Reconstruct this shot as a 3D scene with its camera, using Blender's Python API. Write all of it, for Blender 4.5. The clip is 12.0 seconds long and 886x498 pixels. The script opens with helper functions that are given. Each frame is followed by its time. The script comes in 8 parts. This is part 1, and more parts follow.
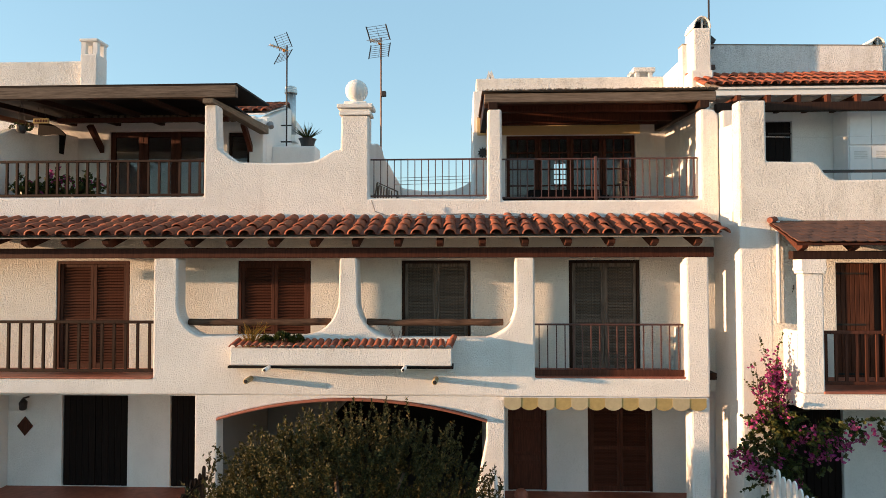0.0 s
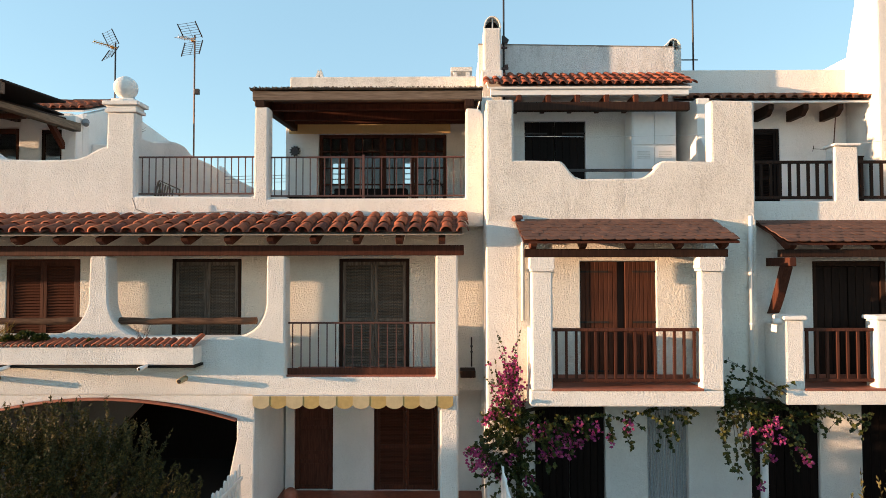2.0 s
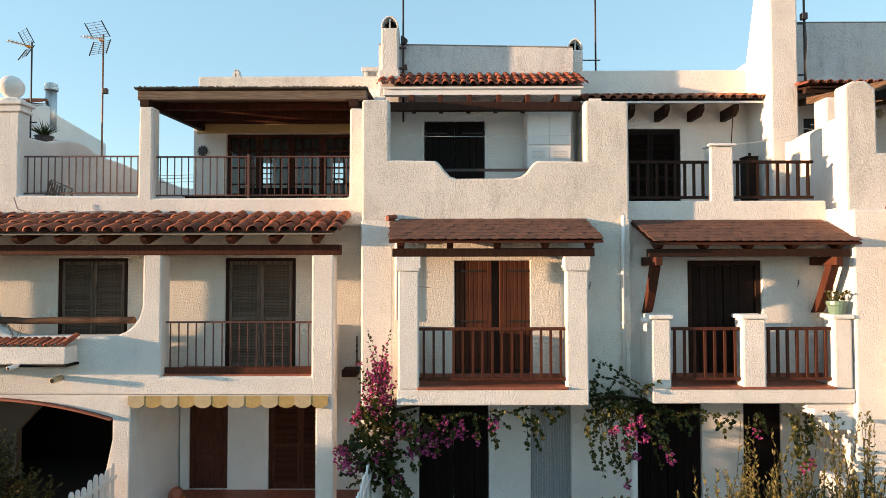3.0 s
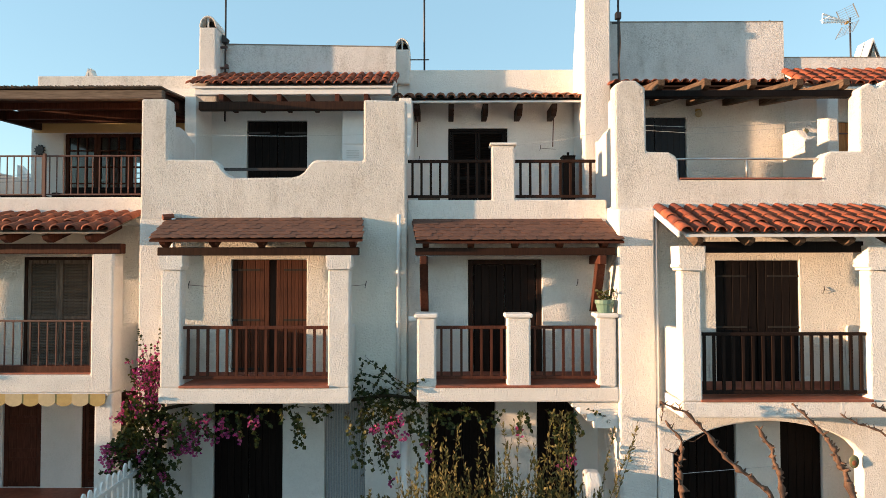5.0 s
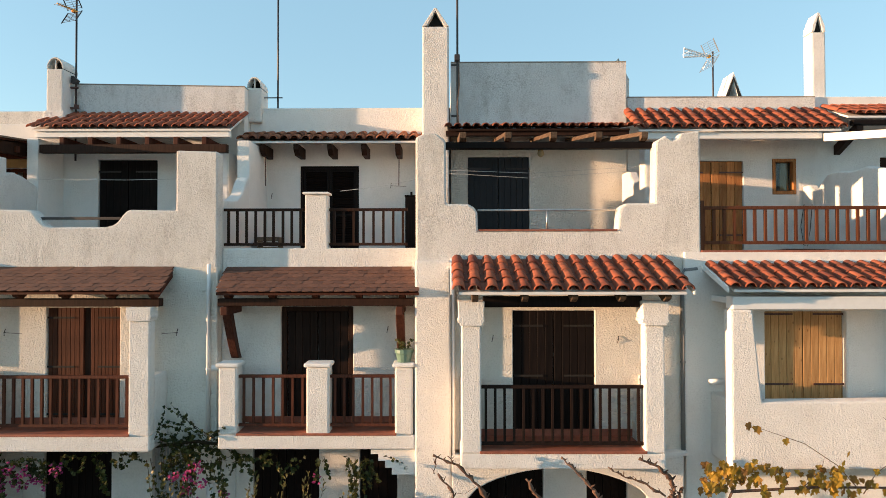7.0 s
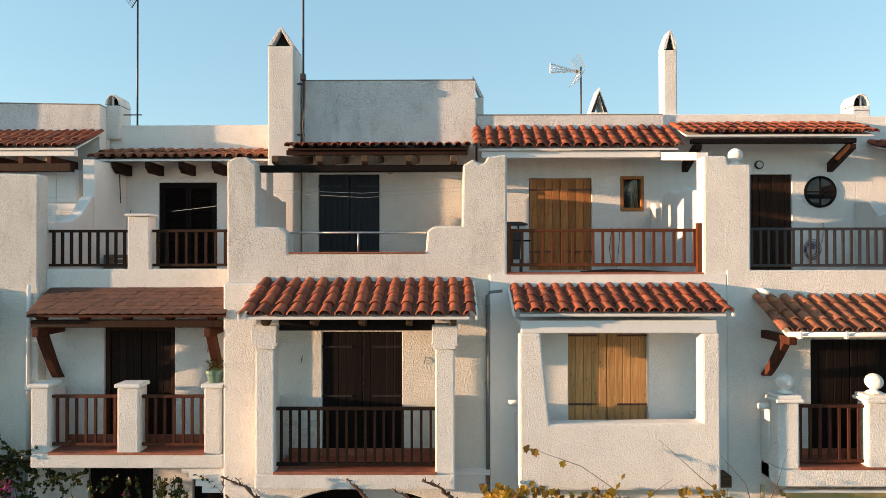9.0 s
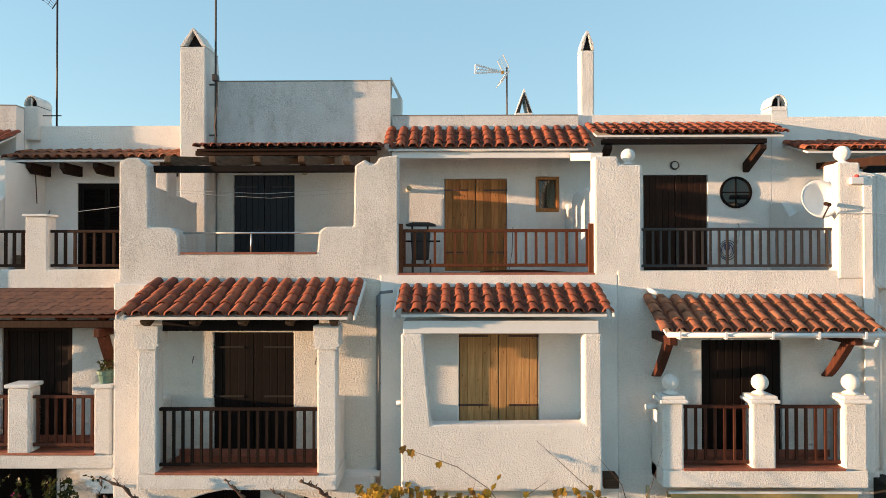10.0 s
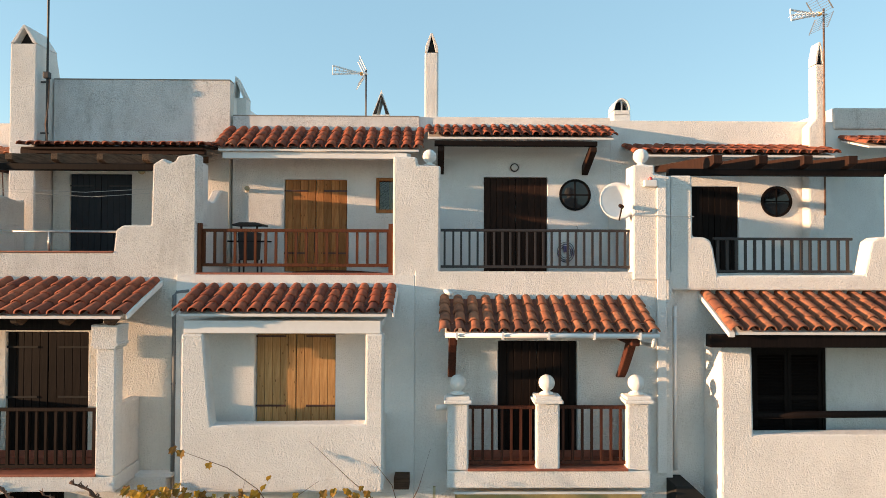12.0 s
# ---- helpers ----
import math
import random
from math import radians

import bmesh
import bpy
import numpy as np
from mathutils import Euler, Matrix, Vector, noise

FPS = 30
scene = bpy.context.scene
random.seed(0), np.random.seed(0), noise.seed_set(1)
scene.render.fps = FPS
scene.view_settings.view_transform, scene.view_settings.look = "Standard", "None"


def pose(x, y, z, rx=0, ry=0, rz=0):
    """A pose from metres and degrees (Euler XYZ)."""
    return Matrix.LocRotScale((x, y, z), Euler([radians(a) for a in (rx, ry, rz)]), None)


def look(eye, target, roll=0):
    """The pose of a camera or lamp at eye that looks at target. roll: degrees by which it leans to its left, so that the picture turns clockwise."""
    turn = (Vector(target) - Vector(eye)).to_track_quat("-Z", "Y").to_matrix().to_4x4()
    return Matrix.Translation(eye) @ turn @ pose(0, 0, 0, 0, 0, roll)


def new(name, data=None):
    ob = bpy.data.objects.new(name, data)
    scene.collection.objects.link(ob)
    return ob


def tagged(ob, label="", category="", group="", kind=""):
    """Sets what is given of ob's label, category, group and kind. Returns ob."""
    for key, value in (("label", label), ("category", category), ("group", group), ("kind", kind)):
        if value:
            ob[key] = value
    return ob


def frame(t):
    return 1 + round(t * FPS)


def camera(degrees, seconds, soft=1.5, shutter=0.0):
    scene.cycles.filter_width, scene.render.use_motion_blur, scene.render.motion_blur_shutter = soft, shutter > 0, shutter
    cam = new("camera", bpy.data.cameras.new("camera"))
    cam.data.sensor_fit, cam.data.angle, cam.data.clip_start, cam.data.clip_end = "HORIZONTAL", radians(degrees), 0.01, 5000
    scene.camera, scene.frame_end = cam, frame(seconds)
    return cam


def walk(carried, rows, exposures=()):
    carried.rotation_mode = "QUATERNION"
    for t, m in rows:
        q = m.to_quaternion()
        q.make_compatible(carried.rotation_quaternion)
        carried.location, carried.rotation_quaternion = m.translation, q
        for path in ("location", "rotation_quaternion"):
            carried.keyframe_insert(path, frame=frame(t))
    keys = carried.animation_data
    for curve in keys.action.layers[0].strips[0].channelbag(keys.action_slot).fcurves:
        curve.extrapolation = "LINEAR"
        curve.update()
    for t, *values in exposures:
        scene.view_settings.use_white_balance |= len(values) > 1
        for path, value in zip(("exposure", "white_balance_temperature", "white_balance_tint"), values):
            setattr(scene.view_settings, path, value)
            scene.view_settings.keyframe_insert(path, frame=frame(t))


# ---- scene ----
cam = camera(72.0, 12.0, soft=0.55)
PATH = [
    (0, (0.016, 0.202, 4.344), (-0.052, 2.2, 4.4), -0.1),
    (0.5, (0.835, 0.241, 4.347), (0.778, 2.24, 4.401), -0.1),
    (1, (1.708, 0.268, 4.363), (1.666, 2.267, 4.411), -0.1),
    (1.5, (2.606, 0.279, 4.327), (2.581, 2.278, 4.381), -0.1),
    (2, (3.556, 0.295, 4.297), (3.538, 2.294, 4.356), -0.1),
    (2.5, (4.523, 0.299, 4.284), (4.503, 2.298, 4.344), -0.1),
    (3, (5.38, 0.279, 4.29), (5.373, 2.279, 4.348), -0.1),
    (5, (8.73, 0.263, 4.272), (8.723, 2.262, 4.329), -0.1),
    (5.5, (9.533, 0.227, 4.345), (9.519, 2.226, 4.395), -0.1),
    (6, (10.289, 0.176, 4.585), (10.271, 2.176, 4.634), -0.1),
    (6.5, (10.992, 0.118, 4.896), (10.976, 2.117, 4.937), -0.1),
    (7, (11.672, 0.068, 5.121), (11.66, 2.068, 5.153), -0.1),
    (9, (14.548, -0.054, 5.523), (14.532, 1.946, 5.539), -0.1),
    (9.5, (15.39, -0.058, 5.518), (15.371, 1.941, 5.535), -0.1),
    (10, (16.198, -0.031, 5.503), (16.178, 1.969, 5.524), -0.1),
    (10.5, (16.919, -0.011, 5.468), (16.909, 1.989, 5.497), -0.1),
    (11, (17.569, -0.005, 5.483), (17.581, 1.995, 5.509), 0.1),
    (11.5, (18.293, -0.002, 5.472), (18.309, 1.998, 5.501), 0.1),
    (12, (19.009, -0.016, 5.444), (19.033, 1.984, 5.479), 0.2),
]
walk(cam, [(t, look(eye, target, roll)) for t, eye, target, roll in PATH], [(0, 1.62, 6500, 16), (2.5, 1.73, 6500, 16), (5.5, 1.67, 6500, 15), (7, 1.60, 6500, 15), (9, 1.56, 6500, 15), (12, 1.57, 6500, 15)])

# ---- light ----
SUN_WAY = Vector((1.0, 0.167, -0.085)).normalized()
world = bpy.data.worlds.new("sky")
world.use_nodes = True
scene.world = world
wn = world.node_tree.nodes
sky = wn.new("ShaderNodeTexSky")
sky.sky_type = "NISHITA"
sky.sun_disc = False
sky.sun_elevation = radians(4.8)
sky.sun_rotation = radians(261)
sky.altitude = 20
sky.air_density, sky.dust_density, sky.ozone_density = 1.0, 0.15, 1.35
wn["Background"].inputs["Strength"].default_value = 0.135
tint = wn.new("ShaderNodeMix")
tint.data_type, tint.blend_type = "RGBA", "MULTIPLY"
tint.inputs[0].default_value = 1.0
tint.inputs[7].default_value = (0.95, 1.0, 0.985, 1)
world.node_tree.links.new(sky.outputs["Color"], tint.inputs[6])
haze = wn.new("ShaderNodeMix")
haze.data_type = "RGBA"
haze.inputs[0].default_value = 0.55
haze.inputs[7].default_value = (1.00, 1.81, 2.28, 1)
world.node_tree.links.new(tint.outputs[2], haze.inputs[6])
world.node_tree.links.new(haze.outputs[2], wn["Background"].inputs["Color"])
sun_data = bpy.data.lights.new("sun", "SUN")
sun_data.energy, sun_data.angle, sun_data.color = 3.8, radians(0.6), (1.0, 0.63, 0.35)
sun = new("sun", sun_data)
sun.rotation_euler = SUN_WAY.to_track_quat("-Z", "Y").to_euler()

# ---- materials ----


def nodes_of(name):
    m = bpy.data.materials.new(name)
    m.use_nodes = True
    t = m.node_tree
    return m, t, t.nodes["Principled BSDF"]


def noise_node(t, scale, detail=4.0, rough=0.55, stretch=(1, 1, 1), space="Object"):
    c = t.nodes.new("ShaderNodeTexCoord")
    mp = t.nodes.new("ShaderNodeMapping")
    mp.inputs["Scale"].default_value = stretch
    if space == "World":
        g = t.nodes.new("ShaderNodeNewGeometry")
        t.links.new(g.outputs["Position"], mp.inputs["Vector"])
    else:
        t.links.new(c.outputs["Object"], mp.inputs["Vector"])
    n = t.nodes.new("ShaderNodeTexNoise")
    n.inputs["Scale"].default_value, n.inputs["Detail"].default_value, n.inputs["Roughness"].default_value = scale, detail, rough
    t.links.new(mp.outputs["Vector"], n.inputs["Vector"])
    return n.outputs["Fac"]


def ramp(t, fac, stops):
    r = t.nodes.new("ShaderNodeValToRGB")
    e = r.color_ramp.elements
    while len(e) < len(stops):
        e.new(0.5)
    for k, (pos, col) in enumerate(stops):
        e[k].position, e[k].color = pos, (*col, 1) if len(col) == 3 else col
    t.links.new(fac, r.inputs["Fac"])
    return r.outputs["Color"]


def mixed(t, fac, a, b, mode="MIX"):
    m = t.nodes.new("ShaderNodeMix")
    m.data_type, m.blend_type = "RGBA", mode
    for sock, v in ((0, fac), (6, a), (7, b)):
        if isinstance(v, (int, float)):
            m.inputs[sock].default_value = v
        elif isinstance(v, tuple):
            m.inputs[sock].default_value = (*v, 1)
        else:
            t.links.new(v, m.inputs[sock])
    return m.outputs[2]


def bump(t, b, height, strength, distance):
    n = t.nodes.new("ShaderNodeBump")
    n.inputs["Strength"].default_value, n.inputs["Distance"].default_value = strength, distance
    t.links.new(height, n.inputs["Height"])
    if b.inputs["Normal"].is_linked:
        t.links.new(b.inputs["Normal"].links[0].from_socket, n.inputs["Normal"])
    t.links.new(n.outputs["Normal"], b.inputs["Normal"])


def stucco(name, base, stain, amount, coarse, relief):
    """Hand-thrown lime render: knobbly relief, weather streaks, faint patches."""
    m, t, b = nodes_of(name)
    b.inputs["Roughness"].default_value = 0.92
    b.inputs["Diffuse Roughness"].default_value = 0.45
    b.inputs["Specular IOR Level"].default_value = 0.2
    big = noise_node(t, 0.9, 5, 0.6, space="World")
    streak = noise_node(t, 1.0, 6, 0.65, (4.0, 4.0, 1.1), "World")
    fine = noise_node(t, 9.0, 6, 0.7, space="World")
    c1 = mixed(t, ramp(t, big, [(0.42, (0, 0, 0)), (0.72, (1, 1, 1))]), base, tuple(0.90 * a for a in base))
    dirt = t.nodes.new("ShaderNodeMath")
    dirt.operation = "MULTIPLY"
    t.links.new(ramp(t, streak, [(0.50, (0, 0, 0)), (0.74, (1, 1, 1))]), dirt.inputs[0])
    t.links.new(ramp(t, fine, [(0.34, (0.25, 0.25, 0.25)), (0.68, (1, 1, 1))]), dirt.inputs[1])
    d2 = t.nodes.new("ShaderNodeMath")
    d2.operation = "MULTIPLY"
    t.links.new(dirt.outputs[0], d2.inputs[0])
    d2.inputs[1].default_value = amount * 0.55
    speck = t.nodes.new("ShaderNodeMath")
    speck.operation = "MULTIPLY"
    t.links.new(ramp(t, noise_node(t, 34.0, 4, 0.75, space="World"), [(0.46, (0, 0, 0)), (0.72, (1, 1, 1))]), speck.inputs[0])
    t.links.new(ramp(t, noise_node(t, 1.7, 4, 0.6, space="World"), [(0.36, (0, 0, 0)), (0.66, (min(0.7, amount * 0.6),) * 3)]), speck.inputs[1])
    c2 = mixed(t, d2.outputs[0], c1, stain)
    t.links.new(mixed(t, speck.outputs[0], c2, tuple(0.6 * a for a in stain)), b.inputs["Base Color"])
    bump(t, b, noise_node(t, coarse * 0.22, 3, 0.5, space="World"), relief * 0.4, 0.03)
    grain = t.nodes.new("ShaderNodeMath")
    grain.operation = "ADD"
    t.links.new(ramp(t, noise_node(t, coarse, 3.0, 0.62, space="World"), [(0.24, (0, 0, 0)), (0.74, (1, 1, 1))]), grain.inputs[0])
    t.links.new(noise_node(t, coarse * 2.3, 3, 0.6, space="World"), grain.inputs[1])
    bump(t, b, grain.outputs[0], relief, 0.0132)
    return m


def wood(name, dark, light, rough=0.6, grain=(14, 14, 1.2), vary=0.25, knots=False):
    m, t, b = nodes_of(name)
    b.inputs["Roughness"].default_value = rough
    b.inputs["Specular IOR Level"].default_value = 0.10
    g = noise_node(t, 3.0, 6, 0.65, grain)
    wear = noise_node(t, 2.2, 4, 0.6, space="World")
    oi = t.nodes.new("ShaderNodeObjectInfo")
    c = ramp(t, g, [(0.32, dark), (0.68, light)])
    shade = ramp(t, oi.outputs["Random"], [(0.0, (1 - vary,) * 3), (1.0, (1 + vary * 0.3,) * 3)])
    c = mixed(t, 1.0, c, shade, "MULTIPLY")
    c = mixed(t, ramp(t, wear, [(0.55, (0, 0, 0)), (0.8, (0.5, 0.5, 0.5))]), c, tuple(0.5 * (a + b2) * 1.25 for a, b2 in zip(dark, light)))
    if knots:
        vo = t.nodes.new("ShaderNodeTexVoronoi")
        vo.inputs["Scale"].default_value = 1.0
        mp = t.nodes.new("ShaderNodeMapping")
        mp.inputs["Scale"].default_value = (13.0, 13.0, 6.0)
        geo = t.nodes.new("ShaderNodeNewGeometry")
        t.links.new(geo.outputs["Position"], mp.inputs["Vector"])
        t.links.new(mp.outputs["Vector"], vo.inputs["Vector"])
        c = mixed(t, ramp(t, vo.outputs["Distance"], [(0.07, (0.85, 0.85, 0.85)), (0.15, (0, 0, 0))]), c, tuple(0.35 * a for a in dark))
    t.links.new(c, b.inputs["Base Color"])
    bump(t, b, g, 0.35, 0.004)
    return m


def clay(name, a, bcol, c3):
    """Fired clay roof tile, each one its own shade, with soot and lichen."""
    m, t, b = nodes_of(name)
    b.inputs["Roughness"].default_value = 0.85
    oi = t.nodes.new("ShaderNodeObjectInfo")
    geo = t.nodes.new("ShaderNodeNewGeometry")
    add = t.nodes.new("ShaderNodeMath")
    add.operation = "ADD"
    t.links.new(oi.outputs["Random"], add.inputs[0])
    t.links.new(geo.outputs["Random Per Island"], add.inputs[1])
    fr = t.nodes.new("ShaderNodeMath")
    fr.operation = "FRACT"
    t.links.new(add.outputs[0], fr.inputs[0])
    col = ramp(t, fr.outputs[0], [(0.0, a), (0.55, bcol), (1.0, c3)])
    blot = noise_node(t, 7.0, 5, 0.65, space="World")
    col = mixed(t, ramp(t, blot, [(0.44, (0, 0, 0)), (0.72, (0.85, 0.85, 0.85))]), col, (0.060, 0.026, 0.018))
    t.links.new(col, b.inputs["Base Color"])
    bump(t, b, noise_node(t, 60, 3, 0.6, space="World"), 0.35, 0.004)
    return m


def plain(name, col, rough=0.5, metal=0.0, spread=0.12, scale=12.0):
    m, t, b = nodes_of(name)
    b.inputs["Roughness"].default_value, b.inputs["Metallic"].default_value = rough, metal
    n = noise_node(t, scale, 4, 0.6, space="World")
    t.links.new(ramp(t, n, [(0.3, tuple(c * (1 - spread) for c in col)), (0.7, tuple(c * (1 + spread) for c in col))]), b.inputs["Base Color"])
    return m


def leaf(name, cols, rough=0.45, through_it=0.25):
    m, t, b = nodes_of(name)
    geo = t.nodes.new("ShaderNodeNewGeometry")
    n = len(cols)
    c = ramp(t, geo.outputs["Random Per Island"], [(k / max(1, n - 1), col) for k, col in enumerate(cols)])
    t.links.new(c, b.inputs["Base Color"])
    b.inputs["Roughness"].default_value = rough
    b.inputs["Specular IOR Level"].default_value = 0.25
    tr = t.nodes.new("ShaderNodeBsdfTranslucent")
    t.links.new(c, tr.inputs["Color"])
    mx = t.nodes.new("ShaderNodeMixShader")
    mx.inputs[0].default_value = through_it
    out = t.nodes["Material Output"]
    t.links.new(b.outputs[0], mx.inputs[1])
    t.links.new(tr.outputs[0], mx.inputs[2])
    t.links.new(mx.outputs[0], out.inputs["Surface"])
    return m


def glass(name):
    m, t, b = nodes_of(name)
    b.inputs["Base Color"].default_value = (0.80, 0.85, 0.86, 1)
    b.inputs["Roughness"].default_value = 0.02
    b.inputs["Transmission Weight"].default_value = 1.0
    b.inputs["IOR"].default_value = 1.45
    return m


STUCCO = stucco("lime_stucco", (0.885, 0.86, 0.82), (0.46, 0.41, 0.35), 0.46, 44.0, 0.95)
STUCCO_OLD = stucco("weathered_stucco", (0.845, 0.82, 0.775), (0.34, 0.30, 0.25), 1.0, 46.0, 1.0)
STUCCO_WORN = stucco("stained_roof_render", (0.84, 0.83, 0.815), (0.34, 0.31, 0.27), 1.0, 42.0, 1.0)
STUCCO_SMOOTH = stucco("smooth_render", (0.90, 0.88, 0.845), (0.52, 0.48, 0.42), 0.30, 50.0, 0.62)
# White walls again, with the sun's warm cast put into the base colour.
STUCCO_SUN_TINT = stucco("sun_tinted_stucco", (0.87, 0.835, 0.765), (0.50, 0.45, 0.37), 0.35, 34.0, 1.25)
# Arch interior stucco with the archway's shade in its base colour.
PLASTER_SHADED = stucco("shaded_arch_plaster", (0.21, 0.20, 0.185), (0.12, 0.11, 0.10), 0.5, 60.0, 0.4)
MOULDY = stucco("mouldy_mortar", (0.36, 0.32, 0.27), (0.12, 0.10, 0.085), 1.0, 60.0, 0.8)
YELLOW_STUCCO = stucco("yellow_band_stucco", (0.78, 0.58, 0.28), (0.55, 0.38, 0.18), 0.35, 42.0, 0.8)
WOOD_DARK = wood("dark_stained_wood", (0.020, 0.010, 0.007), (0.046, 0.022, 0.014))
WOOD_RED = wood("red_brown_wood", (0.055, 0.019, 0.012), (0.115, 0.042, 0.026))
SHUTTER_RED = wood("red_brown_shutter", (0.050, 0.018, 0.011), (0.105, 0.038, 0.023))
SHUTTER_GREY = wood("weathered_brown_shutter", (0.055, 0.040, 0.032), (0.215, 0.170, 0.136), 0.7)
WOOD_BEAM = wood("sun_bleached_beam", (0.080, 0.060, 0.046), (0.215, 0.165, 0.128), 0.85, (1.0, 14, 14))
WOOD_RAFTER = wood("weathered_brown_rafter", (0.055, 0.034, 0.022), (0.165, 0.112, 0.076), 0.8, (14, 1.2, 14))
WOOD_LOG = wood("weathered_log", (0.050, 0.026, 0.017), (0.150, 0.088, 0.058), 0.8, (1.4, 12, 12))
WOOD_UMBER = wood("umber_stained_wood", (0.012, 0.007, 0.0055), (0.028, 0.015, 0.011))
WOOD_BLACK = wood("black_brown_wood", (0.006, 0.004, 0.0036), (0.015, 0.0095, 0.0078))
WOOD_RUST = wood("rust_brown_shutter_wood", (0.056, 0.020, 0.012), (0.120, 0.043, 0.023))
WOOD_GREY = wood("weathered_grey_wood", (0.10, 0.075, 0.055), (0.23, 0.18, 0.13), 0.85, (14, 1.2, 14))
WOOD_PINE = wood("varnished_pine", (0.42, 0.205, 0.075), (0.70, 0.42, 0.185), 0.5, (16, 16, 0.9), 0.30, True)
WOOD_OAK = wood("golden_brown_wood", (0.30, 0.105, 0.030), (0.52, 0.235, 0.085), 0.5, (14, 14, 1.2), 0.35, True)
RAIL_RED = wood("red_varnished_rail", (0.085, 0.028, 0.013), (0.17, 0.060, 0.028), 0.45)
CLAY = clay("clay_roof_tile", (0.29, 0.072, 0.032), (0.40, 0.115, 0.050), (0.13, 0.036, 0.022))
CLAY_BRIGHT = clay("new_clay_roof_tile", (0.30, 0.068, 0.030), (0.40, 0.108, 0.048), (0.18, 0.042, 0.024))
# Pan tiles darker than the covers: the valley shade is in their colour.
CLAY_DARK = clay("shaded_clay_pan_tile", (0.17, 0.050, 0.027), (0.24, 0.070, 0.036), (0.11, 0.034, 0.022))
CLAY_PALE = clay("pale_clay_roof_tile", (0.32, 0.105, 0.048), (0.41, 0.155, 0.075), (0.18, 0.060, 0.034))
SHINGLE = clay("brown_shingle", (0.120, 0.050, 0.030), (0.155, 0.066, 0.040), (0.095, 0.040, 0.026))
TERRACOTTA = plain("terracotta_floor_tile", (0.30, 0.095, 0.055), 0.6, 0, 0.25, 9)
IRON = plain("brown_painted_iron", (0.085, 0.033, 0.024), 0.5, 0.0, 0.2)
IRON_BLACK = plain("dark_painted_iron", (0.028, 0.020, 0.018), 0.5, 0.0, 0.2)
STEEL = plain("galvanised_steel", (0.52, 0.52, 0.51), 0.38, 0.9, 0.15)
RUSTY = plain("rusty_mast_steel", (0.22, 0.13, 0.09), 0.65, 0.5, 0.4)
GREY_PIPE = plain("grey_plastic_pipe", (0.20, 0.20, 0.20), 0.6)
WHITE_PAINT = plain("white_paint", (0.80, 0.79, 0.77), 0.45, 0, 0.03)
# Serves soot, black iron, and shade painted as black sheets and plugs.
BLACK = plain("dull_black", (0.012, 0.011, 0.010), 0.9)
YELLOW_CLOTH = plain("yellow_awning_cloth", (0.38, 0.275, 0.105), 0.85, 0, 0.15)
CREAM_CLOTH = plain("cream_awning_cloth", (0.43, 0.355, 0.215), 0.85, 0, 0.10)
GLASS = glass("window_glass")
BARK = wood("grey_brown_bark", (0.10, 0.065, 0.045), (0.24, 0.17, 0.12), 0.9, (6, 6, 2))
TWIG = wood("dark_green_twig", (0.022, 0.017, 0.010), (0.060, 0.045, 0.026), 0.9, (6, 6, 2))
VINE_BARK = wood("dry_vine_bark", (0.075, 0.042, 0.030), (0.21, 0.135, 0.098), 0.9, (9, 9, 3))
LEAF_OLIVE = leaf("olive_leaves", [(0.018, 0.019, 0.005), (0.034, 0.034, 0.009), (0.125, 0.095, 0.026), (0.024, 0.025, 0.007), (0.046, 0.043, 0.012)], 0.6, 0.15)
LEAF_GREEN = leaf("green_leaves", [(0.020, 0.034, 0.009), (0.032, 0.046, 0.012), (0.10, 0.095, 0.022), (0.024, 0.038, 0.010)])
LEAF_YELLOW = leaf("yellow_vine_leaves", [(0.38, 0.22, 0.024), (0.46, 0.29, 0.036), (0.22, 0.11, 0.028), (0.33, 0.24, 0.04), (0.15, 0.075, 0.025)], 0.5, 0.4)
BRACT = leaf("magenta_bracts", [(0.47, 0.08, 0.22), (0.55, 0.12, 0.28), (0.40, 0.05, 0.18), (0.27, 0.025, 0.20)], 0.7, 0.35)
STALK = leaf("dry_green_stalks", [(0.085, 0.085, 0.026), (0.17, 0.14, 0.048), (0.055, 0.062, 0.022)], 0.6, 0.25)
SOIL = plain("garden_soil", (0.11, 0.085, 0.06), 0.95, 0, 0.35, 3)
GRASS_G = plain("dark_garden_ground", (0.145, 0.13, 0.108), 0.95, 0, 0.4, 0.7)
TEAL = plain("teal_glazed_pot", (0.13, 0.22, 0.17), 0.35, 0, 0.15)
POT_DARK = plain("dark_plastic_pot", (0.04, 0.037, 0.036), 0.55)
PLASTIC_GREY = plain("light_grey_plastic", (0.62, 0.61, 0.58), 0.5)
RED_PLASTIC = plain("red_plastic", (0.55, 0.04, 0.03), 0.35)
BLUE_HOSE = plain("violet_blue_hose", (0.12, 0.10, 0.22), 0.45)
BRASS = plain("aged_brass", (0.45, 0.30, 0.10), 0.4, 0.8)
ORANGE = plain("orange_plastic", (0.75, 0.33, 0.05), 0.45)
BEAD = plain("pale_bead_strands", (0.42, 0.44, 0.46), 0.5, 0, 0.25, 40)

# ---- mesh building ----
WORLD_AT = {}


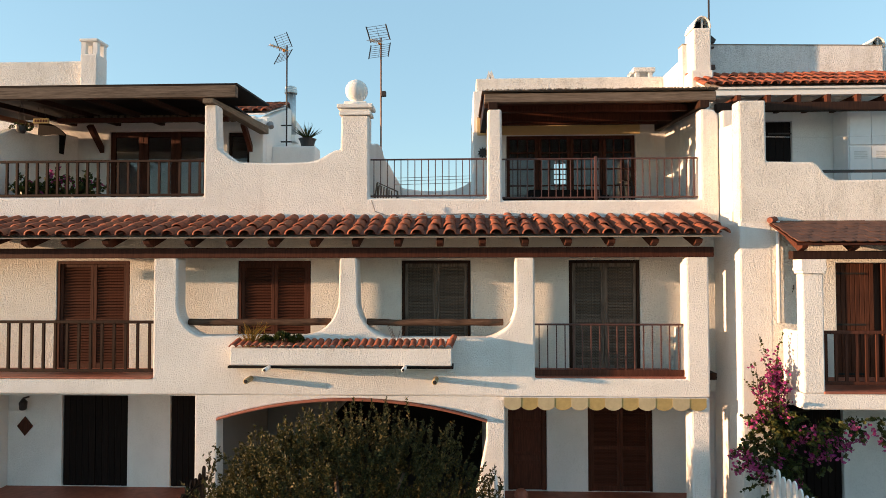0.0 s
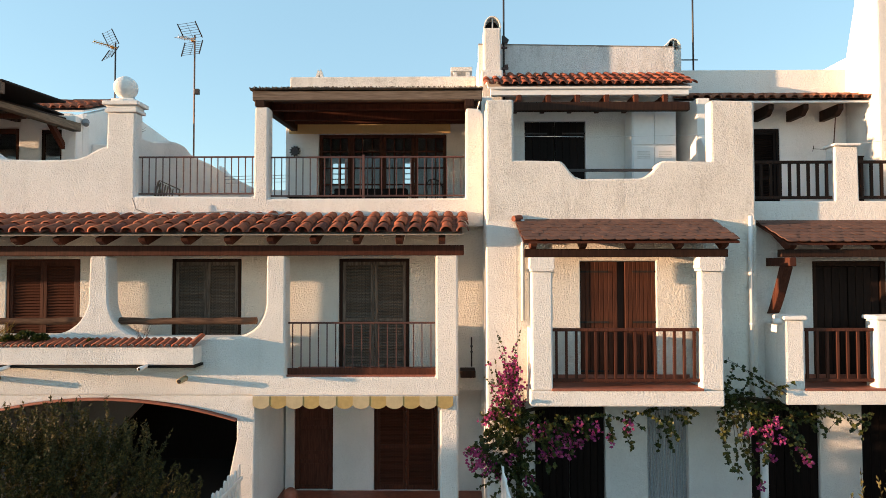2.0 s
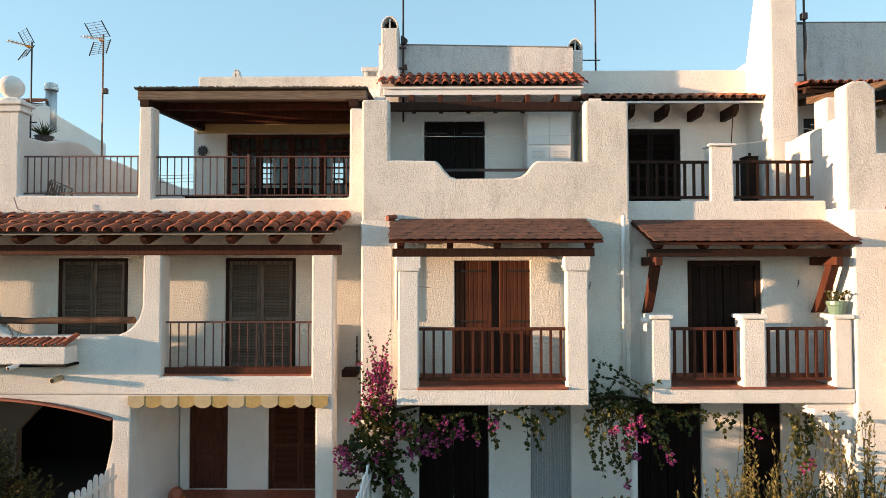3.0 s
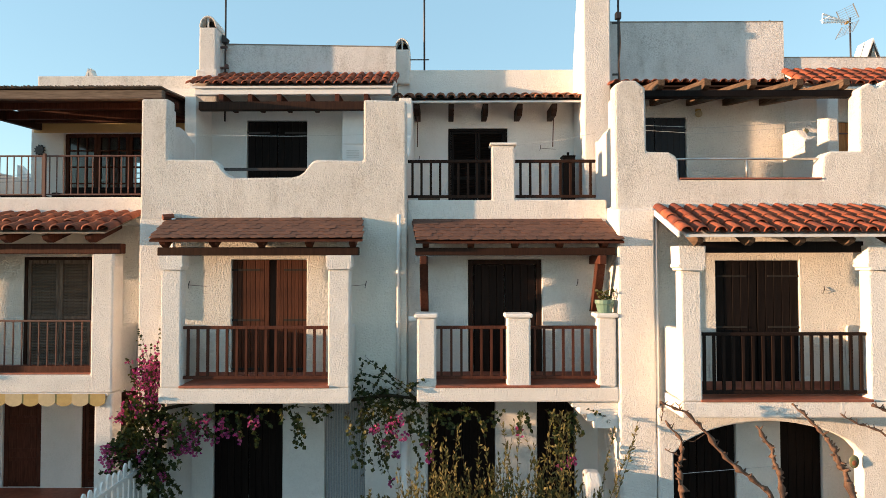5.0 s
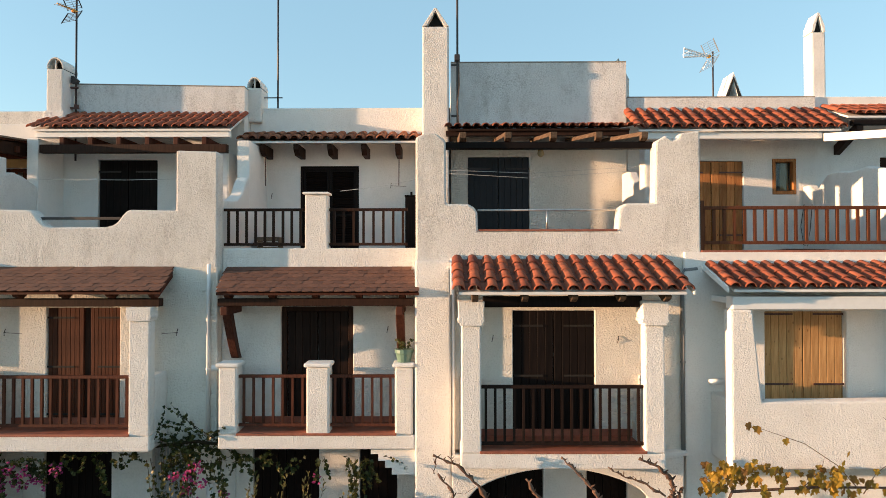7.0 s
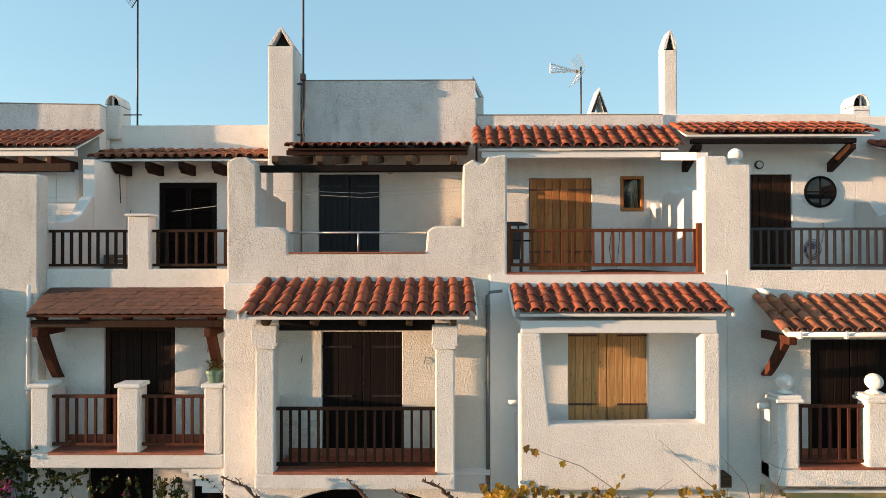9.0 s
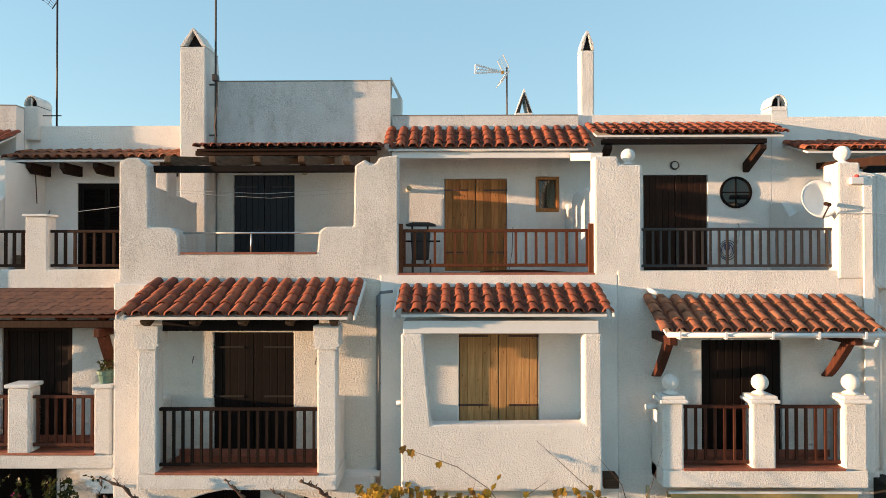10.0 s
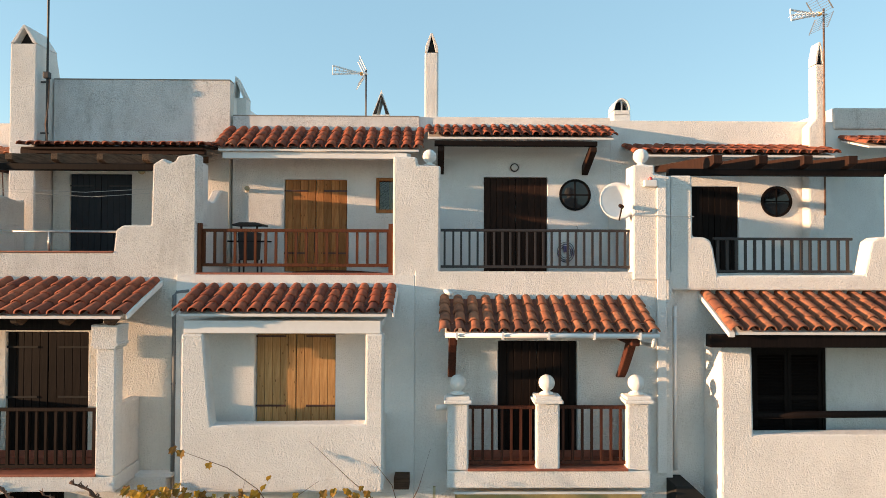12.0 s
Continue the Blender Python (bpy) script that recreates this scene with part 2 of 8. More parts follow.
class Build:
    """Collects vertices and faces of one mesh, in world metres."""

    def __init__(self):
        self.v, self.f = [], []

    def add(self, verts, faces):
        k = len(self.v)
        self.v.extend(tuple(p) for p in verts)
        self.f.extend(tuple(i + k for i in f) for f in faces)
        return self

    def box(self, x0, x1, y0, y1, z0, z1):
        v = [(x, y, z) for x in (x0, x1) for y in (y0, y1) for z in (z0, z1)]
        return self.add(v, [(0, 1, 3, 2), (4, 6, 7, 5), (0, 4, 5, 1), (2, 3, 7, 6), (0, 2, 6, 4), (1, 5, 7, 3)])

    def prism(self, pts, axis, a, b):
        """A flat outline drawn out along an axis: 'y' takes (x, z) points, 'x' takes (y, z), 'z' takes (x, y)."""
        def place(p, d):
            return {"y": (p[0], d, p[1]), "x": (d, p[0], p[1]), "z": (p[0], p[1], d)}[axis]
        area = sum(p[0] * q[1] - q[0] * p[1] for p, q in zip(pts, pts[1:] + pts[:1]))
        if area < 0:
            pts = pts[::-1]
        n = len(pts)
        v = [place(p, a) for p in pts] + [place(p, b) for p in pts]
        f = [tuple(range(n)), tuple(range(2 * n - 1, n - 1, -1))]
        f += [(i, i + n, (i + 1) % n + n, (i + 1) % n) for i in range(n)]
        return self.add(v, f)

    def tube(self, path, radii, n=8, caps=True):
        path = [Vector(p) for p in path]
        if not isinstance(radii, (list, tuple)):
            radii = [radii] * len(path)
        v, f = [], []
        for i, p in enumerate(path):
            way = (path[min(i + 1, len(path) - 1)] - path[max(i - 1, 0)]).normalized()
            side = way.orthogonal().normalized() if abs(way.z) > 0.95 else way.cross(Vector((0, 0, 1))).normalized()
            up = side.cross(way).normalized()
            for k in range(n):
                a = 2 * math.pi * k / n
                v.append(p + (side * math.cos(a) + up * math.sin(a)) * radii[i])
        for i in range(len(path) - 1):
            for k in range(n):
                f.append((i * n + k, i * n + (k + 1) % n, (i + 1) * n + (k + 1) % n, (i + 1) * n + k))
        if caps:
            f.append(tuple(range(n - 1, -1, -1)))
            f.append(tuple(range((len(path) - 1) * n, len(path) * n)))
        return self.add(v, f)

    def turned(self, x, y, profile, n=16):
        """A turned form round an upright axis: profile of (radius, z), bottom to top."""
        v = [(x + r * math.cos(2 * math.pi * k / n), y + r * math.sin(2 * math.pi * k / n), z) for r, z in profile for k in range(n)]
        f = [(i * n + k, i * n + (k + 1) % n, (i + 1) * n + (k + 1) % n, (i + 1) * n + k) for i in range(len(profile) - 1) for k in range(n)]
        f += [tuple(range(n - 1, -1, -1)), tuple(range((len(profile) - 1) * n, len(profile) * n))]
        return self.add(v, f)

    def ball(self, x, y, z, r, n=16, m=10):
        prof = [(max(0.002, r * math.sin(math.pi * k / m)), z - r * math.cos(math.pi * k / m)) for k in range(m + 1)]
        return self.turned(x, y, prof, n)

    def pierced(self, x0, x1, z0, z1, y0, y1, holes):
        """An upright wall along x with rectangular holes (x0, x1, z0, z1) right through it."""
        xs = sorted({x0, x1, *[h[0] for h in holes], *[h[1] for h in holes]})
        zs = sorted({z0, z1, *[h[2] for h in holes], *[h[3] for h in holes]})
        xs = [x for x in xs if x0 <= x <= x1]
        zs = [z for z in zs if z0 <= z <= z1]

        def solid(i, j):
            if not (0 <= i < len(xs) - 1 and 0 <= j < len(zs) - 1):
                return False
            cx, cz = (xs[i] + xs[i + 1]) / 2, (zs[j] + zs[j + 1]) / 2
            return not any(h[0] < cx < h[1] and h[2] < cz < h[3] for h in holes)
        ids, v, f = {}, [], []

        def at(i, j, k):
            if (i, j, k) not in ids:
                ids[i, j, k] = len(v)
                v.append((xs[i], (y0, y1)[k], zs[j]))
            return ids[i, j, k]
        for i in range(len(xs) - 1):
            for j in range(len(zs) - 1):
                if not solid(i, j):
                    continue
                f.append((at(i, j, 0), at(i + 1, j, 0), at(i + 1, j + 1, 0), at(i, j + 1, 0)))
                f.append((at(i, j, 1), at(i, j + 1, 1), at(i + 1, j + 1, 1), at(i + 1, j, 1)))
                if not solid(i - 1, j):
                    f.append((at(i, j, 0), at(i, j + 1, 0), at(i, j + 1, 1), at(i, j, 1)))
                if not solid(i + 1, j):
                    f.append((at(i + 1, j, 0), at(i + 1, j, 1), at(i + 1, j + 1, 1), at(i + 1, j + 1, 0)))
                if not solid(i, j - 1):
                    f.append((at(i, j, 0), at(i, j, 1), at(i + 1, j, 1), at(i + 1, j, 0)))
                if not solid(i, j + 1):
                    f.append((at(i, j + 1, 0), at(i + 1, j + 1, 0), at(i + 1, j + 1, 1), at(i, j + 1, 1)))
        return self.add(v, f)


def arc(x0, z0, x1, z1, bulge, n=6):
    """Points of a quarter-like bow from one point to another; bulge is the share by which it sags to its right."""
    out = []
    dx, dz = x1 - x0, z1 - z0
    for k in range(n + 1):
        s = k / n
        o = bulge * 4 * s * (1 - s)
        out.append((x0 + dx * s + dz * o, z0 + dz * s - dx * o))
    return out


def mesh_of(name, b, mat, bevel=0.0, segs=2, smooth=False, origin=(0, 0, 0), sharp_z=None):
    me = bpy.data.meshes.new(name)
    o = Vector(origin)
    me.from_pydata([tuple(Vector(p) - o) for p in b.v], [], b.f)
    bm = bmesh.new()
    bm.from_mesh(me)
    bmesh.ops.recalc_face_normals(bm, faces=bm.faces)
    if bevel:
        edges = [e for e in bm.edges if len(e.link_faces) == 2 and e.calc_face_angle(0) > 0.5
                 and not (sharp_z is not None and all(abs(v.co.z - sharp_z) < 0.002 for v in e.verts))]
        bmesh.ops.bevel(bm, geom=edges, offset=bevel, segments=segs, profile=0.5, affect="EDGES", clamp_overlap=True)
    if smooth:
        for f in bm.faces:
            f.smooth = True
    bm.to_mesh(me)
    bm.free()
    me.materials.append(mat)
    return me


def hung(ob, parent, at):
    """Puts ob at a world place under a parent whose axes are the world's."""
    ob.parent = parent
    ob.location = Vector(at) - WORLD_AT.get(parent, Vector((0, 0, 0)))
    WORLD_AT[ob] = Vector(at)
    return ob


def thing(name, at, label, category, group="", kind=""):
    ob = new(name)
    ob.location = at
    ob.empty_display_size = 0.1
    WORLD_AT[ob] = Vector(at)
    return tagged(ob, label, category, group, kind)


def part(name, b, mat, parent, label="", bevel=0.0, segs=2, smooth=False, kind="", sharp_z=None):
    ob = new(name, mesh_of(name, b, mat, bevel, segs, smooth, (0, 0, 0), sharp_z))
    hung(ob, parent, (0, 0, 0))
    return tagged(ob, label, kind=kind)


def lone(name, b, mat, at, label, category, group="", kind="", bevel=0.0, smooth=False):
    """A thing of one single mesh."""
    ob = new(name, mesh_of(name, b, mat, bevel, 2, smooth, at))
    ob.location = at
    WORLD_AT[ob] = Vector(at)
    return tagged(ob, label, category, group, kind)


def piece(name, me, parent, at, turn=(0, 0, 0), scale=(1, 1, 1)):
    ob = new(name, me)
    hung(ob, parent, at)
    ob.rotation_euler, ob.scale = turn, scale
    return ob


# ---- parts that many houses share ----
BAR_MESH = {}


def railing(house, x0, x1, y, z0, z1, n, mat, bar=0.032, rail=0.055, label="", name="balcony_railing", lean=0.0):
    """A railing along x: a frame of two rails, and n upright bars."""
    b = Build()
    b.box(x0, x1, y - rail / 2, y + rail / 2, z1 - rail * 0.8, z1)
    frame_ob = part(name, b, mat, house, label, 0.006)
    low = new("bottom_rail", mesh_of("bottom_rail", Build().box(x0, x1, y - rail * 0.4, y + rail * 0.4, z0, z0 + rail * 0.8), mat, 0.005, 1))
    hung(low, frame_ob, (0, 0, 0))
    h = z1 - z0 - rail * 1.6
    key = (round(bar, 3), round(h, 3), mat.name)
    if key not in BAR_MESH:
        BAR_MESH[key] = mesh_of("baluster", Build().box(-bar / 2, bar / 2, -bar / 2, bar / 2, -h / 2 - 0.004, h / 2 + 0.004), mat)
    for k in range(n):
        x = x0 + (x1 - x0) * (k + 0.5) / n
        piece("baluster", BAR_MESH[key], frame_ob, (x + random.uniform(-0.004, 0.004), y, (z0 + z1) / 2))
    return frame_ob


def louvred(house, x0, x1, z0, z1, y, mat, leaves=2, pitch=0.046, bar_mat=None, casing=0.05):
    """A louvred shutter: a casing, and leaves with slats."""
    b = Build()
    b.box(x0, x0 + casing, y - 0.02, y + 0.06, z0, z1).box(x1 - casing, x1, y - 0.02, y + 0.06, z0, z1)
    b.box(x0 + casing, x1 - casing, y - 0.02, y + 0.06, z1 - casing, z1)
    part("shutter_casing", b, bar_mat or mat, house, "", 0.004)
    w = (x1 - x0 - 2 * casing) / leaves
    for k in range(leaves):
        a = x0 + casing + k * w
        c = a + w
        s = 0.055
        b = Build().box(a + 0.003, a + s, y - 0.005, y + 0.035, z0, z1 - casing).box(c - s, c - 0.003, y - 0.005, y + 0.035, z0, z1 - casing)
        top = z1 - casing
        mid = z0 + (top - z0) * 0.46
        for lo, hi in ((z0, z0 + s * 1.5), (mid - s / 2, mid + s / 2), (top - s, top)):
            b.box(a + s, c - s, y - 0.003, y + 0.033, lo, hi)
        b.box(a + s, c - s, y + 0.030, y + 0.034, z0, top)
        leaf_ob = part("shutter_leaf", b, mat, house, "closed louvred shutter leaf", 0.003, 1)
        key = (round(c - a, 3), mat.name, "slat")
        if key not in BAR_MESH:
            hw = (c - a) / 2 - s
            BAR_MESH[key] = mesh_of("slat", Build().add([(-hw, -0.016, -0.016), (hw, -0.016, -0.016), (hw, 0.016, 0.016), (-hw, 0.016, 0.016), (-hw, -0.012, -0.021), (hw, -0.012, -0.021), (hw, 0.020, 0.011), (-hw, 0.020, 0.011)],
                                                   [(0, 1, 2, 3), (7, 6, 5, 4), (0, 4, 5, 1), (2, 6, 7, 3), (1, 5, 6, 2), (0, 3, 7, 4)]), mat)
        for lo, hi in ((z0 + s * 1.5, mid - s / 2), (mid + s / 2, top - s)):
            n = max(1, int((hi - lo) / pitch))
            for i in range(n):
                piece("slat", BAR_MESH[key], leaf_ob, ((a + c) / 2, y + 0.012, lo + (i + 0.5) * (hi - lo) / n))


def planked(house, x0, x1, z0, z1, y, mat, n=5, leaves=2, hinge=None, gap=0.005, hinges=(0.12, 0.80), label="closed plank shutter leaf", split=0.006):
    """Shutter leaves of upright boards, with strap hinges."""
    w = (x1 - x0) / leaves
    for k in range(leaves):
        a = x0 + k * w + (0.006 if k == 0 else split)
        c = x0 + (k + 1) * w - (0.006 if k == leaves - 1 else 0.006)
        leaf_ob = part("shutter_leaf", Build().box(a, c, y + 0.029, y + 0.036, z0, z1), mat, house, label)
        bw = (c - a) / n
        key = (round(bw, 3), round(z1 - z0, 2), mat.name)
        if key not in BAR_MESH:
            h = z1 - z0
            g = gap / 2
            BAR_MESH[key] = mesh_of("board", Build().box(-bw / 2 + g, bw / 2 - g, -0.014, 0.014, -h / 2, h / 2), mat, 0.004, 1)
        for i in range(n):
            piece("board", BAR_MESH[key], leaf_ob, (a + (i + 0.5) * bw, y + 0.014, (z0 + z1) / 2))
        if hinge:
            for s in hinges:
                z = z1 - (z1 - z0) * s
                hx = (a - 0.05, a + (c - a) * 0.75) if k == 0 else (c - (c - a) * 0.75, c + 0.05)
                piece_b = Build().box(*hx, y - 0.012, y - 0.001, z - 0.014, z + 0.014)
                ob = new("strap_hinge", mesh_of("strap_hinge", piece_b, hinge))
                hung(ob, leaf_ob, (0, 0, 0))


def cover_mesh(r, length, mat):
    """One barrel tile, humped side up, running from its low end (y 0) uphill."""
    b, n = Build(), 8
    for (r0, y0), (r1, y1) in (((r * 1.08, 0.0), (r * 0.86, length)),):
        out0 = [(r0 * math.cos(math.pi * k / n), y0, r0 * 0.86 * math.sin(math.pi * k / n)) for k in range(n + 1)]
        out1 = [(r1 * math.cos(math.pi * k / n), y1, r1 * 0.86 * math.sin(math.pi * k / n)) for k in range(n + 1)]
        q = 0.80
        in0 = [(x * q, y, z * q) for x, y, z in out0]
    v = out0 + out1 + in0
    m = n + 1
    f = [(k, k + 1, m + k + 1, m + k) for k in range(n)]
    f += [(2 * m + k, 2 * m + k + 1, k + 1, k) for k in range(n)]
    b.add(v, f)
    in1 = [(x * 0.8, y, z * 0.8) for x, y, z in out1]
    b.add(in0 + in1, [(k + 1, k, m + k, m + k + 1) for k in range(n)])
    me = mesh_of("roof_tile", b, mat)
    for p in me.polygons:
        p.use_smooth = len(p.vertices) == 4
    return me


def tile_roof(house, x0, x1, y_e, z_e, y_t, z_t, spacing, rows, mat, label, name="tiled_canopy", wobble=1.0, board=WHITE_PAINT, drop=0.05, shift=0.0, barge=False):
    """A lean-to roof of barrel tiles from its eave (y_e, z_e) up to the wall (y_t, z_t)."""
    run, rise = y_t - y_e, z_t - z_e
    length = math.hypot(run, rise)
    slope = math.atan2(rise, run)
    b = Build()
    b.add([(x0, y_e + 0.02, z_e - 0.012), (x1, y_e + 0.02, z_e - 0.012), (x1 + shift, y_t, z_t - 0.012), (x0 + shift, y_t, z_t - 0.012),
           (x0, y_e + 0.02, z_e - drop), (x1, y_e + 0.02, z_e - drop), (x1 + shift, y_t, z_t - drop), (x0 + shift, y_t, z_t - drop)],
          [(0, 1, 2, 3), (7, 6, 5, 4), (0, 4, 5, 1), (1, 5, 6, 2), (2, 6, 7, 3), (3, 7, 4, 0)])
    deck = part(name, b, board, house, label, 0.008)
    n = max(2, round((x1 - x0) / spacing))
    sp = (x1 - x0) / n
    step = length / rows
    key = ("cover", round(sp, 3), round(step, 3), mat.name)
    if key not in BAR_MESH:
        BAR_MESH[key] = cover_mesh(sp * 0.385, step * 1.22, mat)
    pans = Build()
    up = Vector((0, math.cos(slope), math.sin(slope)))
    nrm = Vector((0, -math.sin(slope), math.cos(slope)))
    for j in range(rows):
        for i in range(n + 1):
            s = j * step
            sx = shift * s / length
            base = Vector((x0 + i * sp + sx, y_e, z_e)) + up * (s - 0.02) + nrm * (0.030 + 0.006 * (j > 0))
            x = base.x
            if i < n:
                px = x + sp / 2
                rr = sp * 0.38
                m = 6
                low = [Vector((px - rr * math.cos(math.pi * k / m), base.y, base.z)) + nrm * (0.010 - rr * 0.32 * math.sin(math.pi * k / m) + 0.012) for k in range(m + 1)]
                top = [p + up * step * 1.05 - nrm * 0.006 for p in low]
                pans.add([tuple(p) for p in low + top], [(k, m + 1 + k, m + 2 + k, k + 1) for k in range(m)])
            w = wobble
            piece("roof_tile", BAR_MESH[key], deck, (x + random.uniform(-0.007, 0.007) * w, base.y + random.uniform(-0.008, 0.008) * w, base.z + random.uniform(0, 0.006) * w),
                  (slope - 0.035 + random.uniform(-0.02, 0.02) * w, random.uniform(-0.03, 0.03) * w, random.uniform(-0.035, 0.035) * w))
    if barge:
        for x, sx_ in ((x0 - sp * 0.36, -0.03), (x1 + sp * 0.36, 0.03)):
            edge = Build().add([(x, y_e, z_e - drop), (x + sx_, y_e, z_e - drop), (x + sx_ + shift, y_t, z_t - drop), (x + shift, y_t, z_t - drop),
                                (x, y_e, z_e + 0.03), (x + sx_, y_e, z_e + 0.03), (x + sx_ + shift, y_t, z_t + 0.03), (x + shift, y_t, z_t + 0.03)],
                               [(0, 1, 2, 3), (7, 6, 5, 4), (0, 4, 5, 1), (1, 5, 6, 2), (2, 6, 7, 3), (3, 7, 4, 0)])
            ob = new("barge_edge", mesh_of("barge_edge", edge, STUCCO_SMOOTH, 0.006))
            hung(ob, deck, (0, 0, 0))
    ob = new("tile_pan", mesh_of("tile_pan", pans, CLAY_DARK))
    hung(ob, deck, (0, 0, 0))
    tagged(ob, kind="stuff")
    return deck


rnd_lift = random.Random(3)


def shingle_roof(house, x0, x1, xt0, xt1, y_e, z_e, y_t, z_t, rows, cols, label):
    """A lean-to roof of thin brown shingles with a wavy lower edge."""
    run, rise = y_t - y_e, z_t - z_e
    length = math.hypot(run, rise)
    slope = math.atan2(rise, run)
    b = Build()
    b.add([(x0, y_e + 0.01, z_e - 0.006), (x1, y_e + 0.01, z_e - 0.006), (xt1, y_t, z_t - 0.006), (xt0, y_t, z_t - 0.006),
           (x0, y_e + 0.01, z_e - 0.035), (x1, y_e + 0.01, z_e - 0.035), (xt1, y_t, z_t - 0.035), (xt0, y_t, z_t - 0.035)],
          [(0, 1, 2, 3), (7, 6, 5, 4), (0, 4, 5, 1), (1, 5, 6, 2), (2, 6, 7, 3), (3, 7, 4, 0)])
    deck = part("shingled_canopy", b, WOOD_RED, house, label)
    step = length / rows
    w = (x1 - x0) / cols
    key = ("shingle", round(w, 3), round(step, 3))
    if key not in BAR_MESH:
        prof = [(-0.5, 0.17), (-0.36, 0.06), (-0.12, 0.0), (0.12, 0.0), (0.36, 0.06), (0.5, 0.17)]
        pts = [(u * w * 0.985, v * step) for u, v in prof] + [(0.5 * w * 0.985, step * 1.28), (-0.5 * w * 0.985, step * 1.28)]
        BAR_MESH[key] = mesh_of("shingle", Build().prism(pts, "z", -0.006, 0.006), SHINGLE)
    up = Vector((0, math.cos(slope), math.sin(slope)))
    nrm = Vector((0, -math.sin(slope), math.cos(slope)))
    for j in range(rows):
        s = j * step
        f = s / length
        left, right = x0 + (xt0 - x0) * f, x1 + (xt1 - x1) * f
        n = round((right - left) / w)
        for i in range(n + (j % 2)):
            x = left + (i + 0.5 * (1 - j % 2)) * (right - left) / n
            x = min(max(x, left + w * 0.4), right - w * 0.4)
            p = Vector((x, y_e, z_e)) + up * (s - 0.012) + nrm * (0.026 + rnd_lift.uniform(0, 0.005))
            piece("shingle", BAR_MESH[key], deck, p, (slope - 0.05, 0, random.uniform(-0.012, 0.012)))
    return deck


def rafters(house, xs, y0, z0, y1, z1, w, h, mat, name="rafter", label=""):
    """Rafters with a sloping cut end, from the eave back to the wall."""
    for x in xs:
        b = Build().prism([(y0, z0), (y0 + 0.03, z0 - h * 0.55), (y0 + 0.14, z0 - h), (y1, z1 - h), (y1, z1)], "x", x - w / 2, x + w / 2)
        part(name, b, mat, house, label, 0.006, 1)


def brace(house, x, w, y_wall, z_low, y_out, z_top, mat, thick=0.16):
    """A curved wooden bracket under a canopy."""
    pts, back = [], []
    n = 8
    for k in range(n + 1):
        s = k / n
        y = y_wall + (y_out - y_wall) * (s ** 0.92)
        z = z_low + (z_top - z_low) * (s ** 1.08)
        pts.append((y, z))
        back.append((y + thick * 0.9, z + thick * 0.15 - 0.04 * (1 - s)))
    part("wooden_bracket", Build().prism(pts + back[::-1], "x", x - w / 2, x + w / 2), mat, house, "curved wooden bracket", 0.008, 1)


def column(house, x0, x1, y0, y1, z0, z1, tall=0.2, out=0.03, mat=STUCCO):
    """A square stucco post with a stepped capital."""
    b = Build().box(x0, x1, y0, y1, z0, z1 - tall)
    part("column", b, mat, house, "white stucco post", 0.022, 2)
    z, o = z1 - tall, out
    c = Build().prism([(x0 - o * 0.4, z + 0.001), (x1 + o * 0.4, z + 0.001), (x1 + o * 0.4, z + 0.035), (x1 + o, z + 0.045), (x1 + o, z + 0.08), (x1 + o * 0.7, z + 0.09), (x1 + o * 0.9, z1),
                       (x0 - o * 0.9, z1), (x0 - o * 0.7, z + 0.09), (x0 - o, z + 0.08), (x0 - o, z + 0.045), (x0 - o * 0.4, z + 0.035)], "y", y0 - o, y1 + o)
    part("capital", c, mat, house, "", 0.010, 2)


def cap_ball(house, x, y, z, r):
    prof = [(r * 0.95, z - r * 1.35), (r * 0.8, z - r * 1.2), (r * 0.42, z - r * 1.05), (r * 0.40, z - r * 0.95)]
    prof += [(max(0.002, r * math.sin(a)), z - r * math.cos(a)) for a in [0.42 + k * (math.pi - 0.42) / 10 for k in range(11)]]
    part("ball_finial", Build().turned(x, y, prof, 20), STUCCO_SMOOTH, house, "round white ball finial", smooth=True)


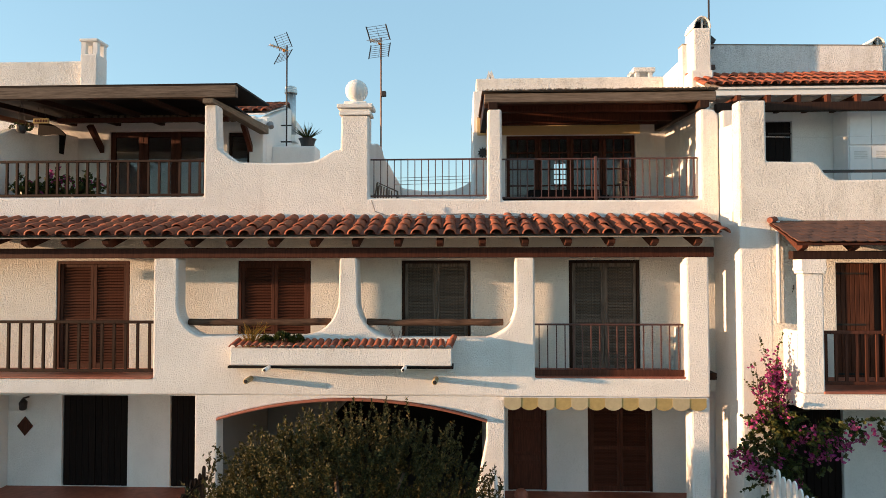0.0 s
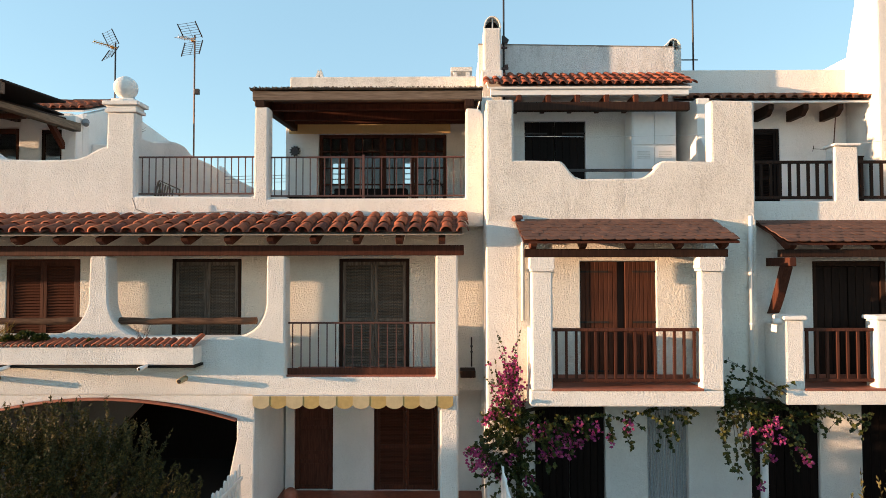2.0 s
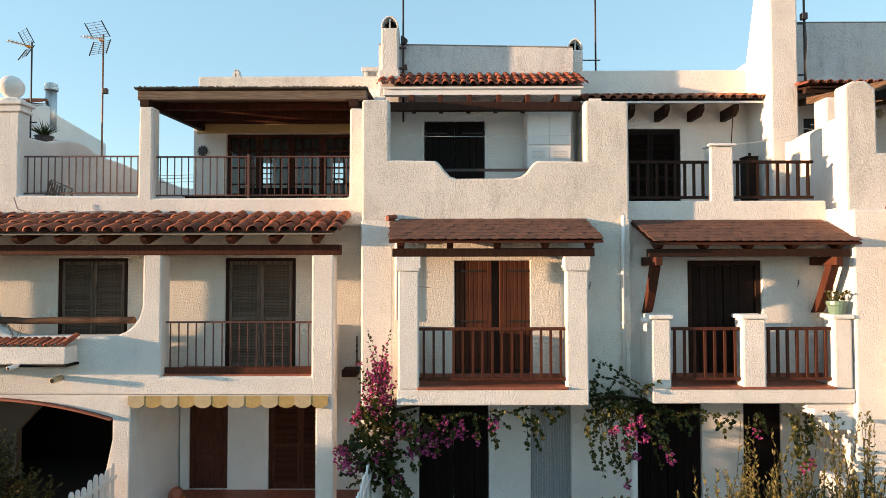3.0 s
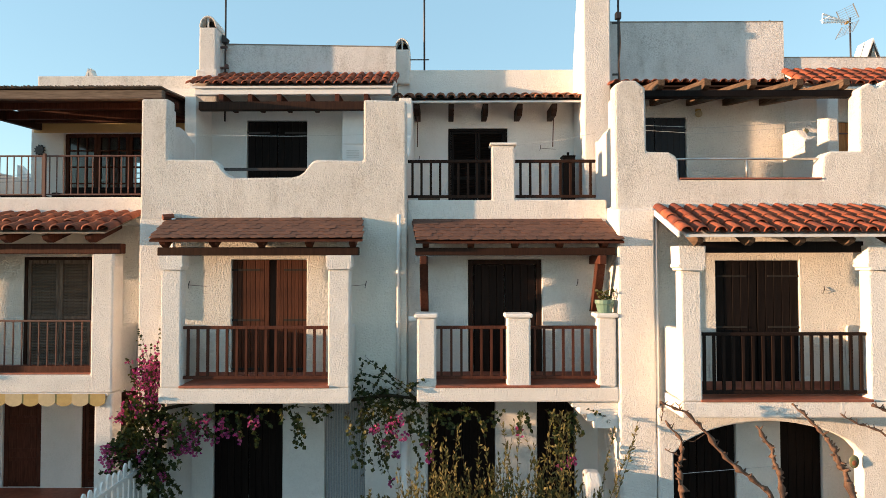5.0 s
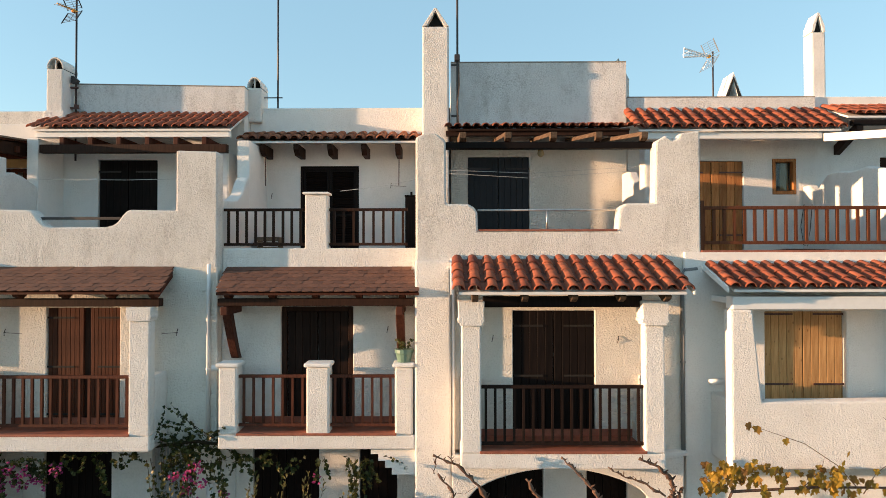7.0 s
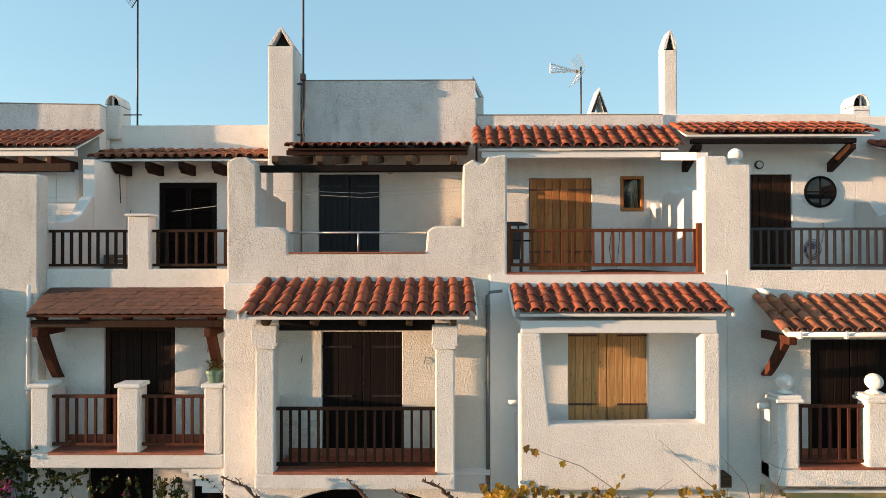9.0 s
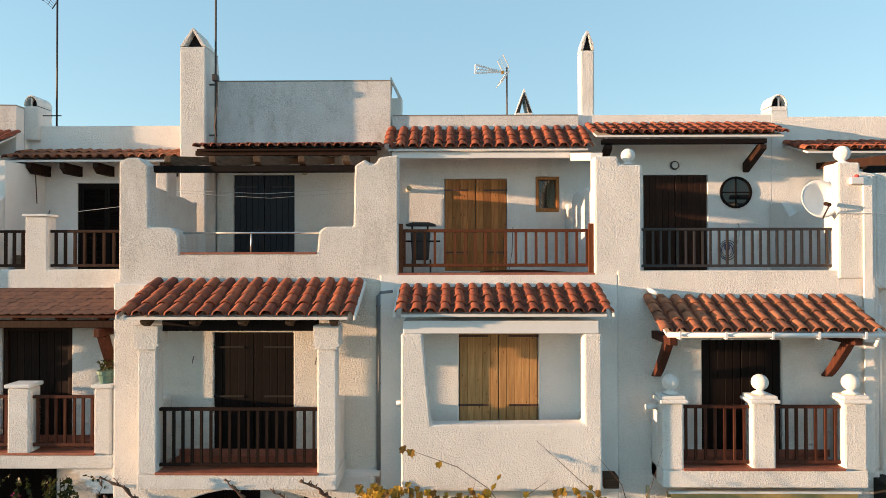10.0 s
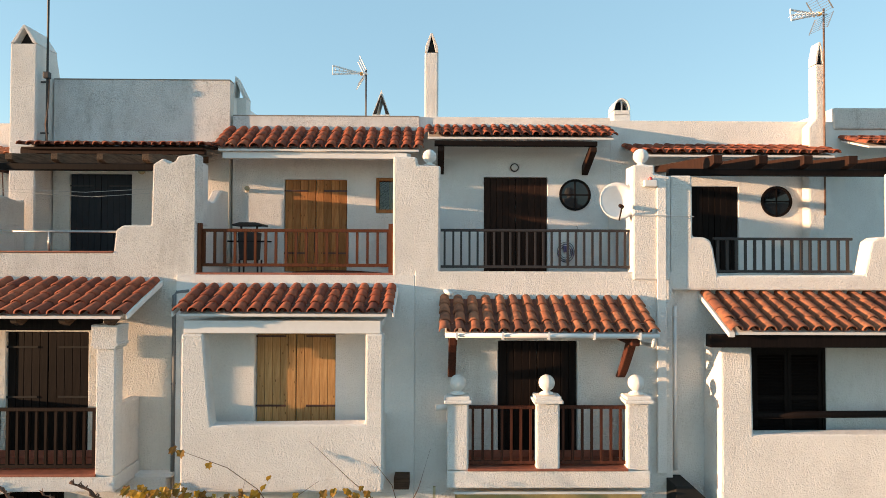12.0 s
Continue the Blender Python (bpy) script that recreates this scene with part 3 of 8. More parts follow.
def hood_chimney(house, x0, x1, y0, y1, z0, z1, top, style, slope=0.0):
    """A stucco chimney; its hood is arched or gabled, its smoke hole plugged black for the dark inside."""
    xm = (x0 + x1) / 2
    h = top - z1
    if slope < 0:
        b = Build().prism([(x0 + slope, z0), (x1, z0), (x1, z1), (x0, z1), (x0, z0 + (z1 - z0) * 0.74), (x0 + slope, z0 + (z1 - z0) * 0.70)], "y", y0, y1)
    elif slope:
        b = Build().prism([(y0, z0), (y1 + slope, z0), (y1 + slope * 0.55, z0 + (z1 - z0) * 0.45), (y1, z1 - 0.1), (y1, z1), (y0, z1)], "x", x0, x1)
    else:
        b = Build().box(x0, x1, y0, y1, z0, z1)
    part("chimney_shaft", b, STUCCO, house, "white stucco chimney", 0.03, 2)
    if style == "arch":
        outer = [(xm + (x1 - x0) / 2 * math.cos(math.pi * k / 10), z1 + h * math.sin(math.pi * k / 10)) for k in range(11)]
        inner = [(xm + (x1 - x0) * 0.41 * math.cos(math.pi * k / 10), z1 + 0.012 + h * 0.80 * math.sin(math.pi * k / 10)) for k in range(11)]
    else:
        k1 = 0.35 if style == "gothic" else 0.12
        outer = [(x1, z1), (x1 - (x1 - x0) * 0.06, z1 + h * k1), (xm + 0.02, top), (xm - 0.02, top), (x0 + (x1 - x0) * 0.06, z1 + h * k1), (x0, z1)]
        wi = (x1 - x0) * (0.30 if style == "gothic" else 0.33)
        inner = [(xm + wi, z1 + 0.01), (xm + wi * 0.92, z1 + h * 0.08), (xm + 0.006, z1 + h * 0.82), (xm - 0.006, z1 + h * 0.82), (xm - wi * 0.92, z1 + h * 0.08), (xm - wi, z1 + 0.01)]
    ring = outer + inner[::-1]
    b = Build().prism(ring, "y", y0, y1)
    part("chimney_hood", b, STUCCO, house, "white smoke hood with a dark opening", 0.008, 1)
    depth = 0.45 if style == "arch" else 0.22
    part("smoke_hole", Build().prism(inner, "y", y0 + (y1 - y0) * depth, y1 - 0.02), BLACK, house)
    if style == "arch":
        part("hood_bar", Build().box(xm - 0.012, xm + 0.012, y0 + 0.02, y0 + 0.05, z1, z1 + h * 0.78), PLASTIC_GREY, house)

# ---- ground ----
lone("ground", Build().box(-400, 430, -400, 420, -0.6, 0.0), GRASS_G, (0, 0, 0), "dark earth ground running to the horizon", "ground", kind="structure")
lone("garden_soil", Build().box(-9.5, 29, 4.2, 9.0, 0.0, 0.03), SOIL, (0, 5, 0), "bare brown soil of the front gardens", "soil", kind="structure")
lone("patio", Build().box(-9.5, 29, 8.95, 13.2, 0.004, 0.33), TERRACOTTA, (0, 9, 0), "red clay tiled patio along the houses", "patio", kind="structure", bevel=0.01)

# ---- house of the long arcade (x -9.5 to 4.13) ----
A = thing("town_house", (-2.7, 10, 0), "long white stucco house with an arcade, tiled eave and roof terraces", "house")
# first-floor arcade front
out = [(-9.5, 2.37), (3.70, 2.37), (3.70, 4.47), (3.36, 4.47), (3.36, 2.64), (1.09, 2.64), (1.09, 4.47), (0.80, 4.47)]
out += arc(0.80, 3.72, 0.36, 3.25, -0.18, 8) + arc(-1.10, 3.25, -1.60, 3.76, -0.18, 8) + [(-1.62, 4.47), (-1.89, 4.47)]
out += arc(-1.91, 3.76, -2.46, 3.28, -0.18, 8) + arc(-4.05, 3.27, -4.41, 3.84, -0.18, 8) + [(-4.41, 4.47), (-4.79, 4.47), (-4.79, 2.61), (-9.5, 2.61)]
part("arcade_wall", Build().prism(out, "y", 9.50, 9.80), STUCCO, A, "white stucco arcade front with flared posts", 0.03, 2)
part("side_wall", Build().box(3.45, 3.66, 9.762, 10.35, 2.37, 3.35), STUCCO, A, "", 0.03)
part("balcony_slab", Build().box(-9.5, 3.64, 9.762, 10.36, 2.30, 2.60), STUCCO_SMOOTH, A)
part("balcony_floor", Build().box(1.10, 3.36, 9.54, 10.35, 2.642, 2.665), TERRACOTTA, A, "red clay balcony floor tiles", 0.005)
part("balcony_floor", Build().box(-9.5, -4.80, 9.485, 10.35, 2.612, 2.635), TERRACOTTA, A, "red clay balcony floor tiles", 0.005)
SHUT = [(-6.90, -5.64), (-3.78, -2.55), (-1.02, 0.13), (1.75, 2.91)]
part("front_wall", Build().pierced(-9.5, 4.13, 2.28, 5.05, 10.35, 10.60, [(a, c, 2.62, 4.44) for a, c in SHUT]), STUCCO_SUN_TINT, A, "white stucco wall behind the arcade, tinted for warm sun", 0.01, 1)
for k, (a, c) in enumerate(SHUT):
    louvred(A, a + 0.004, c - 0.004, 2.625, 4.437, 10.375, SHUTTER_GREY if k > 1 else SHUTTER_RED, bar_mat=WOOD_RED if k < 2 else WOOD_DARK)
part("upper_body", Build().box(-9.5, 4.13, 10.62, 16.5, 2.28, 5.05), STUCCO_SMOOTH, A)
# log rails in the arches
for a, c in ((-4.28, -2.05), (-1.48, 0.62)):
    n = 9
    b = Build().tube([(a + (c - a) * k / n, 9.63 + random.uniform(-0.008, 0.008), 3.475 + random.uniform(-0.008, 0.008)) for k in range(n + 1)],
                     [0.052 + random.uniform(-0.004, 0.006) for k in range(n + 1)], 10)
    part("log_rail", b, WOOD_LOG, A, "round brown log rail", smooth=True)
railing(A, 1.10, 3.35, 9.64, 2.72, 3.46, 17, IRON, 0.016, 0.035, "brown iron balcony railing")
part("rail_plank", Build().box(1.10, 3.35, 9.61, 9.64, 2.67, 2.76), WOOD_RED, A)
railing(A, -9.5, -4.80, 9.60, 2.70, 3.50, 25, WOOD_DARK, 0.035, 0.055, "dark wooden balcony railing")
# eave over the arcade
part("eave_beam", Build().box(-9.5, 3.79, 9.53, 9.68, 4.475, 4.63), WOOD_RED, A, "long red-brown wooden beam", 0.012)
rafters(A, [-9.2 + 0.633 * k for k in range(21)], 9.22, 4.735, 10.10, 4.995, 0.10, 0.10, WOOD_RED)
tile_roof(A, -9.5, 3.76, 9.13, 4.79, 10.12, 5.105, 0.232, 3, CLAY, "old red clay barrel-tile eave", "tiled_eave", 1.5, MOULDY, 0.03)
# roof-terrace parapet
out = [(-9.5, 4.95), (4.12, 4.95), (4.12, 6.762), (4.06, 6.864), (3.84, 6.874), (3.83, 5.408), (0.645, 5.408), (0.64, 6.904), (0.41, 6.904), (0.40, 5.439), (-1.527, 5.459), (-1.527, 6.823), (-1.995, 6.823)]
out += [(-2.005, 6.263), (-2.107, 6.248), (-2.178, 6.212), (-2.26, 6.161), (-2.341, 6.116), (-2.443, 6.08), (-2.545, 6.06), (-3.101, 6.047), (-3.66, 6.065), (-3.76, 6.10), (-3.86, 6.17), (-3.96, 6.25), (-4.03, 6.30)] + [(-4.055, 7.026), (-4.275, 7.026), (-4.281, 5.5), (-9.5, 5.5)]
part("terrace_parapet", Build().prism(out, "y", 10.10, 10.349), STUCCO, A, "white stucco terrace parapet with curved dips", 0.035, 2)
b = Build().box(-2.025, -1.495, 10.07, 10.38, 6.823, 6.884).box(-2.005, -1.515, 10.09, 10.36, 6.885, 6.935).box(-2.055, -1.465, 10.04, 10.41, 6.936, 7.005).box(-1.955, -1.58, 10.12, 10.32, 7.006, 7.066)
part("post_cap", b, STUCCO_SMOOTH, A, "", 0.014, 2)
cap_ball(A, -1.76, 10.225, 7.258, 0.188)
railing(A, -1.525, 0.40, 10.22, 5.49, 6.12, 17, IRON, 0.014, 0.032, "thin brown iron terrace railing", "terrace_railing")
railing(A, 0.65, 3.82, 10.22, 5.45, 6.11, 27, IRON, 0.014, 0.032, "thin brown iron terrace railing", "terrace_railing")
part("rail_post", Build().box(2.15, 2.19, 10.17, 10.21, 5.38, 6.13), IRON, A)
railing(A, -9.5, -4.29, 10.19, 5.52, 6.13, 30, WOOD_DARK, 0.034, 0.05, "dark wooden terrace railing", "terrace_railing")
part("terrace_floor", Build().box(-9.5, 4.13, 10.349, 16.5, 5.052, 5.17), TERRACOTTA, A)
# right-hand roof room with glazed doors
part("room_wall", Build().pierced(0.22, 4.13, 5.17, 7.95, 12.70, 12.92, [(0.90, 3.52, 5.22, 7.02)]), STUCCO_SMOOTH, A, "white roof-room wall", 0.02)
part("room_wall", Build().box(0.22, 0.45, 12.922, 16.5, 5.17, 7.95), STUCCO_SMOOTH, A)
part("room_wall", Build().box(4.0, 4.13, 12.922, 16.5, 5.17, 7.95), STUCCO_SMOOTH, A)
BW = ((0.48, 0.82), (2.40, 2.73))
part("room_wall", Build().pierced(0.45, 4.0, 5.17, 7.95, 16.3, 16.5, [(a, c, 6.50, 7.06) for a, c in BW]), STUCCO_SMOOTH, A)
for a, c in BW:
    b = Build().box((a + c) / 2 - 0.014, (a + c) / 2 + 0.014, 16.38, 16.42, 6.50, 7.06)
    for z in (6.63, 6.77, 6.91):
        b.box(a, (a + c) / 2 - 0.015, 16.385, 16.415, z - 0.012, z + 0.012).box((a + c) / 2 + 0.015, c, 16.385, 16.415, z - 0.012, z + 0.012)
    part("window_bars", b, WOOD_DARK, A, "dark glazing bars of a small back window")
part("room_roof", Build().box(0.28, 4.13, 12.78, 16.5, 7.952, 8.24), STUCCO_OLD, A, "flat white roof edge", 0.03)
# Strip of yellower stucco across the wall above the glazed doors.
part("wall_band", Build().box(0.30, 3.60, 12.66, 12.70, 7.03, 7.40), YELLOW_STUCCO, A)
part("terrace_side_wall", Build().prism([(10.352, 5.17), (10.352, 6.35), (10.6, 6.35), (11.2, 6.1), (12.4, 6.1), (12.7, 6.6), (12.7, 5.17)], "x", 3.95, 4.12), STUCCO, A, "", 0.03)
for k in range(4):
    a = 0.90 + k * 0.655
    c = a + 0.655
    b = Build().box(a + 0.002, a + 0.07, 12.76, 12.82, 5.23, 7.02).box(c - 0.07, c - 0.002, 12.76, 12.82, 5.23, 7.02)
    for z in (5.23, 5.62, 5.98, 6.32, 6.66, 6.95):
        b.box(a + 0.07, c - 0.07, 12.765, 12.815, z, z + (0.07 if z in (5.23, 6.95) else 0.028))
    for f in (0.36, 0.66):
        b.box(a + (c - a) * f - 0.012, a + (c - a) * f + 0.012, 12.766, 12.814, 5.30, 6.96)
    d = part("glazed_door", b, WOOD_RED, A, "brown glazed door with small panes", 0.004, 1)
    ob = new("pane", mesh_of("pane", Build().box(a + 0.05, c - 0.05, 12.787, 12.793, 5.26, 6.99), GLASS))
    hung(ob, d, (0, 0, 0))
# pergola over that terrace
b = Build().box(0.36, 4.11, 10.14, 10.26, 7.02, 7.17)
part("pergola_beam", b, WOOD_BEAM, A, "weathered front beam of the terrace roof", 0.012)
for k in range(11):
    y = 10.31 + k * 0.215
    z = 7.185 + 0.020 * k
    part("roof_board", Build().box(0.33, 4.07, y, y + 0.205, z, z + 0.03), WOOD_RED, A)
for x in (0.42, 3.95):
    part("pergola_rafter", Build().prism([(10.262, 6.96), (12.65, 7.07), (12.65, 7.33), (10.262, 7.165)], "x", x - 0.06, x + 0.06), WOOD_DARK, A, "", 0.01)
for y, z, h in ((10.8, 7.03, 0.11), (11.6, 7.05, 0.15), (12.42, 7.18, 0.10)):
    part("pergola_purlin", Build().box(0.36, 4.05, y, y + 0.10, z, z + h), WOOD_RED, A, "", 0.01)
b = Build()
for k in range(190):
    x = 0.31 + 0.02 * k
    d = random.uniform(0.0, 0.035)
    b.box(x + 0.02, x + 0.032, 10.11 - d, 10.30, 7.192 + random.uniform(0, 0.006), 7.214 + random.uniform(0.0, 0.022))
part("reed_edge", b, WOOD_BEAM, A, "ragged reed ends", kind="stuff")
part("roof_thatch", Build().prism([(10.13, 7.187), (12.6, 7.40), (12.6, 7.43), (10.13, 7.214)], "x", 0.32, 4.11), WOOD_BEAM, A, "ragged reed edge on the terrace roof")
for x in (0.50, 3.90):
    part("beam_end", Build().box(x - 0.075, x + 0.075, 10.09, 10.30, 6.902, 7.015), WOOD_DARK, A, "", 0.008)
part("sun_ornament", Build().prism([(0.42 + (0.115 if k % 2 == 0 else 0.075) * math.cos(math.pi * k / 11), 6.67 + (0.115 if k % 2 == 0 else 0.075) * math.sin(math.pi * k / 11)) for k in range(22)], "y", 12.655, 12.695), IRON_BLACK, A, "dark sun-shaped wall ornament")
# left-hand roof room and pergola
LX = -4.20
part("room_wall", Build().pierced(-9.5, LX, 5.17, 7.464, 12.85, 13.08, [(-7.51, -5.397, 5.22, 7.222), (-4.957, -4.506, 6.386, 7.189)]), STUCCO_SMOOTH, A, "white roof-room wall", 0.02)
part("room_body", Build().box(-9.5, -4.44, 16.4, 17.4, 5.17, 7.464), STUCCO_SMOOTH, A)
# Added end wall, keeps the sun out of the open-sided room.
part("room_body", Build().box(-9.7, -9.502, 12.85, 17.4, 5.17, 7.464), STUCCO_SMOOTH, A)
part("room_body", Build().box(LX - 0.2, LX, 13.082, 13.26, 5.17, 7.544), STUCCO_SMOOTH, A)
for k in range(3):
    a = -7.51 + k * 0.7043
    c = a + 0.7043
    b = Build().box(a + 0.002, a + 0.10, 12.91, 12.97, 5.23, 7.211).box(c - 0.10, c - 0.002, 12.91, 12.97, 5.23, 7.211).box(a + 0.10, c - 0.10, 12.915, 12.965, 7.101, 7.211).box(a + 0.10, c - 0.10, 12.915, 12.965, 5.23, 5.38)
    d = part("glazed_door", b, WOOD_RED, A, "red-brown glazed terrace door", 0.004, 1)
    ob = new("pane", mesh_of("pane", Build().box(a + 0.08, c - 0.08, 12.937, 12.943, 5.3, 7.156), GLASS))
    hung(ob, d, (0, 0, 0))
b = Build().box(-4.952, -4.902, 12.91, 12.97, 6.397, 7.178).box(-4.562, -4.512, 12.91, 12.97, 6.397, 7.178).box(-4.902, -4.562, 12.915, 12.965, 7.108, 7.178).box(-4.902, -4.562, 12.915, 12.965, 6.397, 6.467)
d = part("window", b, WOOD_DARK, A, "small dark-framed window")
ob = new("pane", mesh_of("pane", Build().box(-4.922, -4.542, 12.937, 12.943, 6.427, 7.148), GLASS))
hung(ob, d, (0, 0, 0))
part("terrace_screen", Build().prism([(10.519, 5.17), (10.519, 6.621), (10.986, 6.864), (11.762, 6.888), (12.384, 7.071), (12.834, 7.1), (12.834, 5.17)], "x", -8.35, -8.158), STUCCO, A, "white wavy screen wall on the terrace", 0.03)
part("pergola_beam", Build().box(-9.5, -3.74, 10.085, 10.185, 7.15, 7.345), WOOD_BEAM, A, "long front board of the terrace roof", 0.01)
part("pergola_boarding", Build().prism([(10.15, 7.347), (11.75, 7.432), (11.75, 7.464), (10.085, 7.377), (10.085, 7.347)], "x", -9.5, -3.72), WOOD_BLACK, A, "dark flat terrace roof")
part("pergola_boarding", Build().box(-9.5, LX - 0.25, 11.752, 12.84, 7.466, 7.496), WOOD_BLACK, A, "dark flat terrace roof")
for x in [-9.2 + 0.95 * k for k in range(6)]:
    part("pergola_rafter", Build().prism([(10.19, 7.14), (12.84, 7.33), (12.84, 7.42), (10.19, 7.235)], "x", x - 0.05, x + 0.05), WOOD_DARK, A, "", 0.008)
part("pergola_rafter", Build().prism([(9.991, 7.021), (12.834, 7.122), (12.834, 7.298), (9.991, 7.102)], "x", -4.26, -4.08), WOOD_GREY, A, "grey weathered side beam", 0.012)
part("pergola_purlin", Build().box(-7.916, -4.533, 11.762, 11.856, 7.156, 7.241), WOOD_RED, A, "", 0.008)
b = Build()
for k in range(26):
    b.box(-7.866 + 0.129 * k, -7.781 + 0.129 * k, 11.825, 12.229, 7.246, 7.3)
part("lath_row", b, WOOD_GREY, A, "row of thin lath ends under the terrace roof", kind="stuff")
for x in (-7.66, -4.47):
    part("wooden_bracket", Build().prism([(12.85, 6.76), (12.85, 6.90), (12.46, 7.28), (12.36, 7.22)], "x", x - 0.045, x + 0.045), WOOD_RED, A)
part("side_screen", Build().prism([(-8.627, 6.768), (-8.085, 6.616)] + arc(-8.041, 7.028, -8.583, 7.288, 0.10, 6), "y", 12.2, 12.24), WOOD_BLACK, A, "dark wavy wooden screen board")
part("roof_block", Build().box(-12.4, -8.75, 13.95, 14.20, 7.466, 9.13), STUCCO_OLD, A, "white roof block", 0.04)
part("room_roof", Build().box(-9.5, -4.45, 13.10, 17.4, 7.466, 7.584), STUCCO_OLD, A, "", 0.02)
b = Build().prism([(13.27, 5.2), (13.27, 7.60), (14.80, 8.19), (14.95, 8.19), (15.30, 8.05), (17.3, 7.80), (17.4, 7.76), (17.4, 5.2)], "x", -4.42, -4.20)
part("gable_wall", b, STUCCO_SMOOTH, A, "white sloping gable wall", 0.03)
tile_roof(A, -8.2, -4.30, 13.25, 7.70, 14.95, 8.30, 0.21, 6, CLAY, "small red tiled roof", "tiled_roof", 1.0)
lone("roof_spotlight", Build().tube([(-4.21, 13.15, 7.38), (-4.12, 13.05, 7.38), (-4.08, 13.0, 7.31)], [0.05, 0.075, 0.055], 10), GREY_PIPE, (-4.15, 13.1, 7.38), "small grey spotlight on the gable wall", "lamp")
# open-topped chimney
part("chimney_shaft", Build().box(-8.80, -8.40, 13.82, 14.22, 7.5, 9.25), STUCCO, A, "white stucco chimney", 0.03)
for x in (-8.79, -8.51):
    for y in (13.84, 14.09):
        part("cap_post", Build().box(x, x + 0.10, y, y + 0.11, 9.24, 9.53), STUCCO_SMOOTH, A)
part("chimney_cap", Build().box(-8.82, -8.38, 13.80, 14.24, 9.532, 9.60), STUCCO_SMOOTH, A, "flat white chimney cap", 0.02)
b = Build()
for x in (3.66, 3.93):
    for y in (13.13, 13.47):
        b.box(x, x + 0.09, y, y + 0.09, 8.237, 8.44)
b.box(3.61, 4.07, 13.10, 13.60, 8.441, 8.535)
b.box(3.64, 4.04, 13.12, 13.58, 8.232, 8.26)
part("roof_vent", b, STUCCO_OLD, A, "square white roof vent", 0.012)
b = Build().prism([(0.42, 8.234), (0.56, 8.234), (0.62, 8.72), (0.60, 8.80)], "y", 14.0, 14.2).prism([(0.74, 8.234), (0.86, 8.234), (0.66, 8.80), (0.62, 8.72)], "y", 14.0, 14.2)
part("roof_vent", b, STUCCO_OLD, A)
# wavy wall running back beside the open terrace
pts = [(10.352, 5.17), (10.352, 6.46), (10.9, 6.49)] + arc(11.2, 6.56, 12.15, 6.64, -0.06, 7) + [(12.35, 6.56), (12.6, 6.53), (13.4, 6.53), (14.4, 6.46), (16.4, 6.40), (16.4, 5.17)]
part("side_parapet", Build().prism(pts, "x", -1.82, -1.58), STUCCO, A, "wavy white wall running back", 0.03)
part("back_parapet", Build().prism([(-2.4, 5.17), (-2.4, 6.95)] + arc(-2.3, 6.90, -1.45, 6.36, 0.12, 8) + [(-1.1, 6.31), (-0.7, 6.30)] + arc(-0.6, 6.31, 0.21, 6.55, 0.10, 6) + [(0.21, 5.17)], "y", 16.0, 16.2), STUCCO_SMOOTH, A, "white back wall with a smooth dip", 0.03)
part("terrace_ledge", Build().box(-4.195, -3.24, 13.40, 13.9, 5.17, 6.985), STUCCO_SMOOTH, A, "low white terrace wall", 0.03)
part("terrace_ledge", Build().box(-4.0, -1.83, 15.9, 16.1, 5.17, 6.4), STUCCO_SMOOTH, A, "", 0.03)
# ground floor
DOORS = [(-7.37, -6.14), (-5.35, -4.89), (0.80, 1.49), (2.22, 3.36)]
part("ground_wall", Build().pierced(-8.38, -3.98, 0.20, 2.29, 11.24, 11.46, [(a, c, 0.332, 2.05) for a, c in DOORS[:2]]), STUCCO_SMOOTH, A, "white porch wall in shade", 0.006)
part("ground_wall", Build().pierced(0.64, 4.13, 0.20, 2.29, 11.24, 11.46, [(a, c, 0.332, 2.05) for a, c in DOORS[2:]]), STUCCO_SMOOTH, A, "white porch wall in shade", 0.006)
part("porch_end", Build().box(-8.60, -8.385, 9.80, 11.46, 0.33, 2.29), STUCCO_SMOOTH, A, "", 0.01)
part("ground_body", Build().box(-9.5, -3.95, 11.47, 16.5, 0.0, 2.27), STUCCO_SMOOTH, A)
part("ground_body", Build().box(0.64, 4.13, 11.47, 16.5, 0.0, 2.27), STUCCO_SMOOTH, A)
planked(A, -7.36, -6.15, 0.335, 2.045, 11.27, WOOD_BLACK, 5)
planked(A, -5.345, -4.895, 0.335, 2.045, 11.27, WOOD_BLACK, 4, 1)
b = Build().box(0.805, 0.89, 11.27, 11.32, 0.34, 2.04).box(1.40, 1.485, 11.27, 11.32, 0.34, 2.04).box(0.89, 1.40, 11.285, 11.315, 0.34, 2.04)
for z in (0.42, 0.86, 1.02, 1.46, 1.60):
    b.box(0.90, 1.39, 11.268, 11.284, z, z + (0.38 if z in (0.42, 1.02, 1.60) else 0.10))
part("front_door", b, WOOD_RED, A, "red-brown panelled front door", 0.008)
louvred(A, 2.225, 3.355, 0.335, 2.045, 11.27, SHUTTER_RED, 2)
# Black-brown back wall: the archway's deep shade is put into its colour.
part("garage_back", Build().box(-3.77, 0.39, 13.0, 13.2, 0.33, 2.27), WOOD_BLACK, A, "back wall of the archway, blackened for its deep shade")
part("garage_partition", Build().prism([(-3.76, 0.33), (-3.76, 2.27), (-1.75, 2.27), (-2.75, 1.2), (-2.75, 0.33)], "y", 11.9, 12.05), PLASTER_SHADED, A, "slanted partition in the archway, greyed for its shade")
# Black sheet over the patio, painting the archway's shade onto the floor.
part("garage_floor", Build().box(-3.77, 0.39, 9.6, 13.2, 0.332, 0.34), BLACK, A)


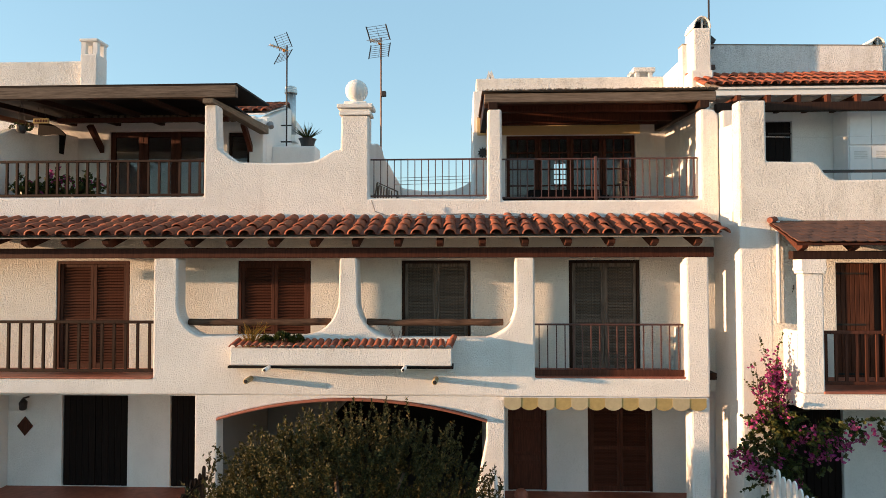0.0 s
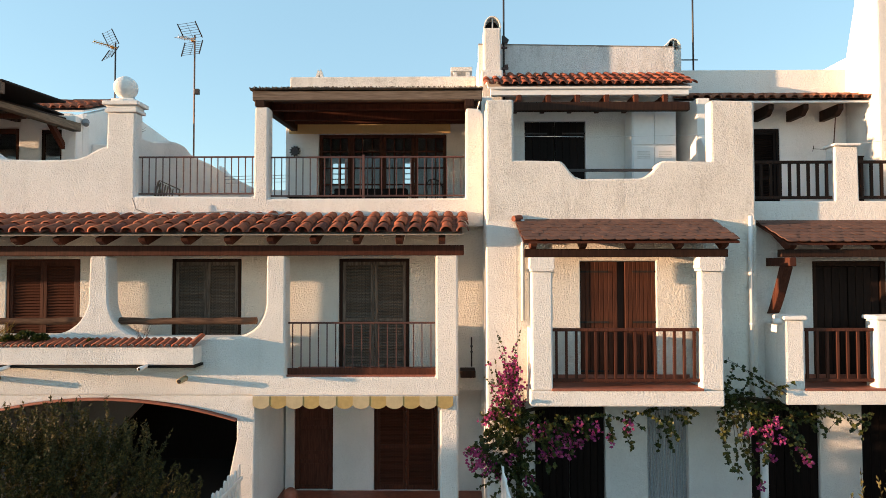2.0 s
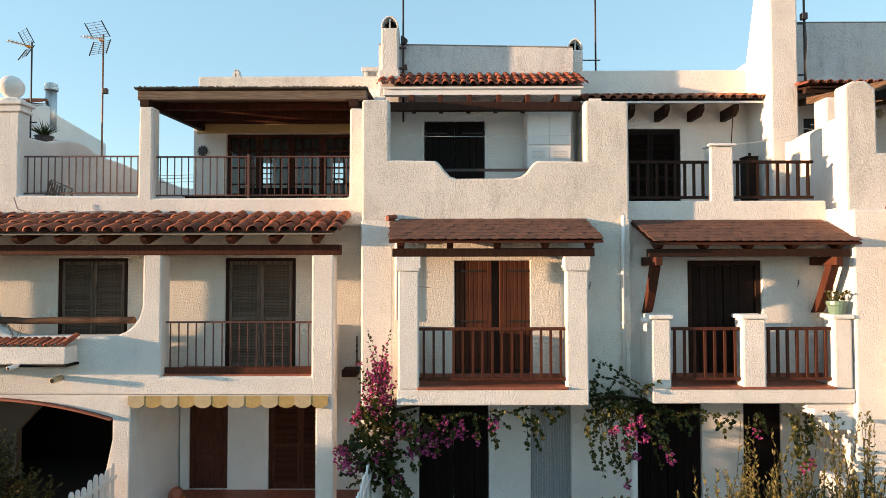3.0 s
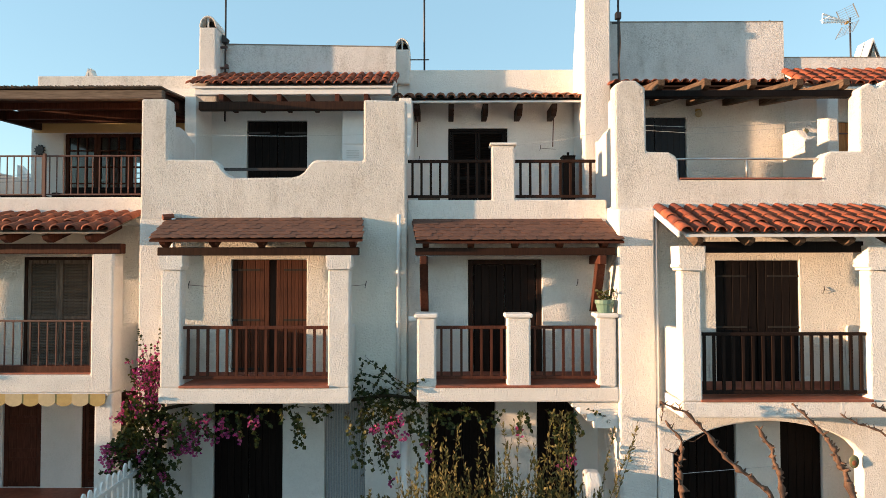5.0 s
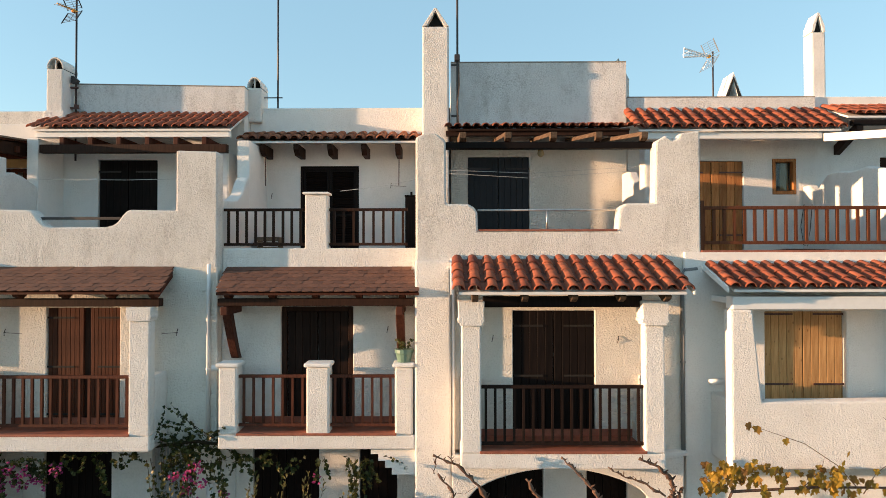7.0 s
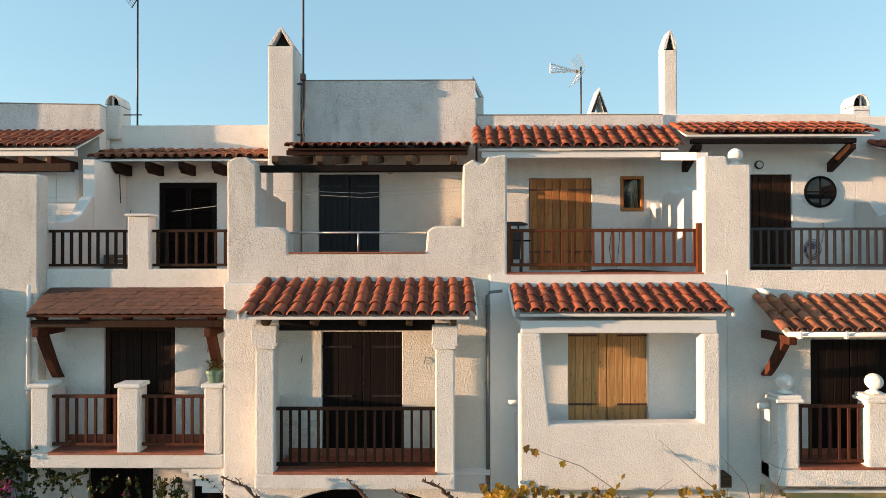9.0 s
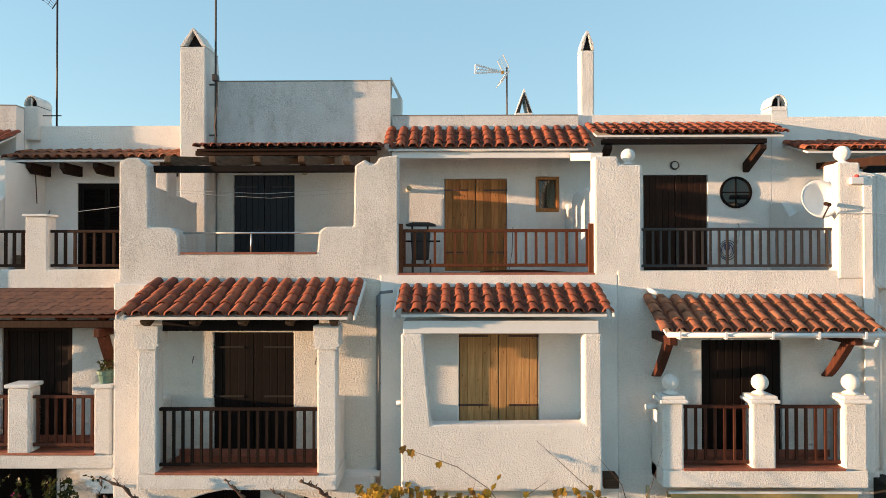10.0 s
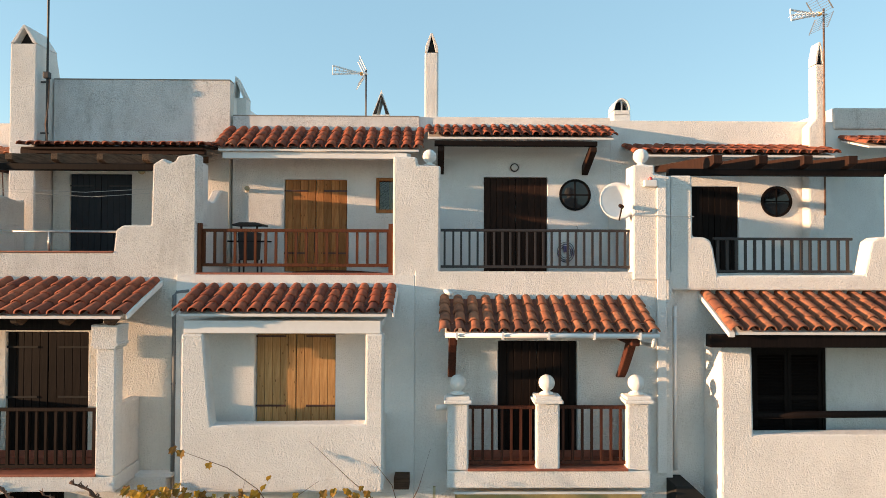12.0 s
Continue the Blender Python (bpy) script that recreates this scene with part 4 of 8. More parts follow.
def arch_top(x):
    return 2.02 + 0.31 * (1 - ((x + 1.71) / 2.07) ** 2)
pts = [(-3.78 + 4.14 * k / 20, arch_top(-3.78 + 4.14 * k / 20)) for k in range(21)]
out = [(-4.13, 2.368), (-4.13, 0.33), (-3.78, 0.33)] + pts + [(0.36, 1.7), (0.20, 0.9), (0.20, 0.33), (0.62, 0.33), (0.64, 2.368)]
part("arch_wall", Build().prism(out, "y", 9.52, 9.78), STUCCO, A, "white stucco wide arch", 0.02)
part("arch_edging", Build().prism([(x, z - 0.001) for x, z in pts] + [(x, z - 0.035) for x, z in pts[::-1]], "y", 9.46, 9.80), TERRACOTTA, A, "red clay tile edging under the arch", 0.008, 1)
# Left side greyed for shade; the right side keeps the white render.
part("porch_side", Build().box(-3.97, -3.78, 9.782, 14.3, 0.33, 2.27), PLASTER_SHADED, A)
part("porch_side", Build().box(0.40, 0.60, 9.782, 14.3, 0.33, 2.27), STUCCO_SMOOTH, A)
part("porch_pier", Build().box(3.42, 3.70, 9.52, 9.80, 0.33, 2.366), STUCCO, A, "white stucco pier", 0.03)
# planter on brackets with tile rim
PL = thing("planter_box", (-1.8, 9.3, 2.83), "white stucco planter box with a clay tile rim", "planter")
part("box", Build().box(-3.47, -0.16, 9.20, 9.495, 2.87, 3.13), STUCCO, PL, "", 0.02)
part("base_plate", Build().box(-3.49, -0.14, 9.18, 9.495, 2.835, 2.868), WOOD_BLACK, PL, "dark board under the planter")
rim = cover_mesh(0.055, 0.26, CLAY_BRIGHT)
for k in range(31):
    piece("rim_tile", rim, PL, (-3.42 + 3.21 * k / 30, 9.17, 3.145), (0.28, random.uniform(-0.05, 0.05), random.uniform(-0.06, 0.06)))
piece("rim_tile", rim, PL, (-0.20, 9.22, 3.165), (0.45, 0, -0.3))
for x, z, n in ((-3.25, 2.63, 9.5), (-0.41, 2.63, 9.5), (-2.87, 2.85, 9.2), (-0.85, 2.86, 9.2)):
    b = Build().tube([(x, n + 0.02, z), (x - 0.01, n - 0.20, z - 0.012)], 0.042 if n > 9.4 else 0.03, 12)
    part("drain_spout", b, CREAM_CLOTH if n > 9.4 else WHITE_PAINT, A if n > 9.4 else PL, "short clay drain spout", smooth=True)
    # Black disc on the capped end paints the shaded bore.
    b = Build().tube([(x - 0.0101, n - 0.203, z - 0.0122), (x - 0.0102, n - 0.206, z - 0.0124)], 0.030 if n > 9.4 else 0.02, 12)
    part("spout_mouth", b, BLACK, A if n > 9.4 else PL)
# scalloped awning valance
AW = thing("awning_valance", (2.1, 9.5, 2.3), "yellow and cream scalloped awning valance under the balcony", "awning")
n = 12
for k in range(n):
    a, c = 0.62 + 3.0 * k / n, 0.62 + 3.0 * (k + 1) / n
    pts = [(a, 2.366), (c, 2.366), (c, 2.235)] + [(c - (c - a) * j / 8, 2.235 - 0.055 * math.sin(math.pi * j / 8) ** 0.7) for j in range(1, 8)] + [(a, 2.235)]
    part("scallop", Build().prism(pts, "y", 9.455 + 0.004 * (k % 2), 9.465 + 0.004 * (k % 2)), YELLOW_CLOTH if k % 2 else CREAM_CLOTH, AW)
part("cassette", Build().box(0.60, 3.64, 9.47, 9.515, 2.33, 2.368), WHITE_PAINT, AW)


# ---- house with the curved-dip parapet (x 4.13 to 8.15) ----
def main_walls(house, x0, x1, y, ztop, holes, mat=STUCCO, back=16.5, ground_y=None, zg=2.30):
    """The first-floor front with its openings, and the closed body behind it."""
    z0 = 0.0 if ground_y is None else zg
    part("front_wall", Build().pierced(x0, x1, z0, ztop, y, y + 0.24, holes), mat, house, "white stucco front wall", 0.012, 1, sharp_z=ztop)
    part("upper_body", Build().box(x0, x1, y + 0.26, back, zg, 5.15), STUCCO_SMOOTH, house)


def upper_room(house, x0, x1, z_top, holes, mat=STUCCO_SMOOTH, y=11.7, skew=0.0, coping=0.0):
    b = Build().pierced(x0, x1, 5.15, z_top, y, y + 0.22, holes)
    if skew:
        b.v = [(p[0], p[1], p[2] + (skew * (p[0] - x0) / (x1 - x0) if p[2] > z_top - 0.01 else 0)) for p in b.v]
    part("roof_room_wall", b, mat, house, "white roof-room wall set back behind the terrace", 0.006, 1)
    if coping:
        part("roof_coping", Build().prism([(x0, z_top + 0.001), (x1, z_top + skew + 0.001), (x1, z_top + skew + 0.022), (x0, z_top + 0.022)], "y", y - 0.010, y + 0.23), MOULDY, house, "dark weathered roof edge")
        part("roof_parapet", Build().prism([(x0, coping), (x1, coping), (x1, z_top + skew), (x0, z_top)], "y", y - 0.005, y - 0.001), STUCCO_WORN, house, "stained upper render of the roof wall")
    part("roof_room_body", Build().box(x0, x1, y + 0.24, 16.5, 5.15, z_top - 0.25), STUCCO_SMOOTH, house)


B = thing("town_house", (6.1, 9.4, 0), "white stucco house with a shingled balcony canopy and curved parapet", "house")
main_walls(B, 4.13, 8.15, 9.42, 5.0, [(5.52, 6.65, 2.55, 4.38)], STUCCO_SUN_TINT, ground_y=10.25)
out = [(4.13, 5.001), (8.149, 5.001), (8.149, 6.78), (7.50, 6.80), (7.50, 5.87)] + arc(6.80, 5.885, 6.42, 5.62, 0.0, 1)[:1]
out += [(6.74, 5.87), (6.69, 5.82), (6.60, 5.70), (6.52, 5.645), (6.42, 5.62), (5.56, 5.615), (5.46, 5.65), (5.38, 5.73), (5.31, 5.83), (5.25, 5.885), (4.54, 5.90), (4.54, 6.82), (4.13, 6.82)]
part("terrace_parapet", Build().prism(out, "y", 9.42, 9.66), STUCCO_OLD, B, "weathered white parapet with a curved dip", 0.03, 2, sharp_z=5.001)
part("corner_pier", Build().box(4.12, 4.60, 9.417, 10.4, 0.0, 4.998), STUCCO, B, "white stucco corner pier", 0.03)
part("party_wall", Build().prism([(9.662, 5.15), (9.662, 6.52), (10.1, 6.55), (10.35, 6.60), (10.55, 6.57), (10.75, 6.50), (10.95, 6.43), (10.95, 5.15)], "x", 4.13, 4.33), STUCCO, B, "wavy white wall between the terraces", 0.03)
part("party_post", Build().box(4.14, 4.32, 10.0, 10.2, 6.50, 6.82), STUCCO, B, "short white stucco post", 0.02)
part("wall_pier", Build().box(4.131, 4.33, 10.952, 11.695, 5.15, 7.30), STUCCO_SMOOTH, B, "", 0.01)
part("party_wall", Build().prism([(9.662, 5.15), (9.662, 6.05), (10.3, 6.10), (10.6, 6.25), (10.8, 6.5), (10.95, 6.6), (10.95, 5.15)], "x", 7.92, 8.14), STUCCO, B, "wavy white wall between the terraces", 0.03)
part("wall_pier", Build().box(7.921, 8.14, 10.952, 12.045, 5.15, 7.25), STUCCO_SMOOTH, B, "", 0.01)
part("shutter_gap", Build().box(6.0, 6.3, 9.49, 9.52, 2.6, 4.375), WOOD_DARK, B)
planked(B, 5.525, 6.645, 2.60, 4.375, 9.45, WOOD_RUST, 8, 2, BLACK, hinges=(0.085, 0.51, 0.92), split=0.105)
# balcony
part("balcony_slab", Build().box(4.70, 7.39, 8.85, 9.418, 2.35, 2.57), STUCCO, B, "", 0.02)
part("balcony_floor", Build().box(4.99, 7.10, 8.835, 9.418, 2.571, 2.605), TERRACOTTA, B, "red clay balcony floor tiles", 0.006)
part("skirting_tiles", Build().box(5.0, 7.12, 9.40, 9.416, 2.607, 2.70), TERRACOTTA, B)
column(B, 4.72, 5.01, 8.852, 9.02, 2.571, 4.43)
column(B, 7.08, 7.39, 8.852, 9.02, 2.571, 4.43)
part("balcony_side", Build().box(4.72, 4.88, 9.022, 9.418, 2.571, 3.42), STUCCO, B, "low stucco balcony side", 0.03)
part("balcony_side", Build().box(7.24, 7.39, 9.022, 9.418, 2.571, 3.42), STUCCO, B, "low stucco balcony side", 0.03)
railing(B, 5.01, 7.08, 8.95, 2.68, 3.43, 15, WOOD_RED, 0.034, 0.055, "red-brown wooden balcony railing")
shingle_roof(B, 4.60, 7.58, 4.56, 7.47, 8.74, 4.655, 9.42, 4.98, 7, 19, "brown shingle canopy over the balcony")
part("canopy_beam", Build().box(4.63, 7.50, 8.92, 9.04, 4.432, 4.55), WOOD_DARK, B, "dark wooden beam", 0.01)
rafters(B, (4.75, 5.45, 6.12, 6.80, 7.42), 8.80, 4.635, 9.42, 4.93, 0.09, 0.09, WOOD_RED)
part("corner_tile", Build().tube([(4.52, 9.32, 5.01), (4.64, 9.41, 5.03)], 0.045, 8), CLAY, B)
# terrace room
upper_room(B, 4.13, 7.80, 8.49, [(4.99, 6.13, 5.20, 7.03)], STUCCO_SMOOTH, skew=-0.07, coping=7.86)
planked(B, 5.0, 6.12, 5.22, 7.02, 11.73, WOOD_BLACK, 4, 2, IRON_BLACK, 0.004)
tile_roof(B, 4.25, 7.82, 10.87, 7.46, 11.70, 7.88, 0.162, 3, CLAY_BRIGHT, "red clay tile eave over the terrace door", "tiled_eave", 1.0)
part("fascia", Build().box(4.30, 7.78, 10.93, 11.05, 7.31, 7.44), WHITE_PAINT, B, "", 0.01)
part("terrace_beam", Build().box(4.41, 7.76, 10.86, 10.98, 7.02, 7.17), WOOD_DARK, B, "dark wooden terrace beam", 0.01)
for k in range(6):
    x = 4.80 + 0.51 * k
    part("rafter_end", Build().box(x - 0.04, x + 0.04, 10.88, 11.69, 7.172, 7.305), WOOD_RED, B, "", 0.006)
part("terrace_rail", Build().box(5.30, 6.72, 9.52, 9.56, 5.74, 5.78), IRON_BLACK, B, "dark bar across the dip")
hood_chimney(B, 4.21, 4.53, 11.34, 11.80, 7.62, 8.68, 8.90, "arch", 0.9)
part("chimney_shaft", Build().prism([(11.33, 7.2), (12.3, 7.2), (12.1, 7.9), (11.33, 7.9)], "x", 4.16, 4.56), STUCCO, B, "", 0.03)
CAB = thing("cupboard", (7.27, 11.4, 5.15), "white two-door garden cupboard with vent slots on the terrace", "cupboard")
part("body", Build().box(6.86, 7.66, 11.25, 11.68, 5.152, 7.10), WHITE_PAINT, CAB, "", 0.01)
for k in range(2):
    a = 6.88 + k * 0.385
    for z0, z1 in ((5.20, 6.46), (6.49, 7.07)):
        d = part("door", Build().box(a, a + 0.375, 11.225, 11.248, z0, z1), WHITE_PAINT, CAB, "", 0.006)
        if z0 < 6:
            for j in range(5):
                ob = new("vent_slot", mesh_of("vent_slot", Build().box(a + 0.07, a + 0.30, 11.219, 11.224, 6.24 + 0.03 * j, 6.254 + 0.03 * j), PLASTIC_GREY))
                hung(ob, d, (0, 0, 0))
hood_chimney(B, 7.76, 8.05, 11.95, 12.4, 7.8, 8.48, 8.70, "arch")
# ground floor
GB = [(4.95, 6.08), (6.76, 7.42)]
part("ground_wall", Build().pierced(4.60, 8.15, 0.0, 2.298, 10.25, 10.47, [(a, c, 0.33, 2.10) for a, c in GB]), STUCCO_SMOOTH, B, "white ground-floor wall in shade", 0.01)
part("ground_body", Build().box(4.13, 8.15, 10.48, 16.5, 0.0, 2.298), STUCCO_SMOOTH, B)
planked(B, 4.955, 6.075, 0.335, 2.095, 10.29, WOOD_BLACK, 5, 2)
bead = mesh_of("bead_strand", Build().tube([(0, 0, 0), (0.004, 0, 0.9), (0, 0, 1.76)], 0.010, 5), BEAD)
cur = part("curtain_rod", Build().tube([(6.77, 10.33, 2.09), (7.41, 10.33, 2.09)], 0.012, 6), STEEL, B, "bead curtain in the doorway")
for k in range(24):
    piece("bead_strand", bead, cur, (6.785 + 0.0267 * k, 10.33 + 0.012 * (k % 2), 0.335))

# ---- house with the two-bay railings (x 8.15 to 11.2) ----
C = thing("town_house", (9.7, 9.6, 0), "white stucco house with railed balcony and shingled canopy on brackets", "house")
main_walls(C, 8.151, 11.21, 9.60, 5.15, [(9.08, 10.21, 2.55, 4.38)], STUCCO, ground_y=10.27)
part("terrace_parapet", Build().prism([(8.151, 5.151), (11.209, 5.151), (11.209, 5.291), (9.81, 5.291), (9.80, 6.13), (9.45, 6.13), (9.45, 5.291), (8.151, 5.291)], "y", 9.60, 9.83), STUCCO, C, "white parapet with a middle post", 0.02, 2, sharp_z=5.151)
part("post_cap", Build().box(9.42, 9.83, 9.56, 9.85, 6.132, 6.17), STUCCO_SMOOTH, C, "", 0.012)
railing(C, 8.155, 9.44, 9.68, 5.33, 5.92, 9, WOOD_DARK, 0.036, 0.055, "dark wooden terrace railing", "terrace_railing")
railing(C, 9.82, 11.06, 9.68, 5.33, 5.92, 8, WOOD_DARK, 0.036, 0.055, "dark wooden terrace railing", "terrace_railing")
part("balcony_slab", Build().box(8.32, 11.202, 9.0, 9.598, 2.34, 2.543), STUCCO, C, "", 0.02)
part("balcony_floor", Build().box(8.59, 10.93, 8.985, 9.598, 2.544, 2.578), TERRACOTTA, C, "red clay balcony floor tiles", 0.006)
part("skirting_tiles", Build().box(8.5, 11.1, 9.58, 9.596, 2.58, 2.673), TERRACOTTA, C)
for a, c in ((8.32, 8.60), (9.612, 9.952), (10.91, 11.175)):
    part("column", Build().box(a, c, 9.002, 9.26, 2.545, 3.535), STUCCO, C, "short white stucco post", 0.03, 2)
    part("post_cap", Build().box(a - 0.03, c + 0.025, 8.97, 9.29, 3.536, 3.596), STUCCO_SMOOTH, C, "", 0.018)
part("balcony_side", Build().box(8.33, 8.49, 9.262, 9.598, 2.545, 3.455), STUCCO, C, "low stucco balcony side", 0.03)
railing(C, 8.60, 9.612, 9.09, 2.655, 3.415, 7, WOOD_RED, 0.034, 0.055, "red-brown wooden balcony railing")
railing(C, 9.952, 10.91, 9.09, 2.655, 3.415, 7, WOOD_RED, 0.034, 0.055, "red-brown wooden balcony railing")
b = Build().box(9.085, 9.16, 9.64, 9.70, 2.56, 4.375).box(10.13, 10.205, 9.64, 9.70, 2.56, 4.375).box(9.16, 10.13, 9.64, 9.70, 4.30, 4.375)
part("door_frame", b, WOOD_DARK, C, "", 0.006)
planked(C, 9.165, 10.125, 2.57, 4.295, 9.67, WOOD_UMBER, 4, 2)
shingle_roof(C, 8.32, 11.27, 8.22, 11.10, 8.90, 4.63, 9.60, 4.97, 7, 19, "brown shingle canopy over the balcony")
part("canopy_beam", Build().box(8.30, 11.18, 9.02, 9.14, 4.43, 4.54), WOOD_DARK, C, "dark wooden beam", 0.01)
rafters(C, (8.45, 9.10, 9.74, 10.38, 11.02), 8.96, 4.61, 9.60, 4.92, 0.09, 0.09, WOOD_RED)
for x in (8.42, 10.98):
    part("bracket_arm", Build().box(x - 0.05, x + 0.05, 8.95, 9.598, 4.30, 4.425), WOOD_RED, C, "", 0.01)
    brace(C, x, 0.12, 9.44, 3.60, 9.05, 4.295, WOOD_RED)
upper_room(C, 7.81, 11.75, 8.10, [(8.79, 9.945, 5.20, 6.955)], STUCCO_SMOOTH, y=12.05)
louvred(C, 8.795, 9.94, 5.21, 6.95, 12.08, WOOD_BLACK, 2)
tile_roof(C, 7.85, 11.24, 11.37, 7.33, 12.05, 7.56, 0.205, 2, CLAY_PALE, "short red clay tile eave", "tiled_eave", 1.2)
for k in range(5):
    x = 8.21 + 0.637 * k
    part("rafter_end", Build().prism([(11.46, 7.28), (11.46, 7.18), (11.58, 7.08), (12.04, 7.08), (12.04, 7.28)], "x", x - 0.05, x + 0.05), WOOD_DARK, C, "", 0.006)
for x in (8.22, 10.77):
    part("hanging_rod", Build().tube([(x, 11.64, 7.09), (x - 0.01, 11.70, 6.52)], 0.010, 6), IRON, C, "thin iron rod hanging from a rafter end")
GC = [(8.44, 9.54), (10.22, 10.84)]
part("ground_wall", Build().pierced(8.15, 11.21, 0.0, 2.298, 10.27, 10.49, [(a, c, 0.33, 2.10) for a, c in GC]), STUCCO_SMOOTH, C, "white ground-floor wall in shade", 0.01)
part("ground_body", Build().box(8.15, 11.21, 10.50, 16.5, 0.0, 2.298), STUCCO_SMOOTH, C)
for a, c in GC:
    planked(C, a + 0.005, c - 0.005, 0.335, 2.095, 10.31, WOOD_BLACK, 4, 2 if c - a > 0.8 else 1)
part("corbel", Build().prism([(10.55, 2.339), (11.20, 2.339), (11.20, 1.95), (10.86, 1.95), (10.86, 2.05), (10.76, 2.05), (10.76, 2.15), (10.66, 2.15), (10.66, 2.25), (10.55, 2.25)], "y", 9.08, 9.59), STUCCO_SMOOTH, C, "stepped white corbel")

# ---- house with the stepped parapet and red tile canopy (x 11.2 to 15.2) ----
D = thing("town_house", (13.2, 9.1, 0), "white stucco house with a red tile canopy and tall gabled chimney", "house")
main_walls(D, 11.212, 15.17, 9.12, 5.10, [(12.65, 13.86, 2.45, 4.35)], STUCCO_SUN_TINT, ground_y=9.70)
out = [(11.212, 5.101), (15.44, 5.101), (15.44, 7.02), (15.14, 6.98), (15.11, 6.90), (15.04, 6.88), (14.93, 6.95), (14.78, 6.86), (14.76, 5.94)]
out += [(14.34, 5.94), (14.24, 5.87), (14.21, 5.53), (12.14, 5.53)] + [(12.13, 5.80), (12.09, 5.88), (12.0, 5.93), (11.67, 5.94), (11.66, 6.88), (11.52, 6.99), (11.34, 6.99), (11.212, 6.93)]
part("terrace_parapet", Build().prism(out, "y", 9.113, 9.38), STUCCO_OLD, D, "weathered white stepped parapet", 0.03, 2, sharp_z=5.101)
part("sill_tiles", Build().box(12.15, 14.20, 9.10, 9.39, 5.532, 5.555), TERRACOTTA, D, "red clay coping")
part("corner_pier", Build().box(11.205, 11.73, 8.985, 9.72, 0.0, 5.099), STUCCO, D, "white stucco corner pier", 0.03)
part("terrace_rail", Build().tube([(12.14, 9.24, 5.85), (14.22, 9.24, 5.85)], 0.016, 8).tube([(13.18, 9.24, 5.54), (13.18, 9.24, 5.85)], 0.014, 8), STEEL, D, "thin steel handrail", smooth=True)
part("party_wall", Build().prism([(9.382, 5.15), (9.382, 6.60), (9.9, 6.56), (10.1, 6.52), (10.5, 6.52), (10.9, 6.46), (11.06, 6.50), (11.06, 5.15)], "x", 11.40, 11.60), STUCCO, D, "wavy white wall between the terraces", 0.03)
part("party_post", Build().box(11.395, 11.62, 9.86, 10.18, 6.45, 6.96), STUCCO, D, "white stucco post on the wall", 0.03)
part("party_wall", Build().prism([(9.382, 5.15), (9.382, 6.10), (9.9, 6.02), (10.4, 6.30), (10.5, 6.46), (10.62, 6.42), (10.74, 6.44), (10.9, 6.54), (11.05, 6.68), (11.2, 6.70), (11.48, 6.70), (11.48, 5.15)], "x", 14.95, 15.115), STUCCO, D, "wavy white wall between the terraces", 0.03)
part("party_post", Build().box(14.94, 15.13, 10.12, 10.42, 6.0, 7.05), STUCCO, D, "white stucco post on the wall", 0.03)
planked(D, 12.655, 13.855, 2.50, 4.345, 9.15, WOOD_BLACK, 5, 2, BLACK, hinges=(0.12, 0.52))
part("balcony_slab", Build().box(11.86, 14.645, 8.398, 9.118, 2.26, 2.47), STUCCO, D, "", 0.02)
part("balcony_floor", Build().box(12.12, 14.39, 8.385, 9.118, 2.471, 2.505), TERRACOTTA, D, "red clay balcony floor tiles", 0.006)
part("skirting_tiles", Build().box(12.15, 14.4, 9.10, 9.116, 2.507, 2.61), TERRACOTTA, D)
column(D, 11.87, 12.14, 8.40, 8.61, 2.472, 4.54, 0.33, 0.05)
column(D, 14.37, 14.64, 8.40, 8.61, 2.472, 4.54, 0.33, 0.05)
part("balcony_side", Build().box(11.875, 12.03, 8.612, 9.118, 2.472, 3.42), STUCCO, D, "low stucco balcony side", 0.04)
part("balcony_side", Build().box(14.49, 14.635, 8.612, 9.118, 2.472, 3.42), STUCCO, D, "low stucco balcony side", 0.04)
railing(D, 12.14, 14.37, 8.50, 2.56, 3.38, 17, WOOD_UMBER, 0.034, 0.055, "dark wooden balcony railing")
tile_roof(D, 11.83, 14.84, 8.10, 4.69, 9.12, 5.09, 0.213, 4, CLAY_BRIGHT, "red clay barrel-tile canopy over the balcony", wobble=1.0, barge=True)
part("canopy_beam", Build().box(12.17, 14.36, 8.48, 8.60, 4.45, 4.60), WOOD_BLACK, D, "dark wooden beam", 0.01)
rafters(D, (12.05, 12.72, 13.38, 14.02, 14.62), 8.18, 4.625, 9.12, 5.0, 0.085, 0.09, WOOD_RAFTER)
upper_room(D, 11.755, 15.08, 8.84, [(12.07, 13.24, 5.20, 7.05)], STUCCO_SUN_TINT, y=11.6, coping=7.54)
planked(D, 12.075, 13.235, 5.22, 7.045, 11.63, plain("blue_black_paint", (0.010, 0.012, 0.016), 0.7), 5, 2, IRON_BLACK, 0.004)
tile_roof(D, 11.70, 14.90, 10.75, 7.42, 11.60, 7.57, 0.168, 3, CLAY, "thin red clay tile eave", "tiled_eave", 1.3, WOOD_DARK)
part("terrace_beam", Build().box(11.60, 14.80, 9.28, 9.42, 6.79, 6.89), WOOD_BLACK, D, "dark wooden terrace beam", 0.01)
for k in range(5):
    x = 11.92 + 0.68 * k
    part("rafter_end", Build().prism([(9.18, 6.93), (9.24, 6.90), (9.40, 6.89), (11.59, 7.26), (11.59, 7.38), (9.18, 7.02)], "x", x - 0.05, x + 0.05), WOOD_RAFTER, D, "weathered brown rafter", 0.006)
part("terrace_purlin", Build().box(11.66, 14.9, 10.82, 10.92, 7.30, 7.385), WOOD_DARK, D)
hood_chimney(D, 11.23, 11.72, 11.14, 11.75, 5.15, 9.37, 9.71, "gable", 1.2)
